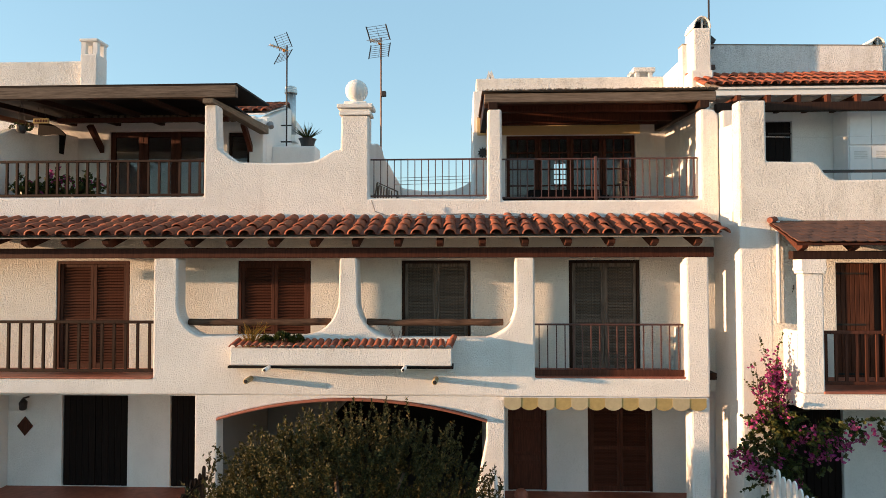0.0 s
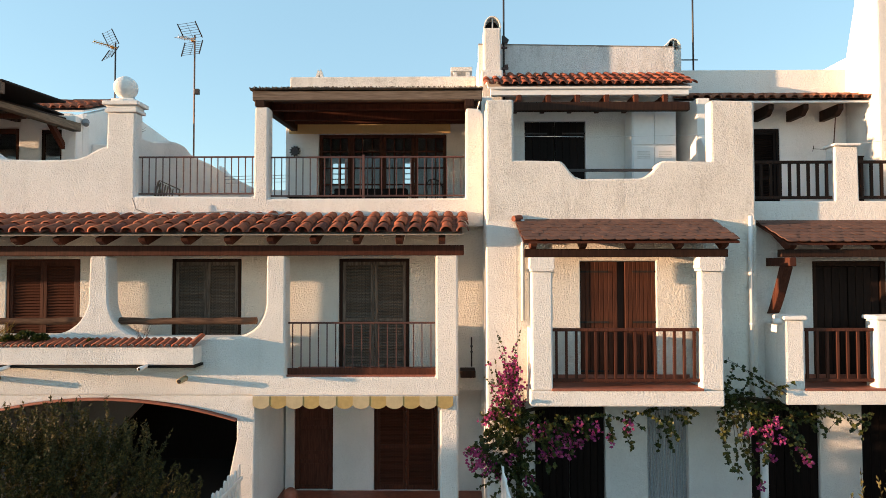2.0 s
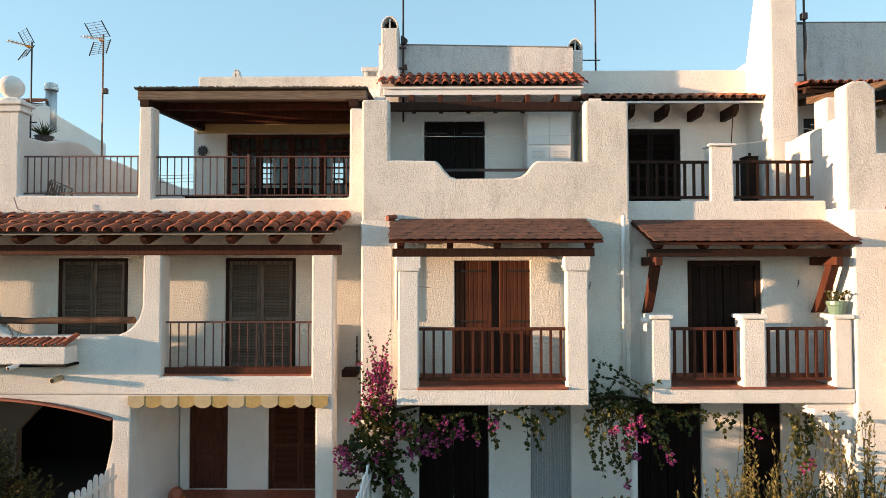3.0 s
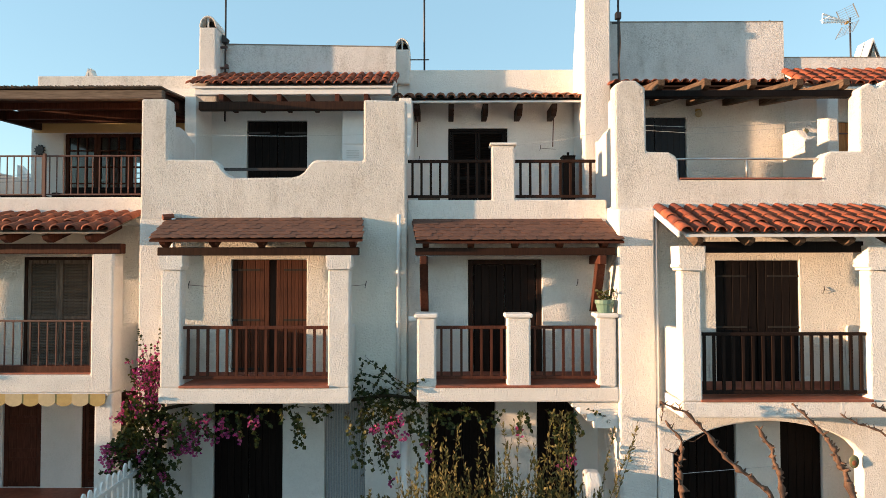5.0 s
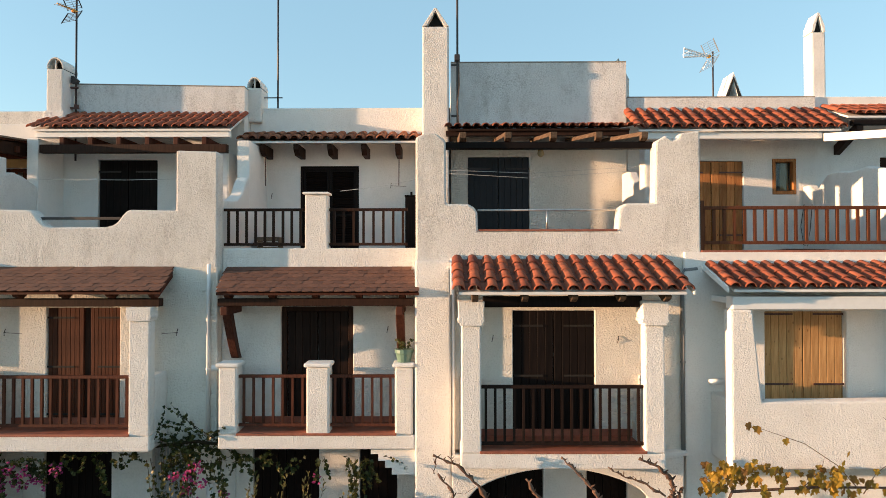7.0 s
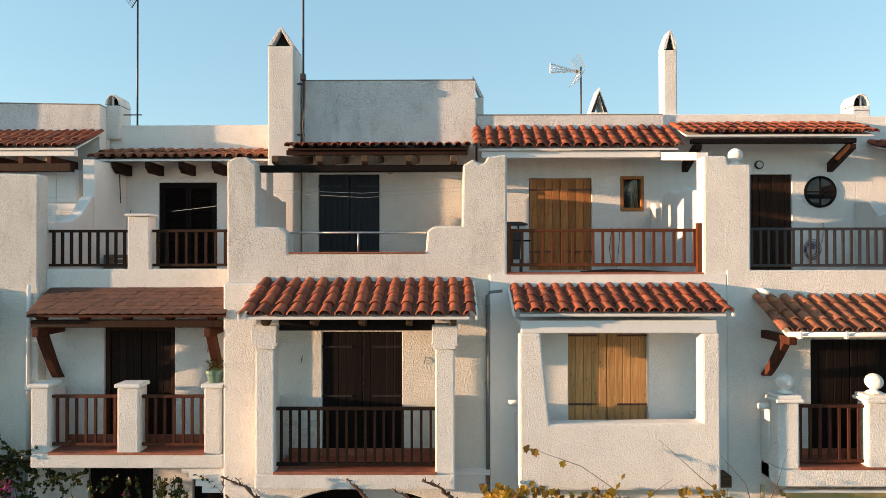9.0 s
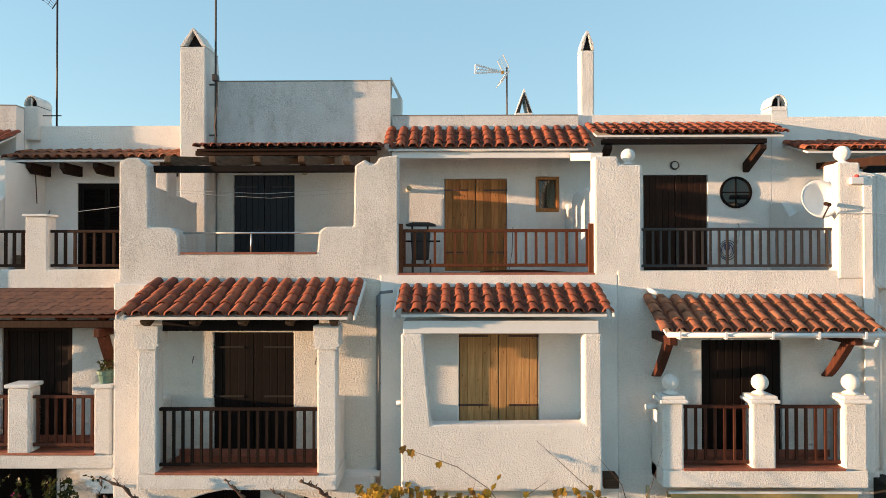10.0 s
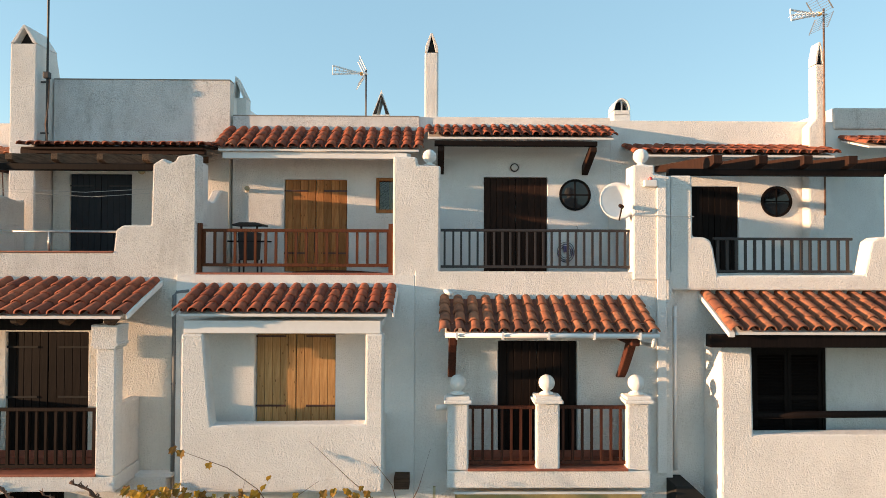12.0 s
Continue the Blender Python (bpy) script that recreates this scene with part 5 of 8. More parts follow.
part("roof_vent", Build().box(14.99, 15.26, 12.0, 12.3, 7.9, 8.62), STUCCO, D, "white A-shaped roof vent, open through", 0.012)
part("vent_slab", Build().prism([(14.985, 8.621), (15.03, 8.621), (15.058, 8.96), (15.048, 9.05)], "y", 12.0, 12.3), STUCCO_OLD, D)
part("vent_slab", Build().prism([(15.205, 8.621), (15.265, 8.621), (15.05, 9.055), (15.06, 8.95)], "y", 12.0, 12.3), STUCCO_OLD, D)
part("ground_wall", Build().pierced(11.212, 15.17, 0.0, 2.298, 9.70, 9.90, [(12.0, 13.18, 0.33, 2.1), (13.86, 14.50, 0.33, 2.1)]), STUCCO_SMOOTH, D, "white ground-floor wall", 0.01)
part("ground_body", Build().box(11.212, 15.17, 9.92, 16.5, 0.0, 2.298), STUCCO_SMOOTH, D)
planked(D, 12.005, 13.175, 0.335, 2.095, 9.74, WOOD_BLACK, 5, 2)
planked(D, 13.865, 14.495, 0.335, 2.095, 9.74, WOOD_BLACK, 5, 1)
pts = [(11.95 + 2.66 * k / 18, 1.62 + 0.46 * math.sin(math.pi * k / 18) ** 0.6) for k in range(19)]
part("arch_wall", Build().prism([(11.74, 2.258), (11.74, 0.0), (11.95, 0.0)] + pts + [(14.61, 0.0), (15.10, 0.0), (15.10, 2.258)], "y", 8.95, 9.16), STUCCO, D, "white stucco porch arch", 0.02)

part("porch_soffit", Build().box(14.647, 15.168, 8.96, 9.69, 2.262, 2.312), STUCCO_SMOOTH, D)

# ---- house with the enclosed balcony and pine shutters (x 15.2 to 18.7) ----
E = thing("town_house", (17, 9.1, 0), "white stucco house with pine shutters and an enclosed balcony", "house")
main_walls(E, 15.172, 18.70, 9.062, 5.21, [(16.34, 17.53, 2.95, 4.34)], STUCCO_SMOOTH)
part("ground_body", Build().box(15.172, 18.70, 9.62, 16.5, 0.0, 2.298), STUCCO_SMOOTH, E)
part("ground_wall", Build().pierced(15.172, 18.70, 0.0, 2.298, 9.39, 9.60, [(15.46, 16.5, 0.0, 2.10)]), STUCCO_SMOOTH, E, "white ground-floor wall", 0.01)
planked(E, 15.465, 16.495, 0.33, 2.095, 9.43, WOOD_RUST, 6, 2, label="brown plank garage door leaf")
out = [(18.37, 5.15), (19.07, 5.15), (19.08, 6.85), (18.74, 6.86), (18.72, 6.98), (18.37, 6.98)]
part("terrace_pillar", Build().prism(out, "y", 9.08, 9.36), STUCCO, E, "white stucco terrace pillar", 0.03, 2)
part("coping_tiles", Build().box(15.445, 18.40, 9.09, 9.37, 5.212, 5.24), TERRACOTTA, E, "red clay coping")
railing(E, 15.445, 18.36, 9.22, 5.33, 5.90, 19, RAIL_RED, 0.036, 0.06, "red-brown varnished wooden terrace railing", "terrace_railing")
part("rail_post", Build().box(18.30, 18.37, 9.14, 9.21, 5.24, 5.98), RAIL_RED, E)
part("rail_post", Build().box(15.446, 15.50, 9.14, 9.21, 5.24, 5.98), RAIL_RED, E)
cap_ball(E, 18.91, 9.22, 7.01, 0.105)
part("lintel", Build().prism([(9.362, 6.96), (10.92, 7.20), (10.92, 7.34), (9.362, 7.08)], "x", 18.38, 18.56), STUCCO_SMOOTH, E)
part("party_wall", Build().prism([(9.362, 5.15), (9.362, 6.50), (9.6, 6.52), (9.9, 6.60), (10.3, 6.56), (10.6, 6.62), (10.9, 6.60), (11.05, 6.50), (11.18, 6.36), (11.35, 6.38), (11.45, 6.48), (11.655, 6.48), (11.655, 5.15)], "x", 18.42, 18.60), STUCCO, E, "white wavy wall between the terraces", 0.03)
upper_room(E, 15.12, 18.68, 8.18, [(16.11, 17.31, 5.20, 6.97), (17.86, 18.31, 6.33, 7.01)], STUCCO, y=11.66, coping=7.88)
planked(E, 16.115, 17.305, 5.21, 6.965, 11.69, WOOD_OAK, 4, 2, IRON)
b = Build().box(17.865, 17.92, 11.65, 11.78, 6.335, 7.005).box(18.25, 18.305, 11.65, 11.78, 6.335, 7.005).box(17.92, 18.25, 11.652, 11.78, 6.95, 7.005).box(17.92, 18.25, 11.652, 11.78, 6.335, 6.40)
w = part("window", b, WOOD_OAK, E, "small wooden window", 0.005)
ob = new("pane", mesh_of("pane", Build().box(17.90, 18.27, 11.762, 11.768, 6.36, 6.98), GLASS))
hung(ob, w, (0, 0, 0))
ob = new("curtain", mesh_of("curtain", Build().prism([(18.10 + 0.012 * k, 11.84 + 0.012 * math.sin(k * 1.9)) for k in range(14)] + [(18.256, 11.87), (18.10, 11.87)], "z", 6.36, 6.98), CREAM_CLOTH))
hung(ob, w, (0, 0, 0))
# Black panel behind the pane stands in for the unlit room.
part("window_dark", Build().box(17.87, 18.30, 11.90, 11.93, 6.34, 7.0), BLACK, E)
tile_roof(E, 15.10, 18.70, 10.90, 7.43, 11.66, 7.90, 0.232, 4, CLAY_BRIGHT, "red clay barrel-tile eave over the terrace", "tiled_eave", 1.0)
part("fascia", Build().box(15.16, 18.40, 10.98, 11.10, 7.26, 7.38), WHITE_PAINT, E, "white painted fascia", 0.01)
# enclosed balcony
out = [(15.53, 2.26), (18.30, 2.26), (18.30, 4.42), (18.05, 4.42), (18.05, 3.19), (15.95, 3.17), (15.83, 4.42), (15.53, 4.42)]
part("balcony_front", Build().prism(out, "y", 8.38, 8.62), STUCCO, E, "white stucco balcony front with a slanted post", 0.03, 2)
part("balcony_side", Build().box(15.54, 15.72, 8.622, 9.118, 2.26, 3.17), STUCCO, E, "", 0.02)
part("balcony_side", Build().box(18.12, 18.29, 8.622, 9.118, 2.26, 3.18), STUCCO, E, "", 0.02)
part("balcony_slab", Build().box(15.722, 18.118, 8.622, 9.118, 2.26, 2.45), STUCCO_SMOOTH, E)
part("lintel", Build().box(15.56, 18.26, 8.39, 8.60, 4.422, 4.60), WHITE_PAINT, E, "white painted lintel", 0.012)
part("ceiling", Build().box(15.56, 18.26, 8.602, 9.118, 4.50, 4.58), WHITE_PAINT, E)
tile_roof(E, 15.54, 18.35, 8.28, 4.71, 9.12, 5.02, 0.2, 4, CLAY_BRIGHT, "red clay barrel-tile canopy over the enclosed balcony", wobble=0.8, barge=True)
planked(E, 16.345, 17.525, 2.96, 4.335, 9.14, WOOD_PINE, 5, 2, IRON, hinges=(0.03, 0.78), label="closed knotty pine shutter leaf")

# ---- house with ball-topped balcony posts (x 18.7 to 22.5) ----
F = thing("town_house", (20.6, 9.05, 0), "white stucco house with ball-topped balcony posts and guttered canopy", "house")
main_walls(F, 18.702, 22.55, 9.06, 5.27, [(19.94, 21.12, 2.40, 4.24)], STUCCO)
part("ground_body", Build().box(18.702, 22.55, 9.32, 16.5, 0.0, 2.298), STUCCO_SMOOTH, F)
out = [(21.95, 5.15), (22.515, 5.15), (22.515, 6.70), (22.28, 6.74), (22.28, 6.87), (21.95, 6.87)]
part("terrace_pillar", Build().prism(out, "y", 9.03, 9.40), STUCCO, F, "white stucco terrace pillar", 0.03, 2)
part("pillar_strip", Build().box(22.30, 22.44, 9.00, 9.03, 2.3, 6.66), STUCCO_SMOOTH, F, "", 0.012)
cap_ball(F, 22.13, 9.22, 7.03, 0.115)
railing(F, 19.085, 21.945, 9.20, 5.32, 5.91, 23, IRON_BLACK, 0.03, 0.05, "dark wooden terrace railing", "terrace_railing")
upper_room(F, 18.682, 22.38, 8.20, [(19.93, 21.16, 5.20, 7.04)], STUCCO_SMOOTH)
planked(F, 19.935, 21.155, 5.21, 7.035, 11.73, WOOD_DARK, 5, 2)


def round_window(house, x, z, r, y):
    ring = [(x + r * math.cos(2 * math.pi * k / 28), z + r * math.sin(2 * math.pi * k / 28)) for k in range(28)]
    inner = [(x + r * 0.86 * math.cos(2 * math.pi * k / 28), z + r * 0.86 * math.sin(2 * math.pi * k / 28)) for k in range(28)]
    b = Build()
    n = 28
    v = [(p[0], yy, p[1]) for yy in (y - 0.03, y + 0.01) for q in (ring, inner) for p in q]
    f = []
    for k in range(n):
        j = (k + 1) % n
        f += [(k, j, n + j, n + k), (2 * n + k, 3 * n + k, 3 * n + j, 2 * n + j), (k, 2 * n + k, 2 * n + j, j), (n + k, n + j, 3 * n + j, 3 * n + k)]
    b.add(v, f)
    b.box(x - 0.012, x + 0.012, y - 0.022, y - 0.004, z - r * 0.86, z + r * 0.86).box(x - r * 0.86, x - 0.013, y - 0.022, y - 0.004, z - 0.012, z + 0.012).box(x + 0.013, x + r * 0.86, y - 0.022, y - 0.004, z - 0.012, z + 0.012)
    w = part("round_window", b, WOOD_BLACK, house, "round dark window with cross bars")
    dark, t, bs = nodes_of("dark_window_pane")
    bs.inputs["Base Color"].default_value, bs.inputs["Roughness"].default_value = (0.012, 0.013, 0.015, 1), 0.04
    ob = new("pane", mesh_of("pane", Build().prism(inner, "y", y - 0.012, y - 0.002), dark))
    hung(ob, w, (0, 0, 0))


round_window(F, 21.69, 6.70, 0.305, 11.70)
tile_roof(F, 18.86, 22.24, 10.97, 7.68, 11.70, 7.98, 0.178, 3, CLAY_BRIGHT, "red clay tile eave over the terrace door", "tiled_eave", 1.0)
part("terrace_beam", Build().box(18.98, 21.95, 11.02, 11.14, 7.52, 7.61), WOOD_BLACK, F, "dark wooden eave beam", 0.01)
for x in (19.10, 21.88):
    part("wooden_bracket", Build().prism([(11.69, 7.08), (11.69, 7.26), (11.14, 7.52), (11.02, 7.50), (11.02, 7.42)], "x", x - 0.06, x + 0.06), WOOD_DARK, F, "", 0.008)
hood_chimney(F, 18.78, 19.05, 11.9, 12.2, 8.1, 9.52, 9.90, "gothic")
part("roof_vent", Build().box(22.53, 22.87, 12.0, 12.4, 8.15, 8.36), STUCCO, F, "white arched roof vent", 0.02)
hood_chimney(F, 22.53, 22.87, 12.0, 12.4, 8.30, 8.43, 8.67, "arch")
part("party_wall", Build().prism([(9.402, 5.15), (9.402, 6.62), (10.3, 6.62), (10.5, 6.35), (11.0, 6.2), (11.3, 6.5), (11.69, 6.5), (11.69, 5.15)], "x", 22.33, 22.51), STUCCO, F, "", 0.03)
part("balcony_slab", Build().box(19.18, 22.04, 8.55, 9.058, 2.25, 2.49), STUCCO, F, "", 0.02)
part("balcony_floor", Build().box(19.47, 21.72, 8.535, 9.058, 2.491, 2.525), TERRACOTTA, F, "red clay balcony floor tiles", 0.006)
part("skirting_tiles", Build().box(19.4, 21.8, 9.04, 9.056, 2.527, 2.63), TERRACOTTA, F)
for a, c in ((19.18, 19.48), (20.43, 20.76), (21.71, 22.03)):
    part("column", Build().box(a, c, 8.552, 8.79, 2.492, 3.43), STUCCO, F, "white stucco balcony post", 0.028, 2)
    part("post_cap", Build().box(a - 0.045, c + 0.045, 8.505, 8.835, 3.431, 3.48).box(a - 0.02, c + 0.02, 8.53, 8.81, 3.481, 3.53), STUCCO_SMOOTH, F, "", 0.014)
    cap_ball(F, (a + c) / 2, 8.67, 3.70, 0.115)
part("balcony_side", Build().box(19.18, 19.34, 8.792, 9.058, 2.25, 3.30), STUCCO, F, "", 0.03)
part("balcony_side", Build().box(21.87, 22.03, 8.792, 9.058, 2.25, 3.30), STUCCO, F, "", 0.03)
railing(F, 19.48, 20.43, 8.66, 2.56, 3.38, 7, WOOD_RED, 0.034, 0.055, "red-brown wooden balcony railing")
railing(F, 20.76, 21.71, 8.66, 2.56, 3.38, 7, WOOD_RED, 0.034, 0.055, "red-brown wooden balcony railing")
planked(F, 19.945, 21.115, 2.45, 4.235, 9.09, WOOD_BLACK, 5, 2)
tile_roof(F, 19.14, 21.98, 8.27, 4.45, 9.06, 4.84, 0.205, 4, CLAY_PALE, "faded clay barrel-tile canopy over the balcony", wobble=0.8)
part("gutter", Build().tube([(19.14, 8.235, 4.425), (22.04, 8.235, 4.415)], 0.035, 10).tube([(21.98, 8.24, 4.41), (21.99, 8.30, 4.28), (22.06, 9.0, 4.22)], 0.028, 8), WHITE_PAINT, F, "white rain gutter", smooth=True)
for k in range(5):
    x = 19.30 + 0.62 * k
    part("gutter_hook", Build().box(x - 0.014, x + 0.014, 8.19, 8.30, 4.37, 4.385).box(x - 0.014, x + 0.014, 8.188, 8.198, 4.385, 4.47), WHITE_PAINT, F)
part("vent_elbow", Build().tube([(19.16, 9.05, 4.98), (19.16, 8.96, 4.98), (19.24, 8.90, 4.94)], 0.035, 10), WHITE_PAINT, F, "white pipe elbow", smooth=True)
for x in (19.25, 21.75):
    part("bracket_arm", Build().box(x - 0.055, x + 0.055, 8.30, 9.058, 4.27, 4.385), WOOD_RED, F, "", 0.01)
    brace(F, x, 0.11, 8.96, 3.72, 8.45, 4.265, WOOD_RED)

for house, x0, x1, y0, y1 in ((B, 4.335, 7.915, 9.662, 11.69), (C, 8.16, 11.39, 9.832, 12.04), (D, 11.605, 14.945, 9.382, 11.59), (E, 15.18, 18.41, 9.38, 11.65), (F, 18.71, 22.32, 9.31, 11.69)):
    part("terrace_floor", Build().box(x0, x1, y0, y1, 5.151, 5.162), TERRACOTTA, house, "red clay terrace floor tiles")

# ---- last house (x 22.5 to 29) ----
G = thing("town_house", (25, 9.2, 0), "white stucco house with a timber terrace beam and log-railed balcony", "house")
main_walls(G, 22.552, 29.0, 9.20, 5.22, [(23.79, 24.94, 2.75, 4.13)], STUCCO)
part("ground_body", Build().box(22.552, 29.0, 9.46, 16.5, 0.0, 2.298), STUCCO_SMOOTH, G)
out = [(22.52, 5.0), (29.0, 5.0), (29.0, 6.8), (25.95, 6.8), (25.95, 5.82), (25.66, 5.80), (25.56, 5.74), (25.45, 5.23), (23.24, 5.22), (23.17, 5.62), (23.13, 5.74), (23.05, 5.79), (22.86, 5.80), (22.85, 6.72), (22.52, 6.72)]
part("terrace_parapet", Build().prism(out, "y", 9.06, 9.34), STUCCO, G, "white stucco terrace parapet", 0.03, 2)
railing(G, 23.27, 25.42, 9.30, 5.26, 5.80, 15, IRON_BLACK, 0.034, 0.05, "dark wooden terrace railing", "terrace_railing")
part("terrace_beam", Build().box(22.62, 26.6, 9.36, 9.50, 6.77, 6.87), WOOD_BLACK, G, "dark wooden terrace beam", 0.01)
for k in range(1, 7):
    x = 22.60 + 0.69 * k
    part("rafter_end", Build().prism([(9.16, 6.92), (9.36, 6.872), (11.69, 7.14), (11.69, 7.26), (9.30, 7.06), (9.16, 7.05)], "x", x - 0.07, x + 0.07), WOOD_DARK, G, "heavy dark rafter", 0.01)
upper_room(G, 22.382, 29.0, 8.15, [(23.95, 24.87, 5.20, 6.88)], STUCCO_SMOOTH)
planked(G, 23.955, 24.865, 5.21, 6.875, 11.73, WOOD_BLACK, 4, 2)
round_window(G, 25.60, 6.59, 0.30, 11.70)
tile_roof(G, 22.66, 26.30, 10.98, 7.38, 11.70, 7.62, 0.20, 3, CLAY_BRIGHT, "red clay tile eave over the terrace", "tiled_eave", 1.0)
hood_chimney(G, 26.20, 26.37, 11.4, 11.64, 5.2, 9.18, 9.60, "gothic", -0.14)
part("roof_block", Build().box(26.72, 29.0, 11.66, 16.5, 8.0, 8.42), STUCCO_OLD, G, "", 0.03)
tile_roof(G, 26.86, 29.0, 10.9, 7.55, 11.68, 7.80, 0.20, 3, CLAY_BRIGHT, "red clay tile eave", "tiled_eave", 1.0)
out = [(23.06, 0.0), (29.0, 0.0), (29.0, 4.22), (27.6, 4.22), (27.5, 3.0), (23.52, 2.98), (23.50, 4.24), (23.06, 4.24)]
part("balcony_front", Build().prism(out, "y", 8.60, 8.86), STUCCO, G, "white stucco balcony front", 0.03, 2)
part("balcony_side", Build().box(23.07, 23.27, 8.862, 9.198, 0.0, 4.22), STUCCO, G, "", 0.02)
louvred(G, 23.795, 24.935, 2.76, 4.125, 9.22, WOOD_BLACK, 2)
b = Build().tube([(23.46, 8.72, 3.22), (24.5, 8.73, 3.235), (27.5, 8.72, 3.26)], 0.05, 10)
part("log_rail", b, WOOD_BLACK, G, "dark round log rail", smooth=True)
part("canopy_beam", Build().box(22.80, 28.6, 8.36, 8.52, 4.245, 4.42), WOOD_BLACK, G, "heavy dark wooden beam", 0.012)
tile_roof(G, 23.10, 28.7, 8.24, 4.48, 9.20, 4.92, 0.225, 4, CLAY_PALE, "faded clay barrel-tile canopy over the balcony", wobble=0.8)
b = Build()
b.add([(23.0, 8.25, 4.40), (23.09, 8.25, 4.40), (23.09, 9.2, 4.88), (23.0, 9.2, 4.88), (23.0, 8.25, 4.47), (23.09, 8.25, 4.47), (23.09, 9.2, 4.95), (23.0, 9.2, 4.95)],
      [(0, 1, 2, 3), (7, 6, 5, 4), (0, 4, 5, 1), (1, 5, 6, 2), (2, 6, 7, 3), (3, 7, 4, 0)])
part("canopy_edge", b, WHITE_PAINT, G, "", 0.008)

# ---- plants ----
rnd = random.Random(7)


def leaf_at(b, p, way, size, wide=0.38, fold=0.15):
    """One small leaf: a folded lozenge of two halves."""
    way = way.normalized()
    side = way.cross(Vector((rnd.uniform(-1, 1), rnd.uniform(-1, 1), rnd.uniform(-1, 1))))
    if side.length < 1e-4:
        return
    side.normalize()
    nrm = way.cross(side)
    a, t = p, p + way * size
    m = p + way * size * 0.45
    w = size * wide
    b.add([a, m + side * w - nrm * fold * w, t, m - side * w - nrm * fold * w, m], [(0, 1, 4), (1, 2, 4), (0, 4, 3), (4, 2, 3)])


def sprig(b, stems, p, way, length, n, size, wide=0.38, droop=0.0, r=0.004, spread=0.8):
    pts = []
    q, d = p.copy(), way.normalized()
    steps = 5
    for k in range(steps + 1):
        pts.append(q.copy())
        q += d * (length / steps)
        d = (d + Vector((rnd.uniform(-0.14, 0.14), rnd.uniform(-0.14, 0.14), rnd.uniform(-0.1, 0.1) - droop))).normalized()
    if stems is not None:
        stems.tube(pts, [r * (1 - 0.7 * k / steps) for k in range(steps + 1)], 4, False)
    for k in range(n):
        s = rnd.random() ** 0.8 * steps
        i = min(int(s), steps - 1)
        at = pts[i].lerp(pts[i + 1], s - i)
        axis = (pts[i + 1] - pts[i]).normalized()
        out = Vector((rnd.gauss(0, 1), rnd.gauss(0, 1), rnd.gauss(0, 1)))
        leaf_at(b, at, axis * (1 - spread * 0.5) + out * spread * 0.5, size * rnd.uniform(0.7, 1.25), wide)
    return pts


OL = thing("olive_tree", (-1.45, 7.5, 0), "round bushy grey-green olive tree before the arch", "tree")
tr = Build()
tips = []
for k in range(7):
    a = k * 0.9
    q = [Vector((-1.45, 7.5, 0.0)), Vector((-1.45 + 0.08 * math.cos(a), 7.5 + 0.08 * math.sin(a), 0.45)),
         Vector((-1.45 + 0.55 * math.cos(a), 7.5 + 0.5 * math.sin(a), 1.0)), Vector((-1.45 + 1.1 * math.cos(a), 7.5 + 0.9 * math.sin(a), 1.65))]
    tr.tube(q, [0.10, 0.07, 0.045, 0.02], 8)
part("trunk", tr, BARK, OL, smooth=True)
lv, st = Build(), Build()
for k in range(1500):
    th, u = rnd.uniform(0, 2 * math.pi), rnd.uniform(-0.5, 1.0)
    s = math.sqrt(max(0.0, 1 - u * u))
    rr = rnd.uniform(0.55, 1.0) ** 0.7
    lump = 1 + 0.16 * math.sin(3 * th + 1.0) + 0.10 * math.sin(5 * th + u * 4)
    p = Vector((-1.50 + 1.68 * rr * lump * s * math.cos(th), 7.5 + 1.35 * rr * lump * s * math.sin(th), 1.15 + 1.12 * rr * u * (1 + 0.1 * math.sin(2 * th))))
    way = (p - Vector((-1.45, 7.5, 0.6))).normalized() * 0.6 + Vector((rnd.uniform(-0.4, 0.4), rnd.uniform(-0.4, 0.4), 0.85))
    sprig(lv, st, p, way, rnd.uniform(0.18, 0.40) if k % 9 else rnd.uniform(0.45, 0.65), 62, 0.041, 0.24, 0.0, 0.0016, 0.9)
for x, z, h in ((-2.2, 2.05, 0.42), (-1.72, 2.2, 0.5), (-1.62, 2.15, 0.45), (-1.3, 2.1, 0.48), (-1.0, 2.25, 0.48), (-0.92, 2.2, 0.52), (-0.8, 2.15, 0.48), (-0.45, 2.05, 0.42), (-0.15, 1.95, 0.5), (-0.05, 1.9, 0.52), (-2.6, 1.95, 0.4), (-3.0, 1.75, 0.4)):
    for j in range(3):
        sprig(lv, st, Vector((x + rnd.uniform(-0.08, 0.08), 7.5 + rnd.uniform(-0.3, 0.3), z)), Vector((rnd.uniform(-0.2, 0.25), 0, 1)), h, 46, 0.042, 0.22, 0.0, 0.003, 0.9)
part("twig", st, TWIG, OL, kind="stuff")
part("crown", lv, LEAF_OLIVE, OL, "dense small grey-green olive leaves", kind="stuff")

# bougainvillea along the balconies
BG = thing("bougainvillea", (4.45, 8.9, 0), "flowering magenta bougainvillea climbing below the balconies", "climbing plant")
st, lv, fl = Build(), Build(), Build()
main = [Vector(p) for p in ((4.60, 9.15, 0.0), (4.54, 9.16, 0.8), (4.58, 9.15, 1.5), (4.62, 9.2, 2.2), (5.2, 9.28, 2.31), (6.3, 9.30, 2.31), (7.3, 9.25, 2.31), (7.9, 9.2, 2.40), (8.5, 9.25, 2.31), (9.6, 9.35, 2.30), (10.5, 9.3, 2.30))]
st.tube(main, [0.05, 0.045, 0.04, 0.035, 0.03, 0.028, 0.026, 0.024, 0.022, 0.02, 0.014], 7)


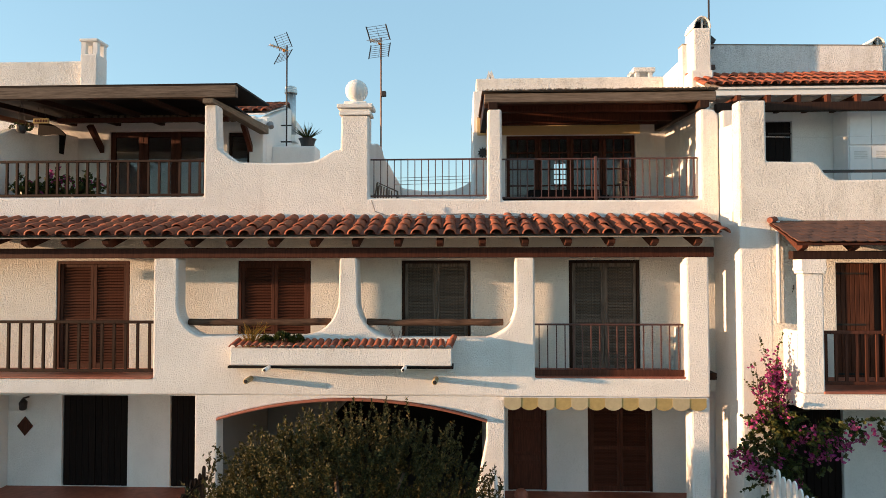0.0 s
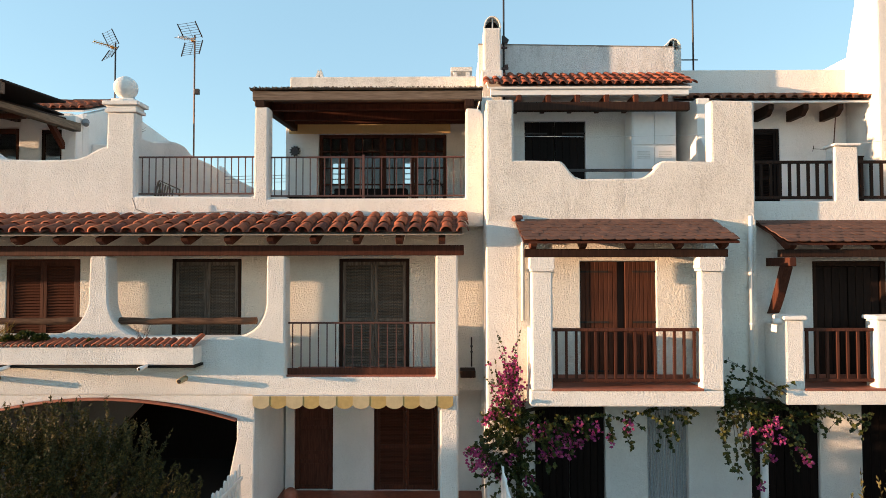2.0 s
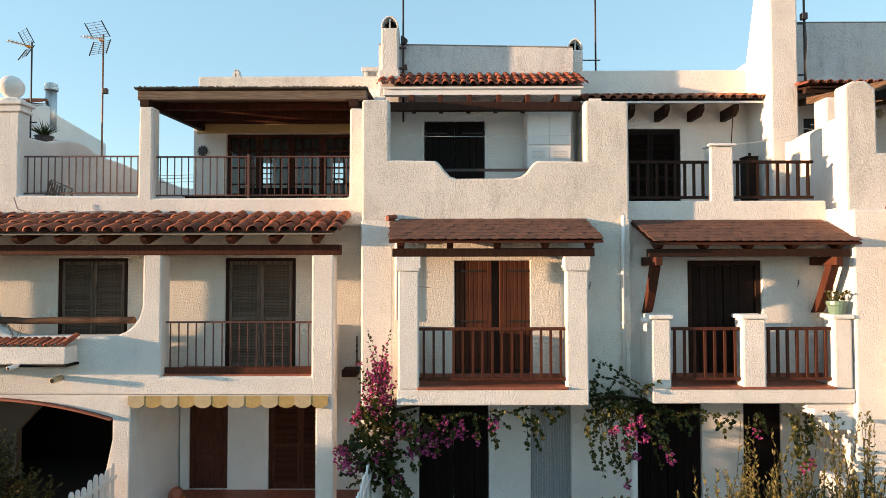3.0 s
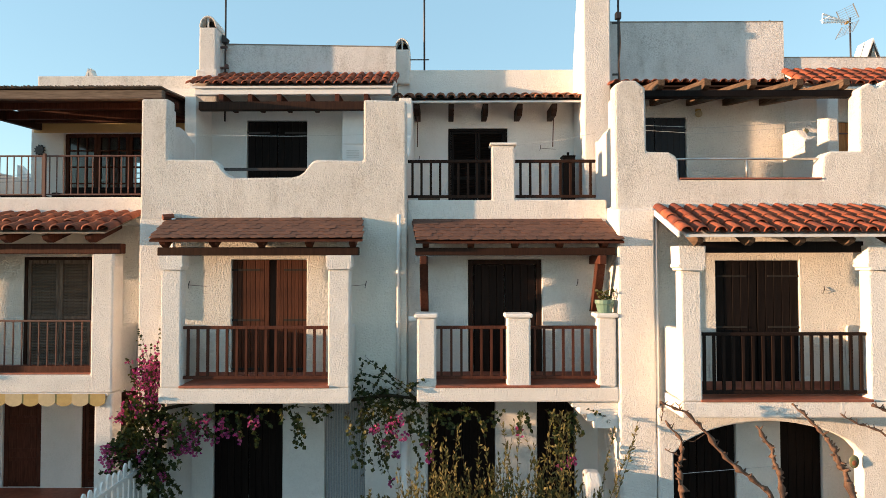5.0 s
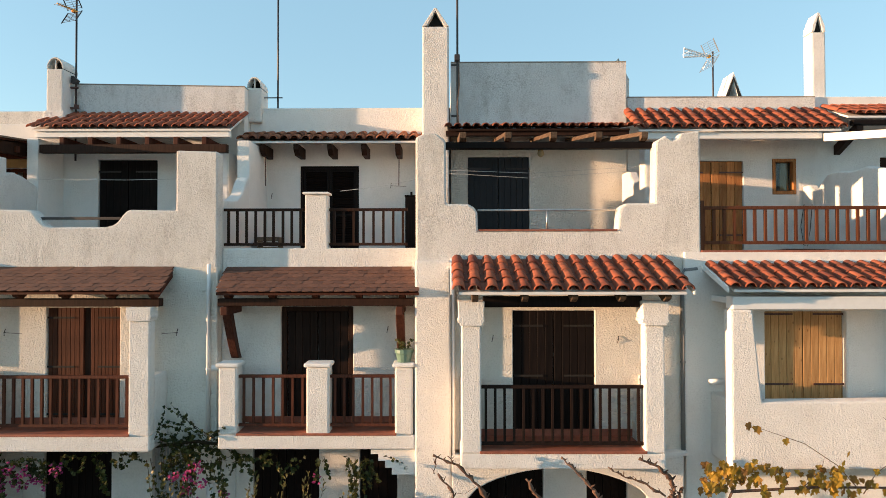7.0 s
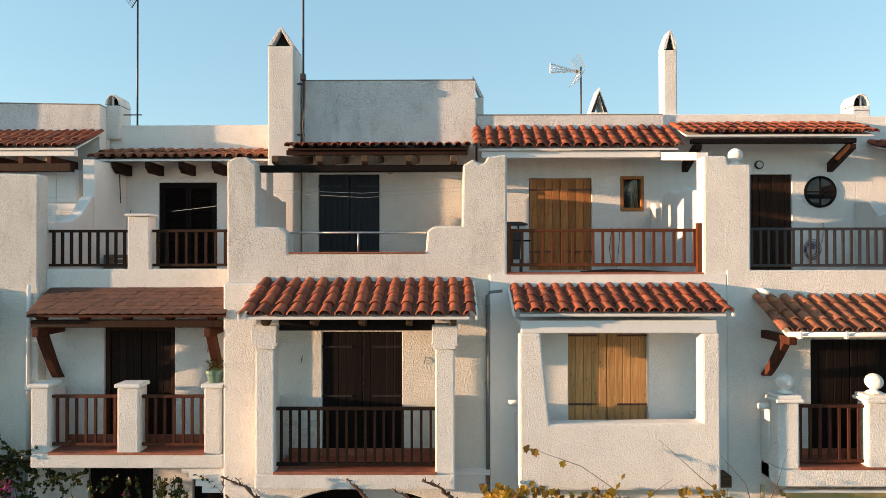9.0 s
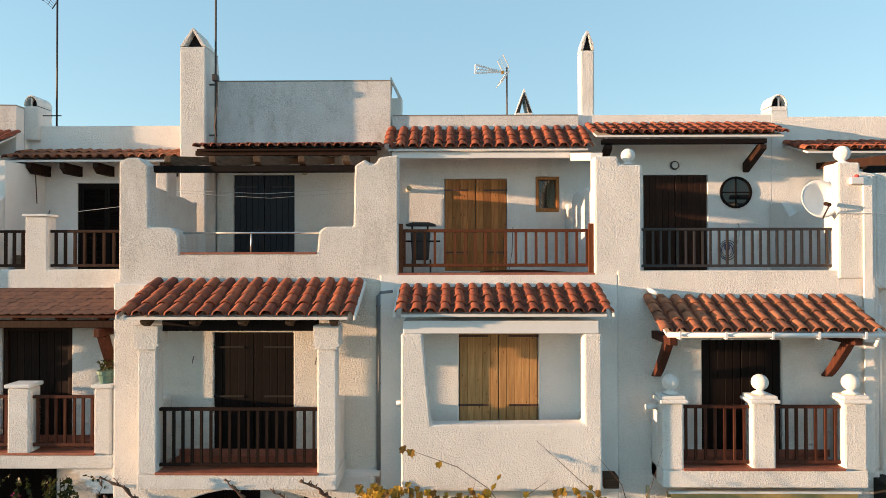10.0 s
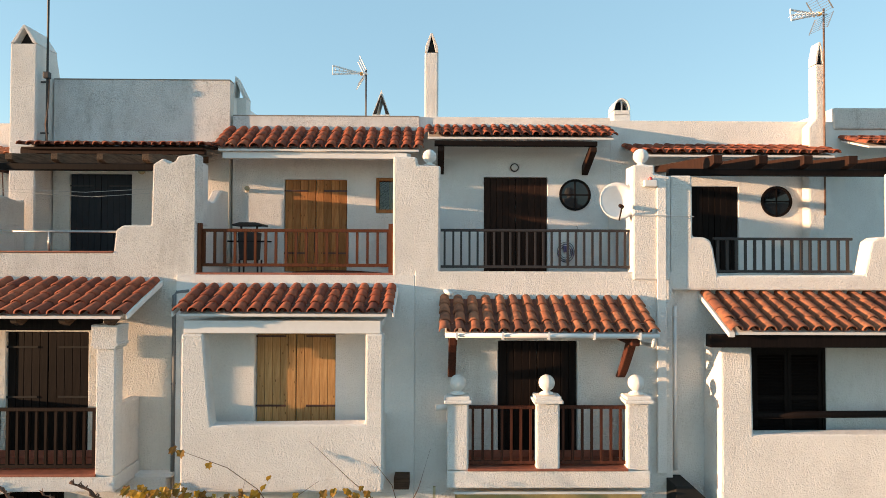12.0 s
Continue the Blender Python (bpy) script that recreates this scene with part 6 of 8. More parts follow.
def flowers(p, n, r):
    for _ in range(n):
        d = Vector((rnd.gauss(0, 1), rnd.gauss(0, 1), rnd.gauss(0, 1))).normalized()
        c = p + d * r * rnd.random() ** 0.5
        for j in range(3):
            leaf_at(fl, c, d + Vector((rnd.uniform(-1, 1), rnd.uniform(-1, 1), rnd.uniform(-0.6, 1))), 0.042, 0.50, 0.35)


for k in range(120):
    p = Vector((rnd.gauss(4.42, 0.17), rnd.gauss(9.12, 0.12), rnd.uniform(1.25, 2.3)))
    p.y = min(p.y, 9.33)
    out = Vector((rnd.gauss(-0.05, 0.6), rnd.gauss(-0.3, 0.3), rnd.uniform(-0.25, 0.8)))
    pts = sprig(lv, st, p, out, rnd.uniform(0.18, 0.36), 24, 0.058, 0.48, 0.06)
    if rnd.random() < 0.20:
        flowers(pts[-1], rnd.randint(8, 18), 0.085)
for k in range(46):
    p = Vector((rnd.gauss(4.42, 0.09), rnd.uniform(9.0, 9.28), rnd.uniform(2.1, 2.7)))
    pts = sprig(lv, st, p, Vector((rnd.uniform(-0.35, 0.3), -0.08, 0.9)), rnd.uniform(0.2, 0.42), 13, 0.042, 0.48, -0.01)
    for q in pts[1:]:
        if rnd.random() < 0.5:
            flowers(q, 3, 0.055)
for base, way, length in (((4.44, 9.2, 2.65), (-0.14, -0.05, 1.0), 0.75), ((4.40, 9.2, 2.6), (-0.05, 0, 1.0), 0.62), ((4.50, 9.2, 2.7), (0.12, 0, 1.0), 0.70), ((4.3, 9.2, 2.35), (-0.5, 0, 0.8), 0.4), ((4.48, 9.1, 2.65), (0.02, 0, 1.0), 0.5)):
    pts = sprig(lv, st, Vector(base), Vector(way), length, 26, 0.038, 0.48, 0.0, 0.004, 1.0)
    for q in pts[:4]:
        flowers(q, 3, 0.05)
for k in range(16):
    p = Vector((rnd.gauss(4.16, 0.09), rnd.gauss(9.05, 0.10), rnd.uniform(1.55, 1.9)))
    pts = sprig(lv, st, p, Vector((-0.55, -0.1, -0.25)), rnd.uniform(0.15, 0.34), 14, 0.055, 0.46, 0.08)
    flowers(pts[-1], 7, 0.07)
for k in range(26):
    p = Vector((rnd.gauss(4.54, 0.10), rnd.gauss(9.1, 0.08), rnd.uniform(0.7, 1.6)))
    sprig(lv, st, p, Vector((rnd.gauss(0.1, 0.5), -0.2, -0.6)), rnd.uniform(0.3, 0.6), 30, 0.062, 0.46, 0.1)
for k in range(14):
    p = Vector((rnd.uniform(4.75, 5.5), rnd.uniform(8.9, 9.1), rnd.uniform(1.85, 2.2)))
    pts = sprig(lv, st, p, Vector((rnd.gauss(0.2, 0.4), -0.1, -0.5)), rnd.uniform(0.15, 0.35), 14, 0.055, 0.48, 0.06)
    flowers(pts[-1], 8, 0.07)
# leaves along the run under the balconies, thickest between the second and third house
for k in range(92):
    x = rnd.choice((rnd.uniform(4.8, 7.3), rnd.gauss(7.95, 0.34), rnd.gauss(7.9, 0.24), rnd.gauss(8.0, 0.3), rnd.uniform(8.6, 10.95)))
    clump = 7.45 < x < 8.4
    y = 9.05 + 0.12 * math.sin(x) + rnd.uniform(-0.12, 0.14)
    p = Vector((x, y, rnd.uniform(2.12, 2.52) if clump else 2.22))
    sprig(lv, st, p, Vector((rnd.uniform(-0.8, 0.8), rnd.uniform(-0.4, 0.15), rnd.uniform(-0.5, 0.5 if clump else 0.1))), rnd.uniform(0.2, 0.45), 20, 0.056, 0.48, 0.10)
# hanging strands
for x, z, n in ((4.98, 1.58, 1), (5.2, 1.65, 2), (5.65, 1.9, 1), (5.95, 1.85, 1), (6.12, 1.72, 0), (6.62, 1.68, 0), (6.75, 1.85, 0), (7.5, 1.5, 0), (7.62, 1.3, 0), (7.75, 1.12, 1), (7.85, 1.15, 0), (8.0, 1.7, 2), (8.12, 1.6, 2), (8.35, 1.5, 2), (8.45, 1.7, 1),
                (9.95, 1.9, 1), (10.3, 1.6, 0), (10.42, 1.35, 1), (10.52, 1.45, 2), (10.62, 1.75, 0)):
    p = Vector((x - 0.12, 9.0 + rnd.uniform(-0.1, 0.1), 2.22))
    for j in range(2):
        pts = sprig(lv, st, p + Vector((rnd.uniform(-0.06, 0.06), rnd.uniform(-0.06, 0.06), 0)), Vector((rnd.uniform(0.0, 0.35), -0.05, -1)), (2.22 - z) * rnd.uniform(0.75, 1.08), 26, 0.062, 0.50, 0.02, 0.005)
    if n:
        flowers(pts[-1], 7 * n, 0.07)
# arching shoots
for a, way, length in (((8.30, 8.95, 2.5), (-0.85, 0, 0.58), 0.95), ((8.25, 9.0, 2.45), (-0.8, 0, 0.62), 0.88), ((7.42, 8.95, 2.5), (0.35, 0, 1), 0.42), ((8.1, 9.05, 2.5), (-0.6, 0, 0.35), 0.6), ((7.7, 9.0, 2.5), (0.3, 0, 0.8), 0.4)):
    sprig(lv, st, Vector(a), Vector(way), length, 24, 0.055, 0.48, 0.04, 0.006)
for x, z in ((7.95, 2.0), (8.06, 2.12), (8.12, 1.9), (7.75, 1.98), (5.6, 2.05), (5.35, 2.1), (6.05, 2.1)):
    flowers(Vector((x, 8.85, z)), 14, 0.09)
part("stem", st, TWIG, BG, kind="stuff")
part("foliage", lv, LEAF_GREEN, BG, "small green leaves", kind="stuff")
part("bract", fl, BRACT, BG, "papery magenta bracts", kind="stuff")

# tall dry shrub in the next garden
SH = thing("shrub", (9.5, 6.7, 0), "tall thin-stalked olive-green shrub in the garden", "shrub")
st, lv = Build(), Build()
for k in range(330):
    x, y = rnd.uniform(8.3, 10.25) + rnd.gauss(0, 0.12), rnd.gauss(6.75, 0.25)
    tall = k < 34
    h = rnd.uniform(2.25, 2.75) if tall else rnd.uniform(1.45, 2.15)
    foot = rnd.uniform(0.5, 1.0) if k % 5 else 0.0
    sprig(lv, st, Vector((x, y, foot)), Vector((rnd.uniform(-0.14, 0.14), rnd.uniform(-0.1, 0.1), 1)), h - foot, 62 if not tall else 80, 0.056, 0.19, -0.01, 0.006, 0.62)
part("stem", st, TWIG, SH, kind="stuff")
part("foliage", lv, STALK, SH, "narrow dry-green leaves", kind="stuff")
SP = thing("potted_shrub", (7.75, 8.7, 0.03), "small round green bush beside the doorway", "shrub")
lv = Build()
for k in range(60):
    d = Vector((rnd.gauss(0, 1), rnd.gauss(0, 1), abs(rnd.gauss(0, 1)))).normalized()
    sprig(lv, None, Vector((7.75, 8.7, 0.75)) + d * 0.2, d, 0.2, 22, 0.045, 0.4)
part("foliage", lv, STALK, SP, kind="stuff")
part("pot", Build().turned(7.75, 8.7, [(0.16, 0.03), (0.2, 0.5), (0.22, 0.52), (0.22, 0.6), (0.18, 0.6)], 16), TERRACOTTA, SP)

# bare vines before the arch house
VN = thing("grape_vine", (13, 8.1, 0), "bare pruned grape vine canes in winter", "climbing plant")


def cane(pts, r0, r1, name="cane"):
    q = [Vector(p) for p in pts]
    fine = []
    for a, c in zip(q, q[1:]):
        for k in range(5):
            fine.append(a.lerp(c, k / 5) + Vector((rnd.uniform(-1, 1), rnd.uniform(-1, 1), rnd.uniform(-1, 1))) * 0.014)
    fine.append(q[-1])
    n = len(fine)
    knot = [rnd.uniform(1.4, 1.95) if k % 3 == 2 else rnd.uniform(0.75, 0.95) for k in range(n)]
    b = Build().tube(fine, [1.35 * (r0 + (r1 - r0) * k / n) * knot[k] * rnd.uniform(0.85, 1.2) for k in range(n)], 8)
    for k in range(1, n - 1):
        d = Vector((rnd.uniform(-1, 1), rnd.uniform(-0.6, 0.3), rnd.uniform(-0.2, 1))).normalized()
        r = (r0 + (r1 - r0) * k / n)
        b.tube([fine[k], fine[k] + d * (r + 0.016), fine[k] + d * (r + rnd.uniform(0.02, 0.065)) + Vector((0, 0, 0.01))], [r * 1.1, r * 0.8, r * 0.35], 5)
    part(name, b, VINE_BARK, VN, smooth=True)


cane([(13.05, 8.1, 0.0), (12.95, 8.1, 1.0), (12.87, 8.15, 1.37), (12.59, 8.15, 1.59), (12.31, 8.15, 1.83), (12.03, 8.15, 2.19), (11.81, 8.15, 2.39), (11.49, 8.15, 2.53)], 0.0281, 0.0085, "trunk")
cane([(11.78, 8.1, 0.0), (11.75, 8.1, 0.8), (11.75, 8.15, 1.37), (11.72, 8.15, 1.67), (11.75, 8.15, 1.81), (11.75, 8.15, 2.04), (11.55, 8.15, 2.29)], 0.0351, 0.0068, "trunk")
cane([(13.05, 8.1, 0.0), (13.0, 8.1, 1.2), (13.01, 8.15, 1.59), (12.93, 8.15, 1.76), (12.89, 8.15, 1.96), (12.71, 8.15, 2.22)], 0.0265, 0.0119, "trunk")
cane([(14.05, 8.1, 0.0), (13.95, 8.1, 1.2), (13.84, 8.15, 1.65), (13.77, 8.15, 1.72), (13.7, 8.15, 1.93), (13.55, 8.15, 2.13), (13.38, 8.15, 2.32), (13.18, 8.15, 2.5)], 0.0312, 0.0085, "trunk")
cane([(14.45, 8.1, 0.0), (14.42, 8.1, 1.2), (14.49, 8.15, 1.68), (14.57, 8.15, 1.9), (14.65, 8.15, 2.04), (14.63, 8.15, 2.23), (14.45, 8.15, 2.37), (14.2, 8.15, 2.49)], 0.0351, 0.0102, "trunk")
cane([(14.53, 8.15, 2.0), (14.22, 8.15, 2.18), (14.0, 8.15, 2.25), (13.79, 8.15, 2.38)], 0.0109, 0.0051, "cane")
cane([(14.57, 8.15, 1.96), (14.7, 8.15, 1.99), (14.78, 8.15, 2.11)], 0.0172, 0.0119, "cane")
cane([(11.54, 8.15, 2.52), (11.5, 8.15, 2.29)], 0.0062, 0.0034, "cane")
cane([(11.71, 8.15, 1.84), (11.54, 8.15, 1.93)], 0.0078, 0.0051, "cane")
cane([(11.8, 8.15, 2.4), (11.68, 8.15, 2.52)], 0.0055, 0.0034, "cane")
part("training_wire", Build().tube([(11.65, 8.12, 1.62), (12.9, 8.12, 1.72)], 0.003, 4), STEEL, VN)
part("tendril", Build().tube([(11.68, 8.15, 2.05), (11.9, 8.13, 2.03), (12.05, 8.15, 2.12)], 0.003, 4), VINE_BARK, VN)

# yellow-leaved vine under the enclosed balcony
YV = thing("vine", (16.6, 7.9, 0), "autumn vine with yellow leaves and bare twigs", "climbing plant")
st, lv = Build(), Build()
st.tube([(15.0, 7.9, 0.0), (15.05, 7.9, 1.6), (15.3, 7.9, 2.15), (16.4, 7.92, 2.2), (17.4, 7.95, 2.18), (18.4, 7.95, 2.22)], [0.04, 0.03, 0.02, 0.016, 0.014, 0.008], 6)
TW = [((16.95, 7.95, 2.15), (16.7, 8.0, 2.45), (16.3, 8.02, 2.72), (15.62, 8.05, 2.95)), ((18.4, 8.0, 2.15), (17.9, 8.05, 2.55), (17.35, 8.08, 3.05)), ((18.55, 8.0, 2.15), (18.45, 8.0, 2.5), (18.15, 8.05, 2.85)),
      ((18.6, 7.9, 2.1), (18.8, 7.9, 2.5), (18.95, 7.9, 3.0)), ((17.0, 7.95, 2.1), (17.2, 8.0, 2.35), (17.5, 8.02, 2.55)), ((16.2, 7.9, 2.2), (16.5, 8.0, 2.4), (16.55, 8.0, 2.6)), ((15.2, 7.9, 2.2), (14.9, 7.9, 2.35))]
for t_ in TW:
    st.tube(t_, [0.007] + [0.005] * (len(t_) - 2) + [0.002], 5)


def vine_leaf(p, size):
    """A lobed leaf hanging on its stalk."""
    a0 = rnd.uniform(-0.6, 0.6)
    u = Vector((math.cos(a0), math.sin(a0), rnd.uniform(-0.3, 0.3))).normalized()
    w = Vector((rnd.uniform(-0.3, 0.3), rnd.uniform(-0.5, 0.1), -1)).normalized()
    shape = [(0, 0), (0.30, -0.10), (0.55, 0.15), (0.40, 0.40), (0.50, 0.70), (0.20, 0.72), (0, 1.05), (-0.20, 0.72), (-0.5, 0.70), (-0.40, 0.40), (-0.55, 0.15), (-0.30, -0.10)]
    nrm = u.cross(w)
    v = [p + u * x * size + w * y * size + nrm * (0.10 * size * math.sin(6 * x + 3 * y)) for x, y in shape]
    c = p + w * size * 0.4
    lv.add([c] + v, [(0, k + 1, (k + 1) % 12 + 1) for k in range(12)])


for k in range(230):
    x = rnd.choice((rnd.gauss(15.15, 0.16), rnd.gauss(15.5, 0.25), rnd.gauss(16.55, 0.22), rnd.gauss(17.95, 0.2), rnd.uniform(14.95, 18.3)))
    vine_leaf(Vector((x, rnd.uniform(7.78, 8.08), rnd.uniform(2.12, 2.47) + 0.08 * math.exp(-((x - 15.4) / 0.4) ** 2))), rnd.uniform(0.055, 0.11))
for p, s in (((15.58, 8.05, 2.98), 0.10), ((15.68, 8.04, 2.94), 0.11), ((16.05, 8.03, 2.78), 0.09), ((16.85, 8.0, 2.62), 0.07), ((16.78, 8.0, 2.5), 0.08), ((18.05, 8.02, 2.48), 0.07), ((17.2, 8.0, 2.4), 0.08)):
    vine_leaf(Vector(p), s)
part("stem", st, VINE_BARK, YV, kind="stuff")
part("foliage", lv, LEAF_YELLOW, YV, "large lobed yellow autumn leaves", kind="stuff")

# plants in the planter box
PP = thing("planter_plants", (-2.9, 9.33, 3.1), "yellow grass tuft and round succulents in the planter", "plants", kind="stuff")
lv = Build()
for k in range(70):
    a = rnd.uniform(0, 6.28)
    w = Vector((math.cos(a) * rnd.uniform(0.2, 0.7), math.sin(a) * 0.4, 1)).normalized()
    p = Vector((-3.18 + rnd.gauss(0, 0.05), 9.33, 3.13))
    t_ = rnd.uniform(0.8, 1.5)
    q = [p, p + w * 0.18 * t_, p + w * 0.30 * t_ + Vector((w.x * 0.14, 0, -0.03))]
    lv.tube(q, [0.004, 0.0035, 0.001], 4, False)
part("grass_tuft", lv, LEAF_YELLOW, PP)
lv = Build()
for c, r in (((-2.72, 9.33, 3.22), 0.16), ((-2.5, 9.33, 3.20), 0.12), ((-2.95, 9.30, 3.20), 0.10), ((-1.75, 9.33, 3.15), 0.07)):
    for k in range(150):
        d = Vector((rnd.gauss(0, 1), rnd.gauss(0, 1), abs(rnd.gauss(0, 0.8)))).normalized()
        leaf_at(lv, Vector(c) + d * r * 0.6, d + Vector((0, 0, 0.3)), 0.07, 0.32, -0.2)
part("succulent", lv, LEAF_GREEN, PP)
st = Build()
for k in range(9):
    sprig(lv, st, Vector((-0.98 + rnd.uniform(-0.05, 0.05), 9.33, 3.15)), Vector((rnd.uniform(-0.5, 0.5), 0, 1)), 0.34, 0, 0.03)
part("dry_twig", st, VINE_BARK, PP)

# ---- roof antennas and masts ----


def rods(b, c, u, w, n, length, gap, r=0.0045):
    for k in range(n):
        o = c + w * (k - (n - 1) / 2) * gap
        b.tube([o - u * length / 2, o + u * length / 2], r, 4)


def antenna(x, y, z0, z1, heading, label, boom_mat=ORANGE, size=1.0, tilt=0.0, mast_mat=RUSTY, at=None, box_z=None):
    """A yagi with a two-winged rod reflector on a mast."""
    ob = thing("tv_antenna", (x, y, z0), label, "antenna")
    part("mast", Build().tube([(x, y, z0), (x, y, z1)], 0.018, 8), mast_mat, ob, smooth=True)
    if box_z:
        part("junction_box", Build().box(x + 0.012, x + 0.11, y - 0.05, y + 0.03, box_z - 0.055, box_z + 0.055), IRON_BLACK, ob, "small dark junction box", 0.01)
    zb = at if at else z1 - 0.12
    h = Vector((math.cos(heading), math.sin(heading), tilt)).normalized()
    s = Vector((-math.sin(heading), math.cos(heading), 0))
    up = s.cross(h) * -1
    c = Vector((x, y - 0.03, zb))
    b = Build().tube([c - h * 0.05, c + h * (0.62 if boom_mat is WHITE_PAINT else 0.46) * size], 0.012, 6)
    if boom_mat is WHITE_PAINT:
        for k in (-1, 1):
            b.tube([c + h * 0.12 * size, c + h * 0.64 * size + up * 0.085 * k * size], 0.02 if size > 1.1 else 0.006, 6)
        b.tube([c + h * 0.64 * size + up * 0.09 * size, c + h * 0.64 * size - up * 0.09 * size], 0.012, 6)
    part("boom", b, boom_mat, ob)
    b = Build()
    for k in range(7 if boom_mat is WHITE_PAINT else 5):
        o = c + h * (0.14 + 0.075 * k) * size
        b.tube([o - s * 0.11 * size, o + s * 0.11 * size], 0.006, 4)
        b.tube([o - up * 0.05 * size, o + up * 0.05 * size], 0.005, 4)
    part("director_rods", b, boom_mat if boom_mat is WHITE_PAINT else STEEL, ob, kind="stuff")
    for sign in (1, -1):
        b = Build()
        w = (up * sign * 0.75 + h * 0.42).normalized()
        wing = 0.85 if boom_mat is WHITE_PAINT else 1.0
        mid = c + w * 0.20 * size * wing
        rods(b, mid, s, w, 7, 0.46 * size * wing, 0.05 * size * wing)
        rods(b, mid, w, s, 3, 0.32 * size * wing, 0.21 * size * wing, 0.004)
        rods(b, mid, w, s, 2, 0.34 * size * wing, 0.45 * size * wing, 0.011)
        part("reflector_wing", b, IRON_BLACK if boom_mat is not WHITE_PAINT else STEEL, ob, kind="stuff")
    part("dipole_box", Build().box(c.x + h.x * 0.1 - 0.03, c.x + h.x * 0.1 + 0.03, c.y - 0.04, c.y + 0.04, zb - 0.03, zb + 0.03), ORANGE, ob, "", 0.008)
    return ob


antenna(-4.06, 14.05, 6.9, 9.45, radians(234), "grey rooftop tv antenna with orange boom on a thin mast", ORANGE, 1.0, mast_mat=IRON_BLACK)
for z in (7.22, 7.60):
    lone("mast_stay", Build().box(-4.20, -3.95, 14.07, 14.10, z - 0.014, z + 0.014), IRON_BLACK, (-4.2, 14.08, z), "black iron stay holding an antenna mast to the gable wall", "bracket")
antenna(-1.70, 12.77, 5.2, 9.12, radians(252), "grey rooftop tv antenna on a tall rusty mast", STEEL, 1.0, -0.2, box_z=7.93)
antenna(4.60, 11.62, 7.0, 10.1, radians(250), "grey tv antenna with orange boom on a dark roof mast", ORANGE, 0.82, at=9.86, mast_mat=IRON_BLACK)
antenna(8.33, 12.1, 7.7, 10.95, radians(190), "tv antenna on a tall roof mast", STEEL, 0.9, at=10.82, mast_mat=IRON_BLACK)
antenna(17.47, 13.3, 8.0, 9.62, radians(192), "white yagi tv antenna on a short roof mast", WHITE_PAINT, 1.12, 0.05, mast_mat=IRON_BLACK)
antenna(26.33, 11.35, 6.3, 10.22, radians(190), "white yagi tv antenna on a rusty mast", WHITE_PAINT, 1.15, -0.10)
BK = thing("mast_bracket", (4.62, 11.55, 8.0), "dark iron mast clamps and junction box beside the chimney", "bracket")
part("junction_box", Build().prism([(4.56, 8.46), (4.66, 8.46), (4.69, 8.52), (4.60, 8.60), (4.56, 8.60)], "y", 11.52, 11.61), IRON_BLACK, BK, "dark junction box", 0.008)
part("clamp", Build().box(4.50, 4.66, 11.55, 11.60, 8.37, 8.40), IRON, BK)
part("clamp", Build().box(4.50, 4.68, 11.55, 11.60, 7.98, 8.01).box(4.61, 4.67, 11.54, 11.60, 8.01, 8.06), IRON, BK)
MS = thing("roof_mast", (11.875, 11.2, 7.5), "tall dark roof mast strapped to the chimney", "mast")
part("mast", Build().tube([(11.875, 11.2, 7.50), (11.875, 11.2, 8.9), (11.875, 11.2, 12.2)], 0.020, 8), IRON_BLACK, MS)
part("mast_box", Build().box(11.82, 11.92, 11.15, 11.25, 8.74, 8.86), IRON_BLACK, MS, "", 0.01)
part("mast_strap", Build().box(11.76, 11.90, 11.19, 11.22, 8.66, 8.69), IRON_BLACK, MS)
part("mast_strap", Build().box(11.76, 11.90, 11.19, 11.22, 7.72, 7.75), IRON_BLACK, MS)
part("cable", Build().tube([(11.895, 11.22, 8.78), (11.905, 11.19, 8.3), (11.865, 11.18, 7.9), (11.895, 11.19, 7.56)], 0.014, 6), RUSTY, MS)
part("mast_arm", Build().tube([(8.0, 12.1, 8.32), (8.42, 12.1, 8.32)], 0.012, 6), IRON_BLACK, MS)

# A-shaped roof vent
AV = thing("roof_cowl", (17.75, 13.25, 8.2), "white A-shaped roof cowl with a sooty front, open through", "chimney")
AX, AZ0, AZ1, AW2 = 17.82, 8.57, 9.11, 0.185
part("curb", Build().box(AX - AW2, AX + AW2, 13.1, 13.6, 7.2, AZ0), STUCCO, AV, "", 0.01)
part("cowl_slab", Build().prism([(AX - AW2, AZ0), (AX - AW2 + 0.09, AZ0), (AX + 0.005, AZ1 - 0.16), (AX + 0.005, AZ1)], "y", 13.1, 13.6), STUCCO, AV)
part("cowl_slab", Build().prism([(AX + AW2 - 0.09, AZ0), (AX + AW2, AZ0), (AX + 0.006, AZ1), (AX + 0.006, AZ1 - 0.16)], "y", 13.1, 13.6), STUCCO, AV)
part("soot_face", Build().prism([(AX - AW2 + 0.012, AZ0 + 0.005), (AX - AW2 + 0.088, AZ0 + 0.005), (AX, AZ1 - 0.165), (AX + AW2 - 0.088, AZ0 + 0.005), (AX + AW2 - 0.012, AZ0 + 0.005), (AX, AZ1 - 0.09)], "y", 13.094, 13.0985), BLACK, AV, "soot-blackened front edge")

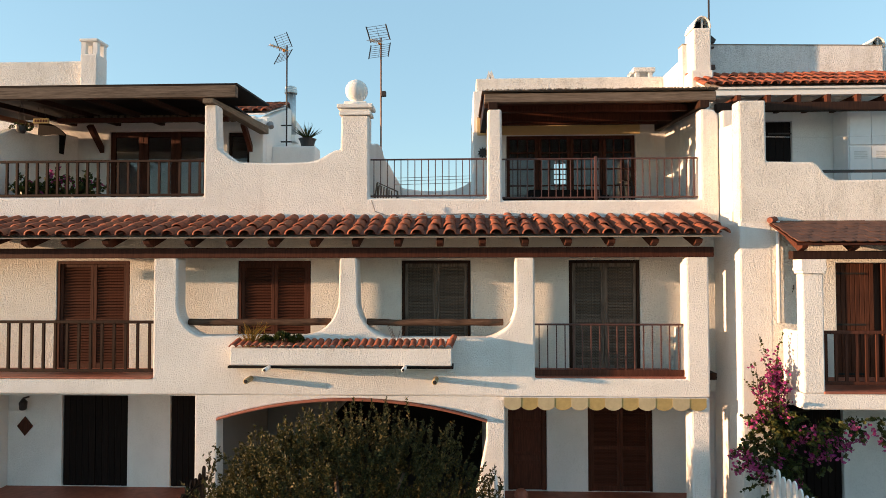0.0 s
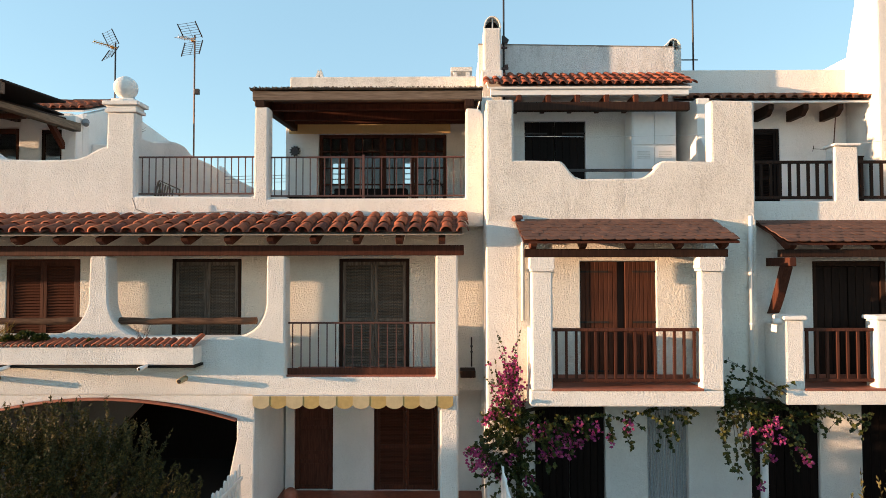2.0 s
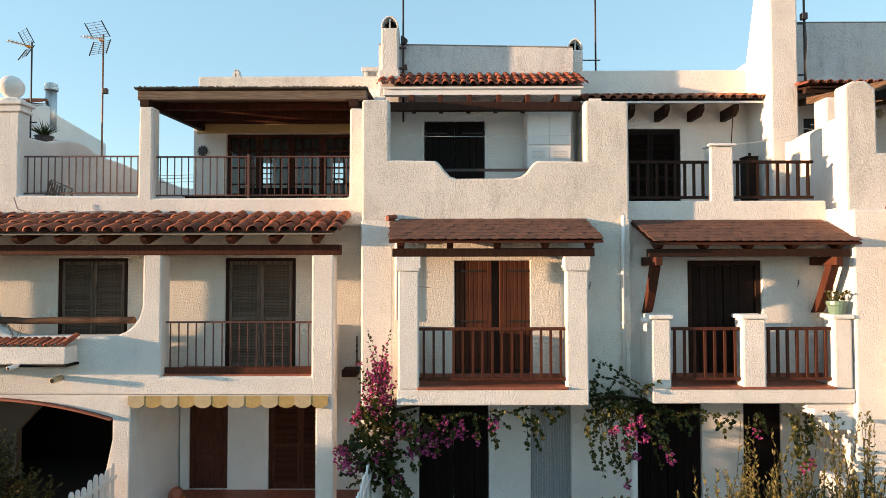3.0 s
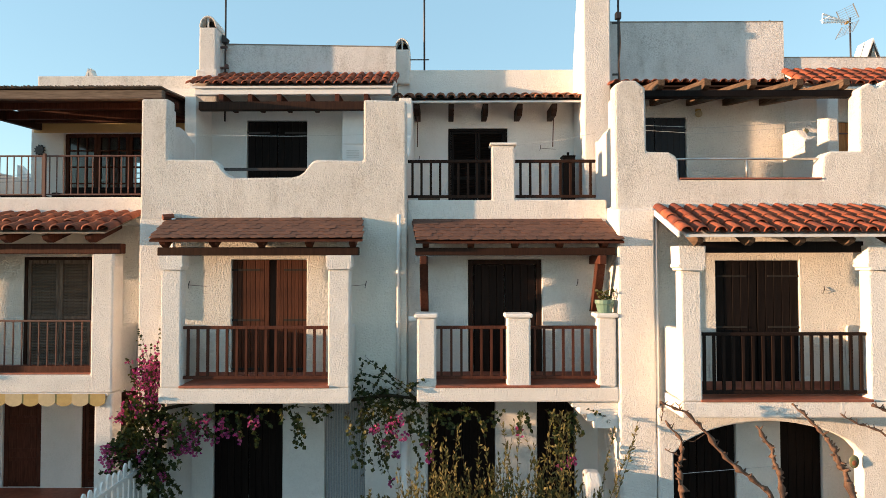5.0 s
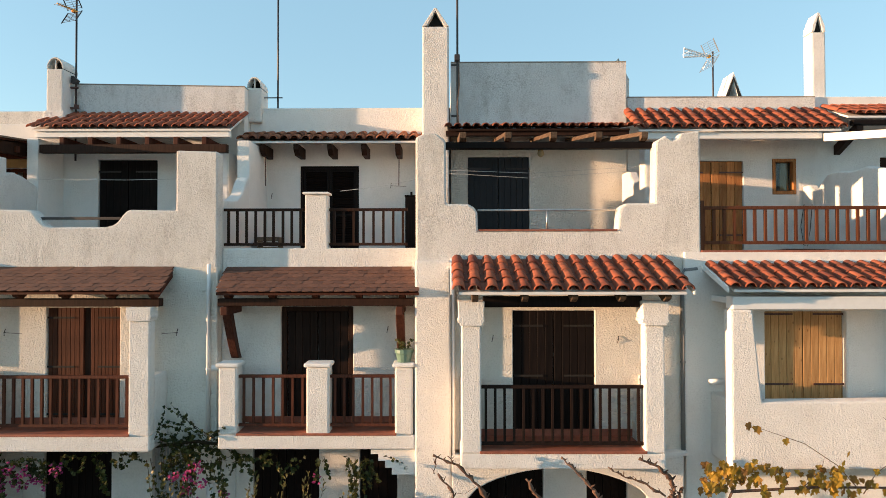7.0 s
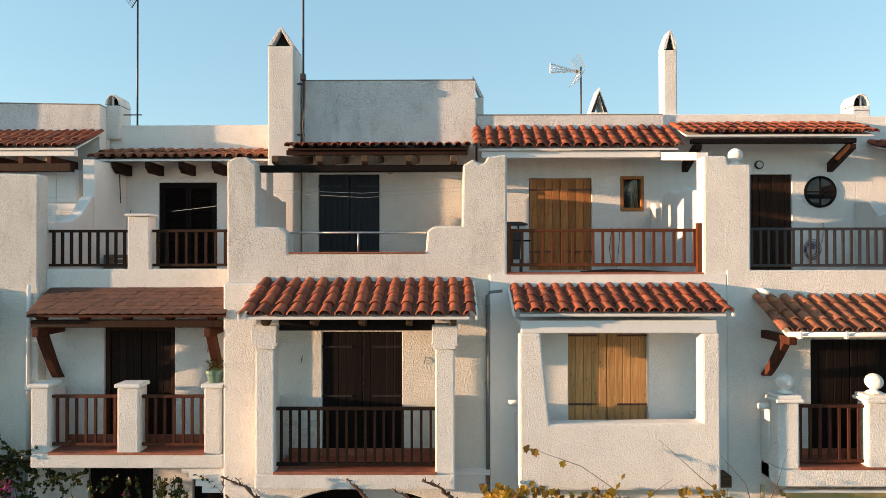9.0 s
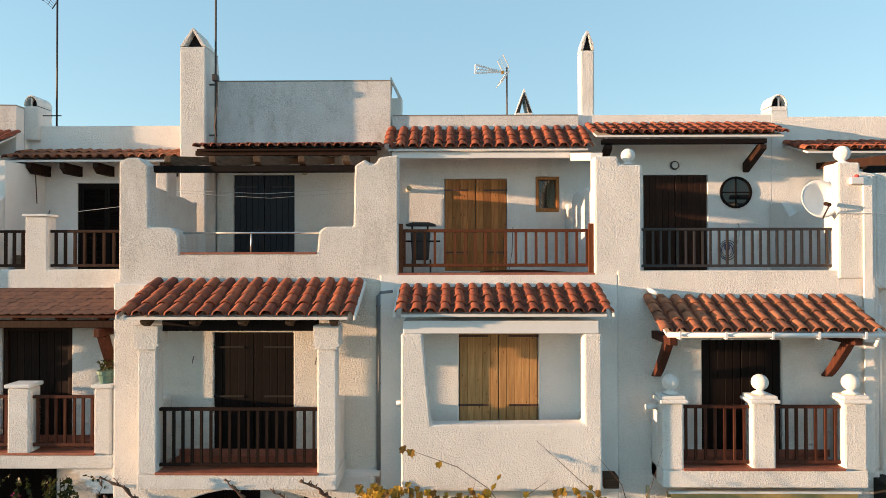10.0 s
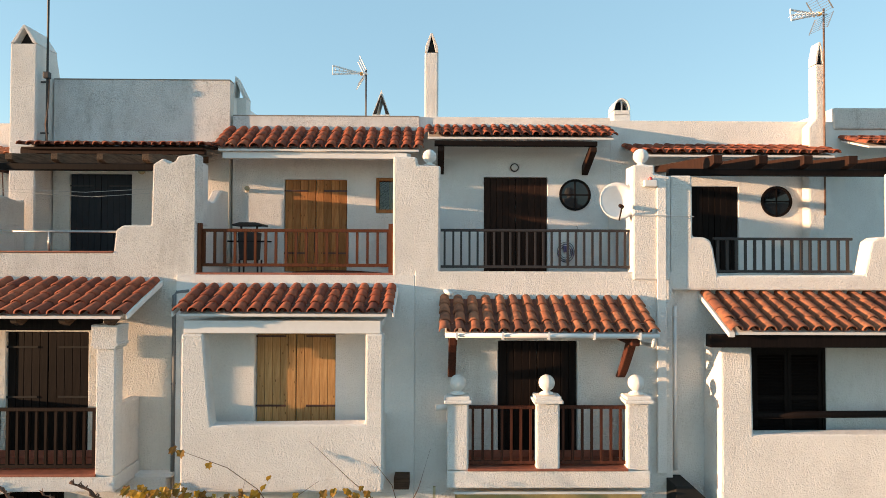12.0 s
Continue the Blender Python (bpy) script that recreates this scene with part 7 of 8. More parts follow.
# metal flue and potted plant on the roof terrace
FL = thing("metal_flue", (-4.25, 15.05, 7.4), "shiny steel chimney flue standing on the gable wall", "flue")
part("pipe", Build().turned(-4.25, 15.05, [(0.125, 7.55), (0.125, 8.60)], 18), STEEL, FL, smooth=True)
part("cap", Build().turned(-4.25, 15.05, [(0.135, 8.601), (0.157, 8.62), (0.157, 8.69), (0.14, 8.71), (0.14, 8.77), (0.045, 8.81)], 18), STEEL, FL)
part("foot", Build().box(-4.415, -4.09, 14.88, 15.22, 7.40, 7.56), STUCCO_SMOOTH, FL)
PT = thing("potted_plant", (-3.46, 13.62, 6.985), "spiky green plant in a dark pot on the terrace wall", "potted plant")
part("pot", Build().turned(-3.46, 13.62, [(0.13, 6.987), (0.17, 7.13), (0.20, 7.18), (0.175, 7.18)], 16), POT_DARK, PT)
b = Build()
for k in range(70):
    a = rnd.uniform(0, 6.28)
    t_ = rnd.uniform(0.15, 1.1)
    w = Vector((math.cos(a) * t_, math.sin(a) * t_, 0.75)).normalized()
    p = Vector((-3.46, 13.62, 7.16))
    b.tube([p, p + w * 0.18, p + w * rnd.uniform(0.28, 0.44) + Vector((0, 0, -0.03 * t_))], [0.010, 0.008, 0.001], 4, False)
part("spiky_leaves", b, LEAF_GREEN, PT)

# ---- small things on the walls ----
DS = thing("satellite_dish", (21.79, 9.2, 6.32), "white satellite dish on the terrace wall", "dish")
b = Build()
n = 24
rings = [(0.275 * k / 5, 0.10 * (k / 5) ** 2) for k in range(6)]
cen = Vector((21.77, 9.24, 6.32))
ax = Vector((-0.06, -0.96, 0.22)).normalized()
sx = ax.cross(Vector((0, 0, 1))).normalized()
sz = sx.cross(ax)
v = []
for back in (0.0, 0.012):
    for r, d in rings:
        for k in range(n):
            a = 2 * math.pi * k / n
            v.append(cen + sx * max(r, 0.004) * math.cos(a) + sz * max(r, 0.004) * 1.08 * math.sin(a) + ax * (d - back))
f = []
for s in (0, 6 * n):
    f += [(s + i * n + k, s + i * n + (k + 1) % n, s + (i + 1) * n + (k + 1) % n, s + (i + 1) * n + k) for i in range(5) for k in range(n)]
f += [(5 * n + k, 5 * n + (k + 1) % n, 11 * n + (k + 1) % n, 11 * n + k) for k in range(n)]
part("reflector", b.add(v, f), WHITE_PAINT, DS, smooth=True)
tip = cen + ax * 0.30 - sz * 0.16 + sx * 0.0
part("feed_arm", Build().tube([cen - sz * 0.30 + ax * 0.08, tip], 0.012, 6), IRON_BLACK, DS)
part("receiver", Build().tube([tip, tip - ax * 0.10 + sz * 0.05], 0.03, 10), WOOD_DARK, DS)
part("mount", Build().tube([cen - ax * 0.02, cen - ax * 0.12, (21.96, 9.34, 6.22)], 0.02, 8), IRON, DS)

AL = thing("alarm_box", (22.20, 9.0, 6.62), "white alarm siren box with a red light on the pillar", "alarm")
part("housing", Build().box(22.10, 22.29, 8.96, 9.029, 6.54, 6.64), WHITE_PAINT, AL, "", 0.012)
part("beacon", Build().turned(22.20, 8.995, [(0.03, 6.641), (0.03, 6.67), (0.015, 6.685)], 12), RED_PLASTIC, AL)


def wall_lamp(x, y, z, kind_):
    if kind_ == "globe":
        ob = thing("wall_lamp", (x, y, z), "small round frosted wall lamp with brass base", "lamp")
        part("base", Build().turned(x, y - 0.03, [(0.05, z + 0.05), (0.05, z + 0.09)], 14), BRASS, ob)
        part("shade", Build().ball(x, y - 0.06, z, 0.065, 14, 8), CREAM_CLOTH, ob, smooth=True)
    elif kind_ == "bulkhead":
        ob = thing("wall_lamp", (x, y, z), "round grey bulkhead lamp above the terrace door", "lamp")
        ring = [(x + 0.085 * math.cos(k * math.pi / 10), z + 0.085 * math.sin(k * math.pi / 10)) for k in range(20)]
        part("ring", Build().prism(ring, "y", y - 0.04, y - 0.002), IRON_BLACK, ob, "", 0.008)
        part("lens", Build().prism([(x + (p - x) * 0.72, z + (q - z) * 0.72) for p, q in ring], "y", y - 0.055, y - 0.041), PLASTIC_GREY, ob, "", 0.006)
    else:
        ob = thing("wall_lamp", (x, y, z), "small white spot lamp on the wall", "lamp")
        part("base", Build().box(x - 0.04, x + 0.04, y - 0.03, y - 0.002, z - 0.04, z + 0.04), WHITE_PAINT, ob, "", 0.006)
        part("shade", Build().tube([(x, y - 0.03, z), (x + 0.02, y - 0.13, z + 0.03)], [0.03, 0.05], 12), CREAM_CLOTH, ob)


wall_lamp(13.45, 11.60, 7.10, "globe")
wall_lamp(20.52, 11.70, 7.22, "bulkhead")
wall_lamp(15.42, 11.66, 6.75, "spot")
for x, y, z in ((15.51, 8.85, 3.36), (19.10, 8.80, 3.33), (8.28, 9.10, 3.52)):
    ob = thing("pipe_spout", (x, y, z), "short white overflow pipe on the balcony side", "pipe")
    part("pipe", Build().tube([(x + 0.12, y, z), (x - 0.08, y - 0.02, z - 0.01)], 0.045, 12), WHITE_PAINT, ob, smooth=True)

HR = thing("hose_reel", (21.5, 11.66, 5.62), "coiled dark hose on a wall reel", "hose")
part("reel", Build().box(21.46, 21.54, 11.62, 11.69, 5.60, 5.72), BLUE_HOSE, HR, "", 0.01)
for k in range(5):
    r = 0.10 + 0.016 * k
    part("hose_loop", Build().tube([(21.5 + r * math.cos(a * math.pi / 10), 11.655 - 0.008 * k, 5.60 - 0.03 * (k % 2) + r * 1.15 * math.sin(a * math.pi / 10)) for a in range(21)], 0.006, 6, False), BLUE_HOSE if k % 2 else IRON_BLACK, HR)
part("tap_pipe", Build().tube([(21.70, 11.66, 5.72), (21.74, 11.66, 5.95), (21.73, 11.66, 6.08), (21.70, 11.64, 6.10)], 0.012, 6), STEEL, HR)

PC = thing("potted_plant", (11.04, 9.13, 3.597), "small succulent in a teal pot on the balcony post", "potted plant")
b = Build().turned(11.04, 9.13, [(0.10, 3.598), (0.125, 3.715), (0.14, 3.735), (0.14, 3.785), (0.12, 3.785)], 16)
part("pot", b, TEAL, PC)
lv = Build()
for k in range(14):
    a = rnd.uniform(0, 6.28)
    sprig(lv, None, Vector((11.04 + 0.06 * math.cos(a), 9.13 + 0.06 * math.sin(a), 3.775)), Vector((math.cos(a) * 0.5, math.sin(a) * 0.5, 1)), 0.16, 7, 0.04, 0.5)
part("foliage", lv, LEAF_GREEN, PC)

# drainpipes and cables
PIPES = [("grey plastic drainpipe on the wall", GREY_PIPE, 0.03, [(15.36, 9.08, 4.97), (15.18, 9.08, 4.95), (15.14, 9.08, 4.90), (15.14, 9.08, 2.3)]),
         ("white drainpipe on the wall", WHITE_PAINT, 0.03, [(8.04, 9.375, 5.05), (8.03, 9.375, 4.6), (8.03, 9.375, 2.3)]),
         ("white drainpipe beside the balcony", WHITE_PAINT, 0.024, [(11.765, 9.05, 5.02), (11.765, 9.05, 2.0), (11.765, 9.05, 0.1)]),
         ("thin white drainpipe in the recess", WHITE_PAINT, 0.028, [(22.62, 9.15, 4.75), (22.62, 9.15, 2.3)]),
         ("white drainpipe beside the balcony", WHITE_PAINT, 0.03, [(4.66, 9.375, 5.0), (4.66, 9.375, 3.5)]),
         ("thin dark drainpipe on the wall", IRON_BLACK, 0.012, [(3.93, 10.32, 3.15), (3.93, 10.32, 2.67)])]
for label, mat, r, pts in PIPES:
    ob = thing("drainpipe", pts[-1], label, "pipe")
    part("pipe", Build().tube(pts, r, 10), mat, ob, smooth=True)
    for z in (pts[-2][2] - 0.15, pts[-2][2] * 0.5 + pts[-1][2] * 0.5):
        part("pipe_clip", Build().tube([(pts[-1][0], pts[-1][1], z - 0.012), (pts[-1][0], pts[-1][1], z + 0.012)], r + 0.008, 10), mat, ob)
lone("drain_box", Build().box(3.74, 3.98, 9.95, 10.3, 2.55, 2.66), WOOD_DARK, (3.86, 10.1, 2.6), "small brown wooden box in the wall recess", "box", bevel=0.01)


def line(pts, r, mat, label, cat="cable"):
    ob = thing("cable" if cat == "cable" else "clothes_line", pts[0], label, cat)
    part("strand", Build().tube(pts, r, 5), mat, ob)


line([(-1.46, 9.90, 5.40), (-1.40, 9.90, 5.22), (-1.15, 9.88, 5.13), (-0.4, 9.80, 5.15), (0.1, 9.8, 5.17), (0.5, 9.82, 5.14), (1.2, 9.85, 5.12)], 0.010, GREY_PIPE, "grey cable lying along the tiled eave")
line([(4.40, 10.6, 6.52), (6.1, 10.62, 6.50), (7.9, 10.6, 6.53)], 0.004, PLASTIC_GREY, "white washing line across the terrace", "washing line")
line([(11.42, 10.3, 6.62), (13.1, 10.32, 6.56), (14.9, 10.3, 6.66)], 0.004, PLASTIC_GREY, "white washing line across the terrace", "washing line")
line([(11.42, 10.5, 6.60), (13.1, 10.5, 6.50), (14.9, 10.5, 6.62)], 0.004, PLASTIC_GREY, "white washing line across the terrace", "washing line")
line([(9.9, 10.2, 6.25), (10.6, 10.2, 6.33), (11.2, 10.2, 6.45)], 0.004, PLASTIC_GREY, "white washing line across the terrace", "washing line")
line([(21.9, 9.01, 6.12), (22.3, 8.985, 6.11), (22.86, 9.03, 6.10)], 0.006, PLASTIC_GREY, "grey cable across the pillars")
for dy, z in ((14.2, 6.35), (14.2, 6.42), (14.3, 6.28)):
    line([(-3.4, dy, z), (-1.5, dy, z - 0.04), (0.2, dy, z)], 0.006, GREY_PIPE, "thin wire above the open terrace")

# hooks beside shutters, some with a thin stay
for x, y, z, stay in ((4.885, 9.40, 4.0, 0.26), (7.54, 9.40, 4.0, -0.24), (10.75, 9.58, 4.02, 0), (14.2, 9.1, 3.92, 0), (12.35, 9.1, 3.94, 0), (17.9, 9.1, 3.22, 0), (8.23, 12.03, 6.36, 0), (10.58, 12.03, 6.56, 0.30)):
    ob = thing("shutter_hook", (x, y, z), "dark iron shutter hook on the wall", "hook", "hooks on the walls")
    part("hook", Build().tube([(x - 0.012, y + 0.012, z - 0.05), (x, y - 0.008, z), (x + 0.008, y + 0.012, z + 0.055)], 0.007, 6).tube([(x, y - 0.004, z), (x, y + 0.022, z)], 0.006, 6), IRON_BLACK, ob)
    if stay:
        part("stay", Build().tube([(x, y - 0.004, z), (x + stay, y + 0.012, z - 0.02)], 0.0035, 5), IRON, ob)

# ---- terrace furniture ----


def chair(x, y, z, turn, mat, label):
    ob = thing("chair", (x, y, z), label, "chair", "terrace chairs")
    m = Matrix.Translation((x, y, z)) @ Matrix.Rotation(turn, 4, "Z")

    def put(name, b):
        b.v = [tuple(m @ Vector(p)) for p in b.v]
        part(name, b, mat, ob)
    put("seat", Build().box(-0.21, 0.21, -0.2, 0.2, 0.42, 0.45))
    for sx_ in (-0.19, 0.16):
        for sy in (-0.19, 0.16):
            put("leg", Build().box(sx_, sx_ + 0.03, sy, sy + 0.03, 0.0, 0.42))
    back = [(-0.2, 0.19, 0.45), (-0.2, 0.22, 0.75), (-0.12, 0.23, 0.86), (0, 0.235, 0.89), (0.12, 0.23, 0.86), (0.2, 0.22, 0.75), (0.2, 0.19, 0.45)]
    put("backrest", Build().tube(back, 0.016, 6).tube([(-0.07, 0.2, 0.45), (-0.07, 0.23, 0.87)], 0.01, 5).tube([(0.07, 0.2, 0.45), (0.07, 0.23, 0.87)], 0.01, 5))


def table(x, y, z, w, d, h, mat, label):
    ob = thing("table", (x, y, z), label, "table")
    part("tabletop", Build().box(x - w / 2, x + w / 2, y - d / 2, y + d / 2, z + h - 0.035, z + h), mat, ob, "", 0.006)
    for sx_ in (-1, 1):
        for sy in (-1, 1):
            a, c = x + sx_ * (w / 2 - 0.06), y + sy * (d / 2 - 0.06)
            part("leg", Build().box(a - 0.025, a + 0.025, c - 0.025, c + 0.025, z, z + h - 0.035), mat, ob)


SO = thing("outdoor_sofa", (2.0, 12.0, 5.17), "dark wicker sofa on the covered terrace", "sofa")
part("base", Build().box(1.30, 2.75, 11.7, 12.35, 5.20, 5.48), WOOD_BLACK, SO, "", 0.02)
part("backrest", Build().box(1.30, 2.75, 12.25, 12.42, 5.482, 5.85), WOOD_BLACK, SO, "", 0.03)
for x in (1.30, 2.62):
    part("armrest", Build().box(x, x + 0.13, 11.7, 12.245, 5.482, 5.68), WOOD_BLACK, SO, "", 0.02)
for x in (1.34, 2.66):
    part("foot", Build().box(x, x + 0.05, 11.75, 11.8, 5.171, 5.199), WOOD_BLACK, SO)
table(1.0, 11.5, 5.17, 0.7, 0.6, 0.42, WOOD_BLACK, "low dark table on the covered terrace")
chair(3.4, 12.3, 5.17, 0.6, IRON_BLACK, "dark bentwood chair on the covered terrace")
BQ = thing("barbecue", (15.68, 10.92, 5.15), "dark iron barbecue cart with side shelves on the railed terrace", "barbecue")
part("fire_box", Build().prism([(15.54, 5.42), (15.83, 5.42), (15.86, 5.92), (15.51, 5.92)], "y", 10.78, 11.06), IRON_BLACK, BQ, "", 0.015)
part("grill_top", Build().prism([(15.43, 6.03), (15.96, 6.03), (15.96, 6.055), (15.84, 6.09), (15.55, 6.09), (15.43, 6.055)], "y", 10.72, 11.12), IRON_BLACK, BQ, "", 0.008)
part("side_shelf", Build().box(15.33, 16.04, 10.78, 11.06, 5.745, 5.77), WOOD_BLACK, BQ, "", 0.005)
for x in (15.50, 15.82):
    for y in (10.78, 11.02):
        part("leg", Build().box(x + 0.03, x + 0.055, y + 0.01, y + 0.035, 5.151, 5.43), IRON_BLACK, BQ)
for x in (15.52, 15.80):
    part("grill_support", Build().box(x, x + 0.03, 10.90, 10.93, 5.915, 6.032), IRON_BLACK, BQ)
CB = thing("storage_box", (10.98, 11.48, 5.15), "tall dark brown storage box on the terrace", "box")
part("body", Build().box(10.90, 11.12, 11.42, 11.66, 5.151, 6.28), WOOD_BLACK, CB, "", 0.01)
part("lid", Build().box(10.89, 11.13, 11.41, 11.67, 6.281, 6.31), WOOD_BLACK, CB, "", 0.008)
part("knob", Build().box(10.99, 11.03, 11.5, 11.54, 6.311, 6.38), WOOD_BLACK, CB)
DC = thing("deck_chair", (-1.36, 10.85, 5.17), "folded weathered slatted deck chair on the open terrace", "chair")
for k in range(7):
    a = -1.56 + 0.055 * k
    part("slat", Build().tube([(a, 10.72, 5.20 + 0.01 * k), (a + 0.05 - 0.012 * k, 10.86, 5.80 - 0.022 * k)], 0.013, 5), WOOD_GREY, DC)
part("frame", Build().tube([(-1.60, 10.70, 5.18), (-1.50, 10.88, 5.82), (-1.15, 10.90, 5.66), (-1.10, 10.70, 5.18)], 0.016, 6), WOOD_GREY, DC)
part("rear_leg", Build().tube([(-1.50, 10.87, 5.75), (-1.52, 11.1, 5.18)], 0.014, 6).tube([(-1.16, 10.89, 5.60), (-1.14, 11.1, 5.18)], 0.014, 6), WOOD_GREY, DC)

for px_, reds in ((-7.55, 0), (-7.15, 1), (-6.65, 1)):
    TP = thing("potted_plant", (px_, 10.55, 5.17), "leafy potted plant with red flowers on the terrace" if reds else "leafy green potted plant on the terrace", "potted plant")
    lv, fl = Build(), Build()
    for k in range(26):
        p = Vector((px_ + rnd.gauss(0, 0.08), 10.55 + rnd.gauss(0, 0.06), 5.45 + rnd.uniform(0, 0.12)))
        pts = sprig(lv, None, p, Vector((rnd.gauss(0, 0.6), rnd.gauss(0, 0.4), 1)), rnd.uniform(0.15, 0.5), 18, 0.07, 0.5)
        if reds and k % 3 == 0:
            flowers(pts[-1], 6, 0.05)
    part("foliage", lv, LEAF_GREEN, TP)
    if reds:
        part("flower", fl, BRACT, TP)
    part("pot", Build().turned(px_, 10.55, [(0.10, 5.171), (0.14, 5.42), (0.15, 5.45), (0.13, 5.45)], 14), TERRACOTTA, TP)
HP = thing("hanging_pot", (-7.90, 10.8, 6.75), "small hanging pot with trailing leaves under the terrace roof", "potted plant")
part("pot", Build().turned(-7.90, 10.8, [(0.05, 6.74), (0.09, 6.80), (0.10, 6.86), (0.085, 6.86)], 14), POT_DARK, HP)
part("cord", Build().tube([(-7.98, 10.8, 6.86), (-7.90, 10.8, 7.36)], 0.004, 4).tube([(-7.82, 10.8, 6.86), (-7.90, 10.8, 7.36)], 0.004, 4), IRON_BLACK, HP)
lv = Build()
for k in range(14):
    sprig(lv, None, Vector((-7.90 + rnd.gauss(0, 0.05), 10.8 + rnd.gauss(0, 0.05), 6.87)), Vector((rnd.gauss(0, 0.8), rnd.gauss(0, 0.6), 0.4)), rnd.uniform(0.1, 0.2), 10, 0.045, 0.5, 0.5)
part("foliage", lv, LEAF_GREEN, HP)
SG = thing("name_plaque", (-7.55, 10.8, 6.96), "small yellow house plaque hanging on the terrace", "sign")
part("board", Build().box(-7.69, -7.40, 10.80, 10.82, 6.91, 7.0), YELLOW_CLOTH, SG, "", 0.006)
for k in range(5):
    part("letter_bar", Build().box(-7.66 + 0.05 * k, -7.63 + 0.05 * k, 10.796, 10.799, 6.93, 6.98), WOOD_RED, SG)
part("cord", Build().tube([(-7.65, 10.81, 7.0), (-7.55, 10.81, 7.36), (-7.45, 10.81, 7.0)], 0.004, 4), IRON_BLACK, SG)

RT = thing("rolled_tarp", (17.3, 9.9, 5.2), "rolled brown tarpaulin lying along the terrace railing", "tarpaulin")
part("roll", Build().tube([(16.7, 9.85, 5.20), (17.2, 9.88, 5.215), (17.7, 9.84, 5.21), (18.2, 9.87, 5.20)], [0.045, 0.06, 0.055, 0.03], 10), WOOD_RUST, RT, smooth=True)
line([(17.05, 9.26, 5.93), (17.02, 9.30, 5.6), (17.06, 9.30, 5.32), (17.12, 9.30, 5.30), (17.16, 9.30, 5.55), (17.17, 9.26, 5.93)], 0.006, IRON_BLACK, "black cable looped over the terrace railing")
CR = thing("wooden_crate", (8.45, 11.2, 5.15), "small slatted wooden crate on the terrace", "crate")
for k in range(4):
    part("slat", Build().box(8.25, 8.64, 11.05, 11.07, 5.18 + 0.09 * k, 5.25 + 0.09 * k), WOOD_GREY, CR)
    part("slat", Build().box(8.25, 8.64, 11.35, 11.37, 5.18 + 0.09 * k, 5.25 + 0.09 * k), WOOD_GREY, CR)
for x in (8.25, 8.62):
    part("end_board", Build().box(x, x + 0.02, 11.071, 11.349, 5.16, 5.52), WOOD_GREY, CR)

ob = thing("garden_post", (8.12, 9.25, 0), "thin white post between the porches", "post")
part("post", Build().tube([(8.12, 9.25, 0.0), (8.12, 9.25, 1.75)], 0.055, 12), WHITE_PAINT, ob, smooth=True)

# ---- ground-floor details ----
lone("wall_tile", Build().prism([(-8.20, 1.42), (-8.05, 1.60), (-7.90, 1.42), (-8.05, 1.24)], "y", 11.215, 11.235), WOOD_RED, (-8.05, 11.22, 1.42), "diamond-shaped dark wall tile", "tile", bevel=0.006)
ob = thing("wall_lamp", (-8.0, 11.1, 1.85), "small dark iron porch lantern", "lamp")
part("lantern", Build().turned(-8.0, 11.1, [(0.04, 1.74), (0.06, 1.76), (0.07, 1.88), (0.02, 1.95)], 8), IRON_BLACK, ob)
part("arm", Build().box(-8.015, -7.985, 11.1, 11.24, 1.94, 1.965), IRON_BLACK, ob)
# Small pot: a brown lower bowl and a rounded red top.
NB = thing("doorstep_pot", (0.95, 10.4, 0.33), "small pot with a rounded dark red top by the door", "basket")
part("basket", Build().turned(0.95, 10.4, [(0.10, 0.331), (0.14, 0.45), (0.13, 0.52)], 14), WOOD_OAK, NB)
part("cloth", Build().ball(0.95, 10.4, 0.56, 0.12, 12, 8), TERRACOTTA, NB)


def picket_fence(x, y0, y1, z, n, mat, label, drop=0.2):
    ob = thing("picket_fence", (x, (y0 + y1) / 2, 0), label, "fence", "garden fences")
    for s in (0.45, 0.85):
        b = Build().prism([(y0, z * s), (y1, z * s), (y1, z * s + 0.05), (y0, z * s + 0.05)], "x", x + 0.016, x + 0.04)
        part("rail", b, mat, ob)
    pts = [(-0.045, 0), (0.045, 0), (0.045, z - 0.06), (0.03, z - 0.02), (0, z), (-0.03, z - 0.02), (-0.045, z - 0.06)]
    me = mesh_of("picket", Build().prism(pts, "x", -0.012, 0.012), mat)
    for k in range(n):
        y = y0 + (y1 - y0) * (k + 0.5) / n
        piece("picket", me, ob, (x, y, 0.03 - drop * (1 - k / n) + 0.03 * math.sin(k * 1.7)))


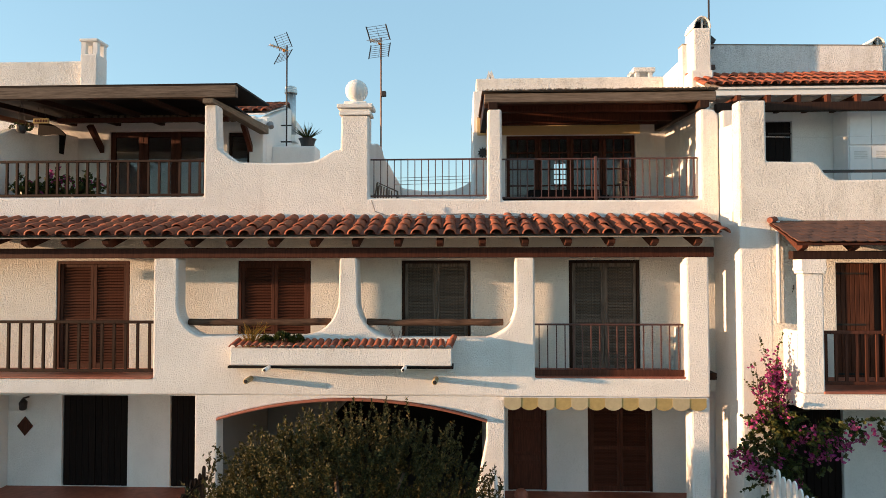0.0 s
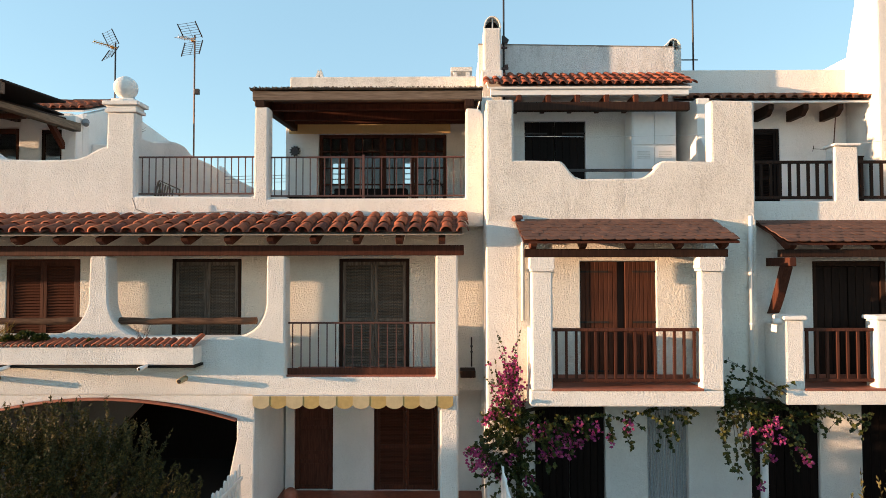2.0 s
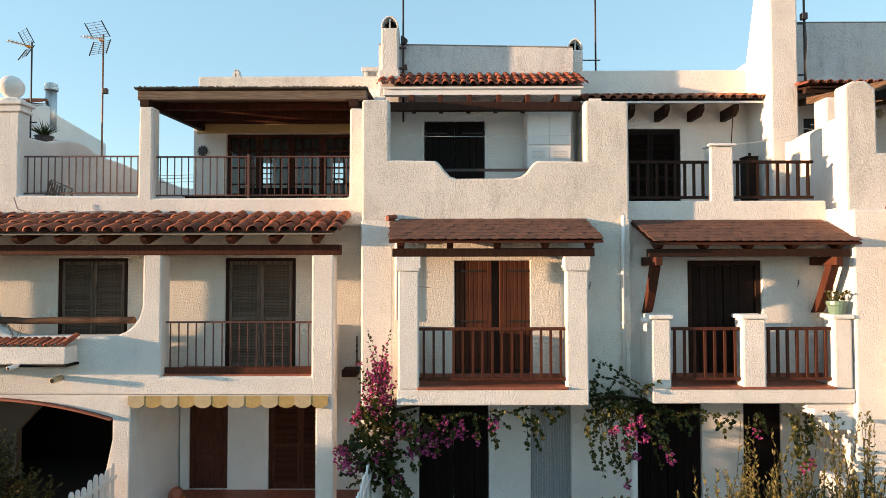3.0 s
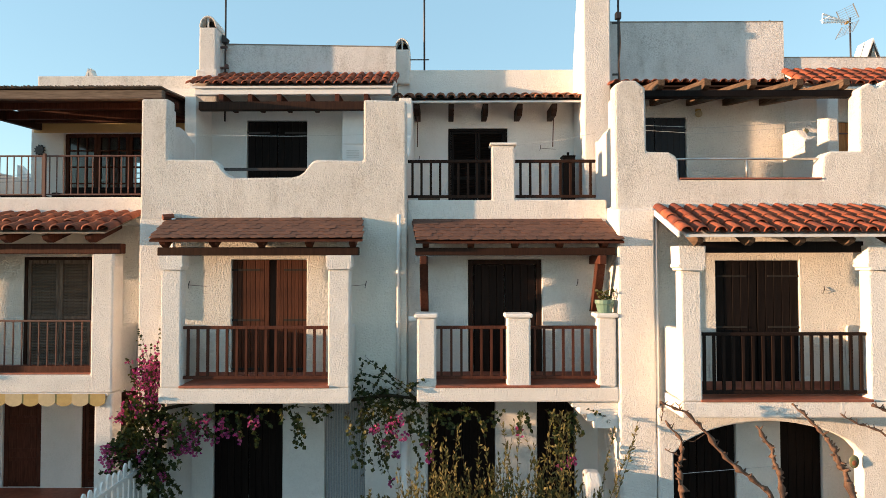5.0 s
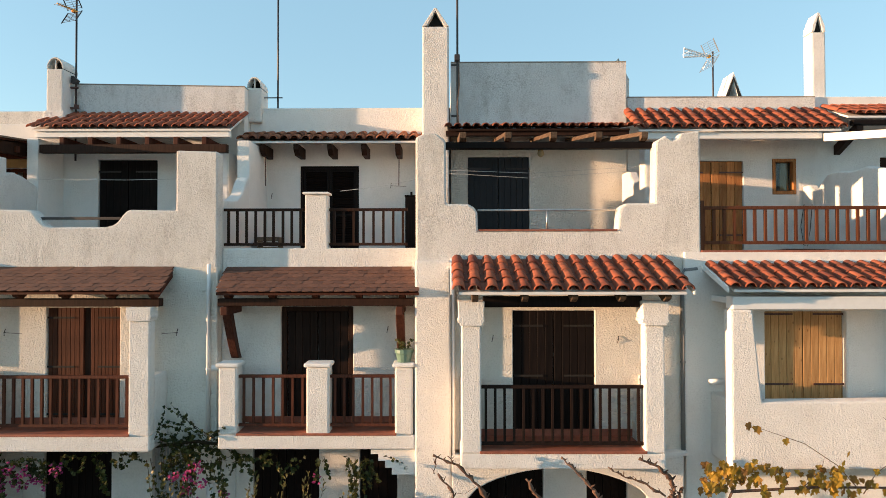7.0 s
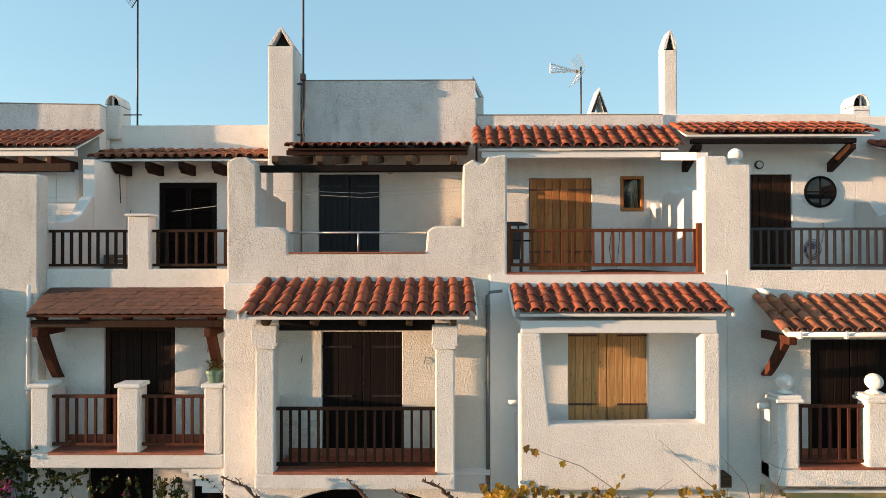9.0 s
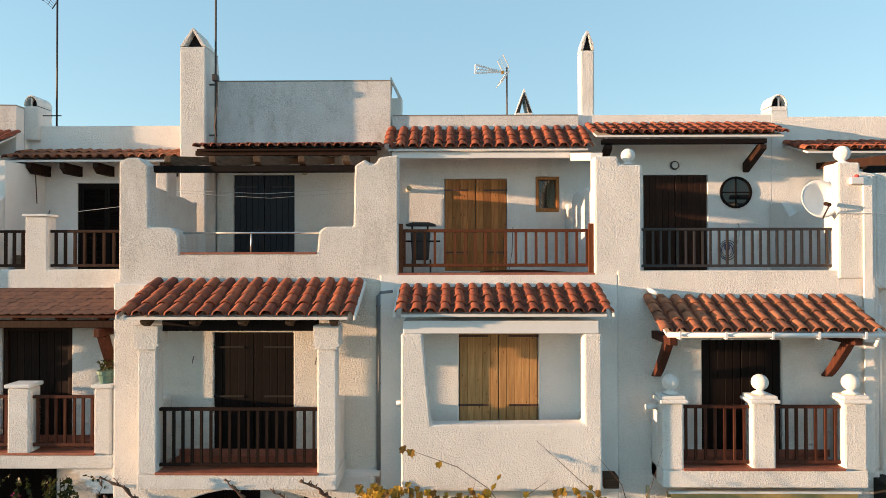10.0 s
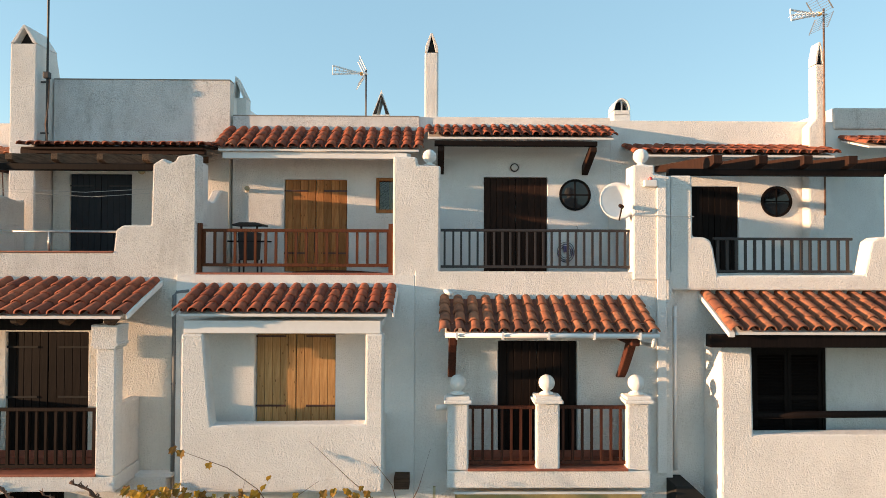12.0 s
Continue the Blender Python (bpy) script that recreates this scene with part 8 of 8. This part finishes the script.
picket_fence(0.46, 6.6, 9.42, 1.36, 20, WHITE_PAINT, "white picket garden fence beside the arch")
picket_fence(4.30, 6.6, 9.25, 1.56, 19, WHITE_PAINT, "white picket garden fence below the bougainvillea")
picket_fence(-3.92, 8.2, 9.45, 1.30, 9, WOOD_BLACK, "dark picket gate beside the arch")
for x, y0, z in ((10.78, 8.7, 1.40),):
    b = Build().prism([(y0, 0.0), (y0, z - 0.12), (y0 + 0.12, z), (9.05, z), (9.05, 0.0)], "x", x - 0.11, x + 0.11)
    lone("garden_wall", b, STUCCO, (x, 8, 0), "low rounded white garden wall", "wall", kind="structure", bevel=0.05)
part("porch_beam", Build().box(18.42, 18.64, 8.80, 9.06, 2.14, 2.31), WOOD_LOG, E, "dark wooden porch beam end", 0.01)
CW = thing("rolled_awning", (20.6, 8.75, 2.15), "rolled yellow awning with a white bar under the balcony", "awning")
part("roll", Build().tube([(19.30, 8.72, 2.10), (21.95, 8.72, 2.10)], 0.045, 12), YELLOW_CLOTH, CW, smooth=True)
part("front_bar", Build().box(19.28, 21.97, 8.60, 8.64, 2.15, 2.18), WHITE_PAINT, CW)
part("cloth", Build().box(19.32, 21.93, 8.62, 8.63, 1.7, 2.148), YELLOW_CLOTH, CW)
part("front_bar", Build().box(18.98, 19.02, 8.62, 8.68, 1.5, 2.24), CREAM_CLOTH, CW)
lone("porch_canopy", Build().prism([(22.45, 2.22), (22.70, 2.22), (22.98, 1.96), (22.94, 1.88), (22.45, 1.9)], "y", 8.70, 9.19), BLACK, (22.6, 8.8, 2.0), "dark porch canopy in the recess", "canopy", bevel=0.01)

# shell-shaped plate on the arch house and a plank door under the enclosed balcony
WP = thing("wall_plate", (14.47, 8.93, 1.52), "oval glazed green and orange plate hung on the wall", "plate")
b = Build().ball(0, 0, 0, 1.0, 16, 10)
b.v = [(14.47 + p[0] * 0.072, 8.93 + p[1] * 0.018, 1.52 + p[2] * 0.092) for p in b.v]
part("dish", b, plain("mottled_green_glaze", (0.16, 0.17, 0.09), 0.3, 0, 0.5, 30), WP)
b = Build().ball(0, 0, 0, 1.0, 12, 8)
b.v = [(14.465 + p[0] * 0.034, 8.915 + p[1] * 0.012, 1.505 + p[2] * 0.04) for p in b.v]
part("centre", b, plain("brown_glaze", (0.24, 0.085, 0.04), 0.3, 0, 0.3, 30), WP)
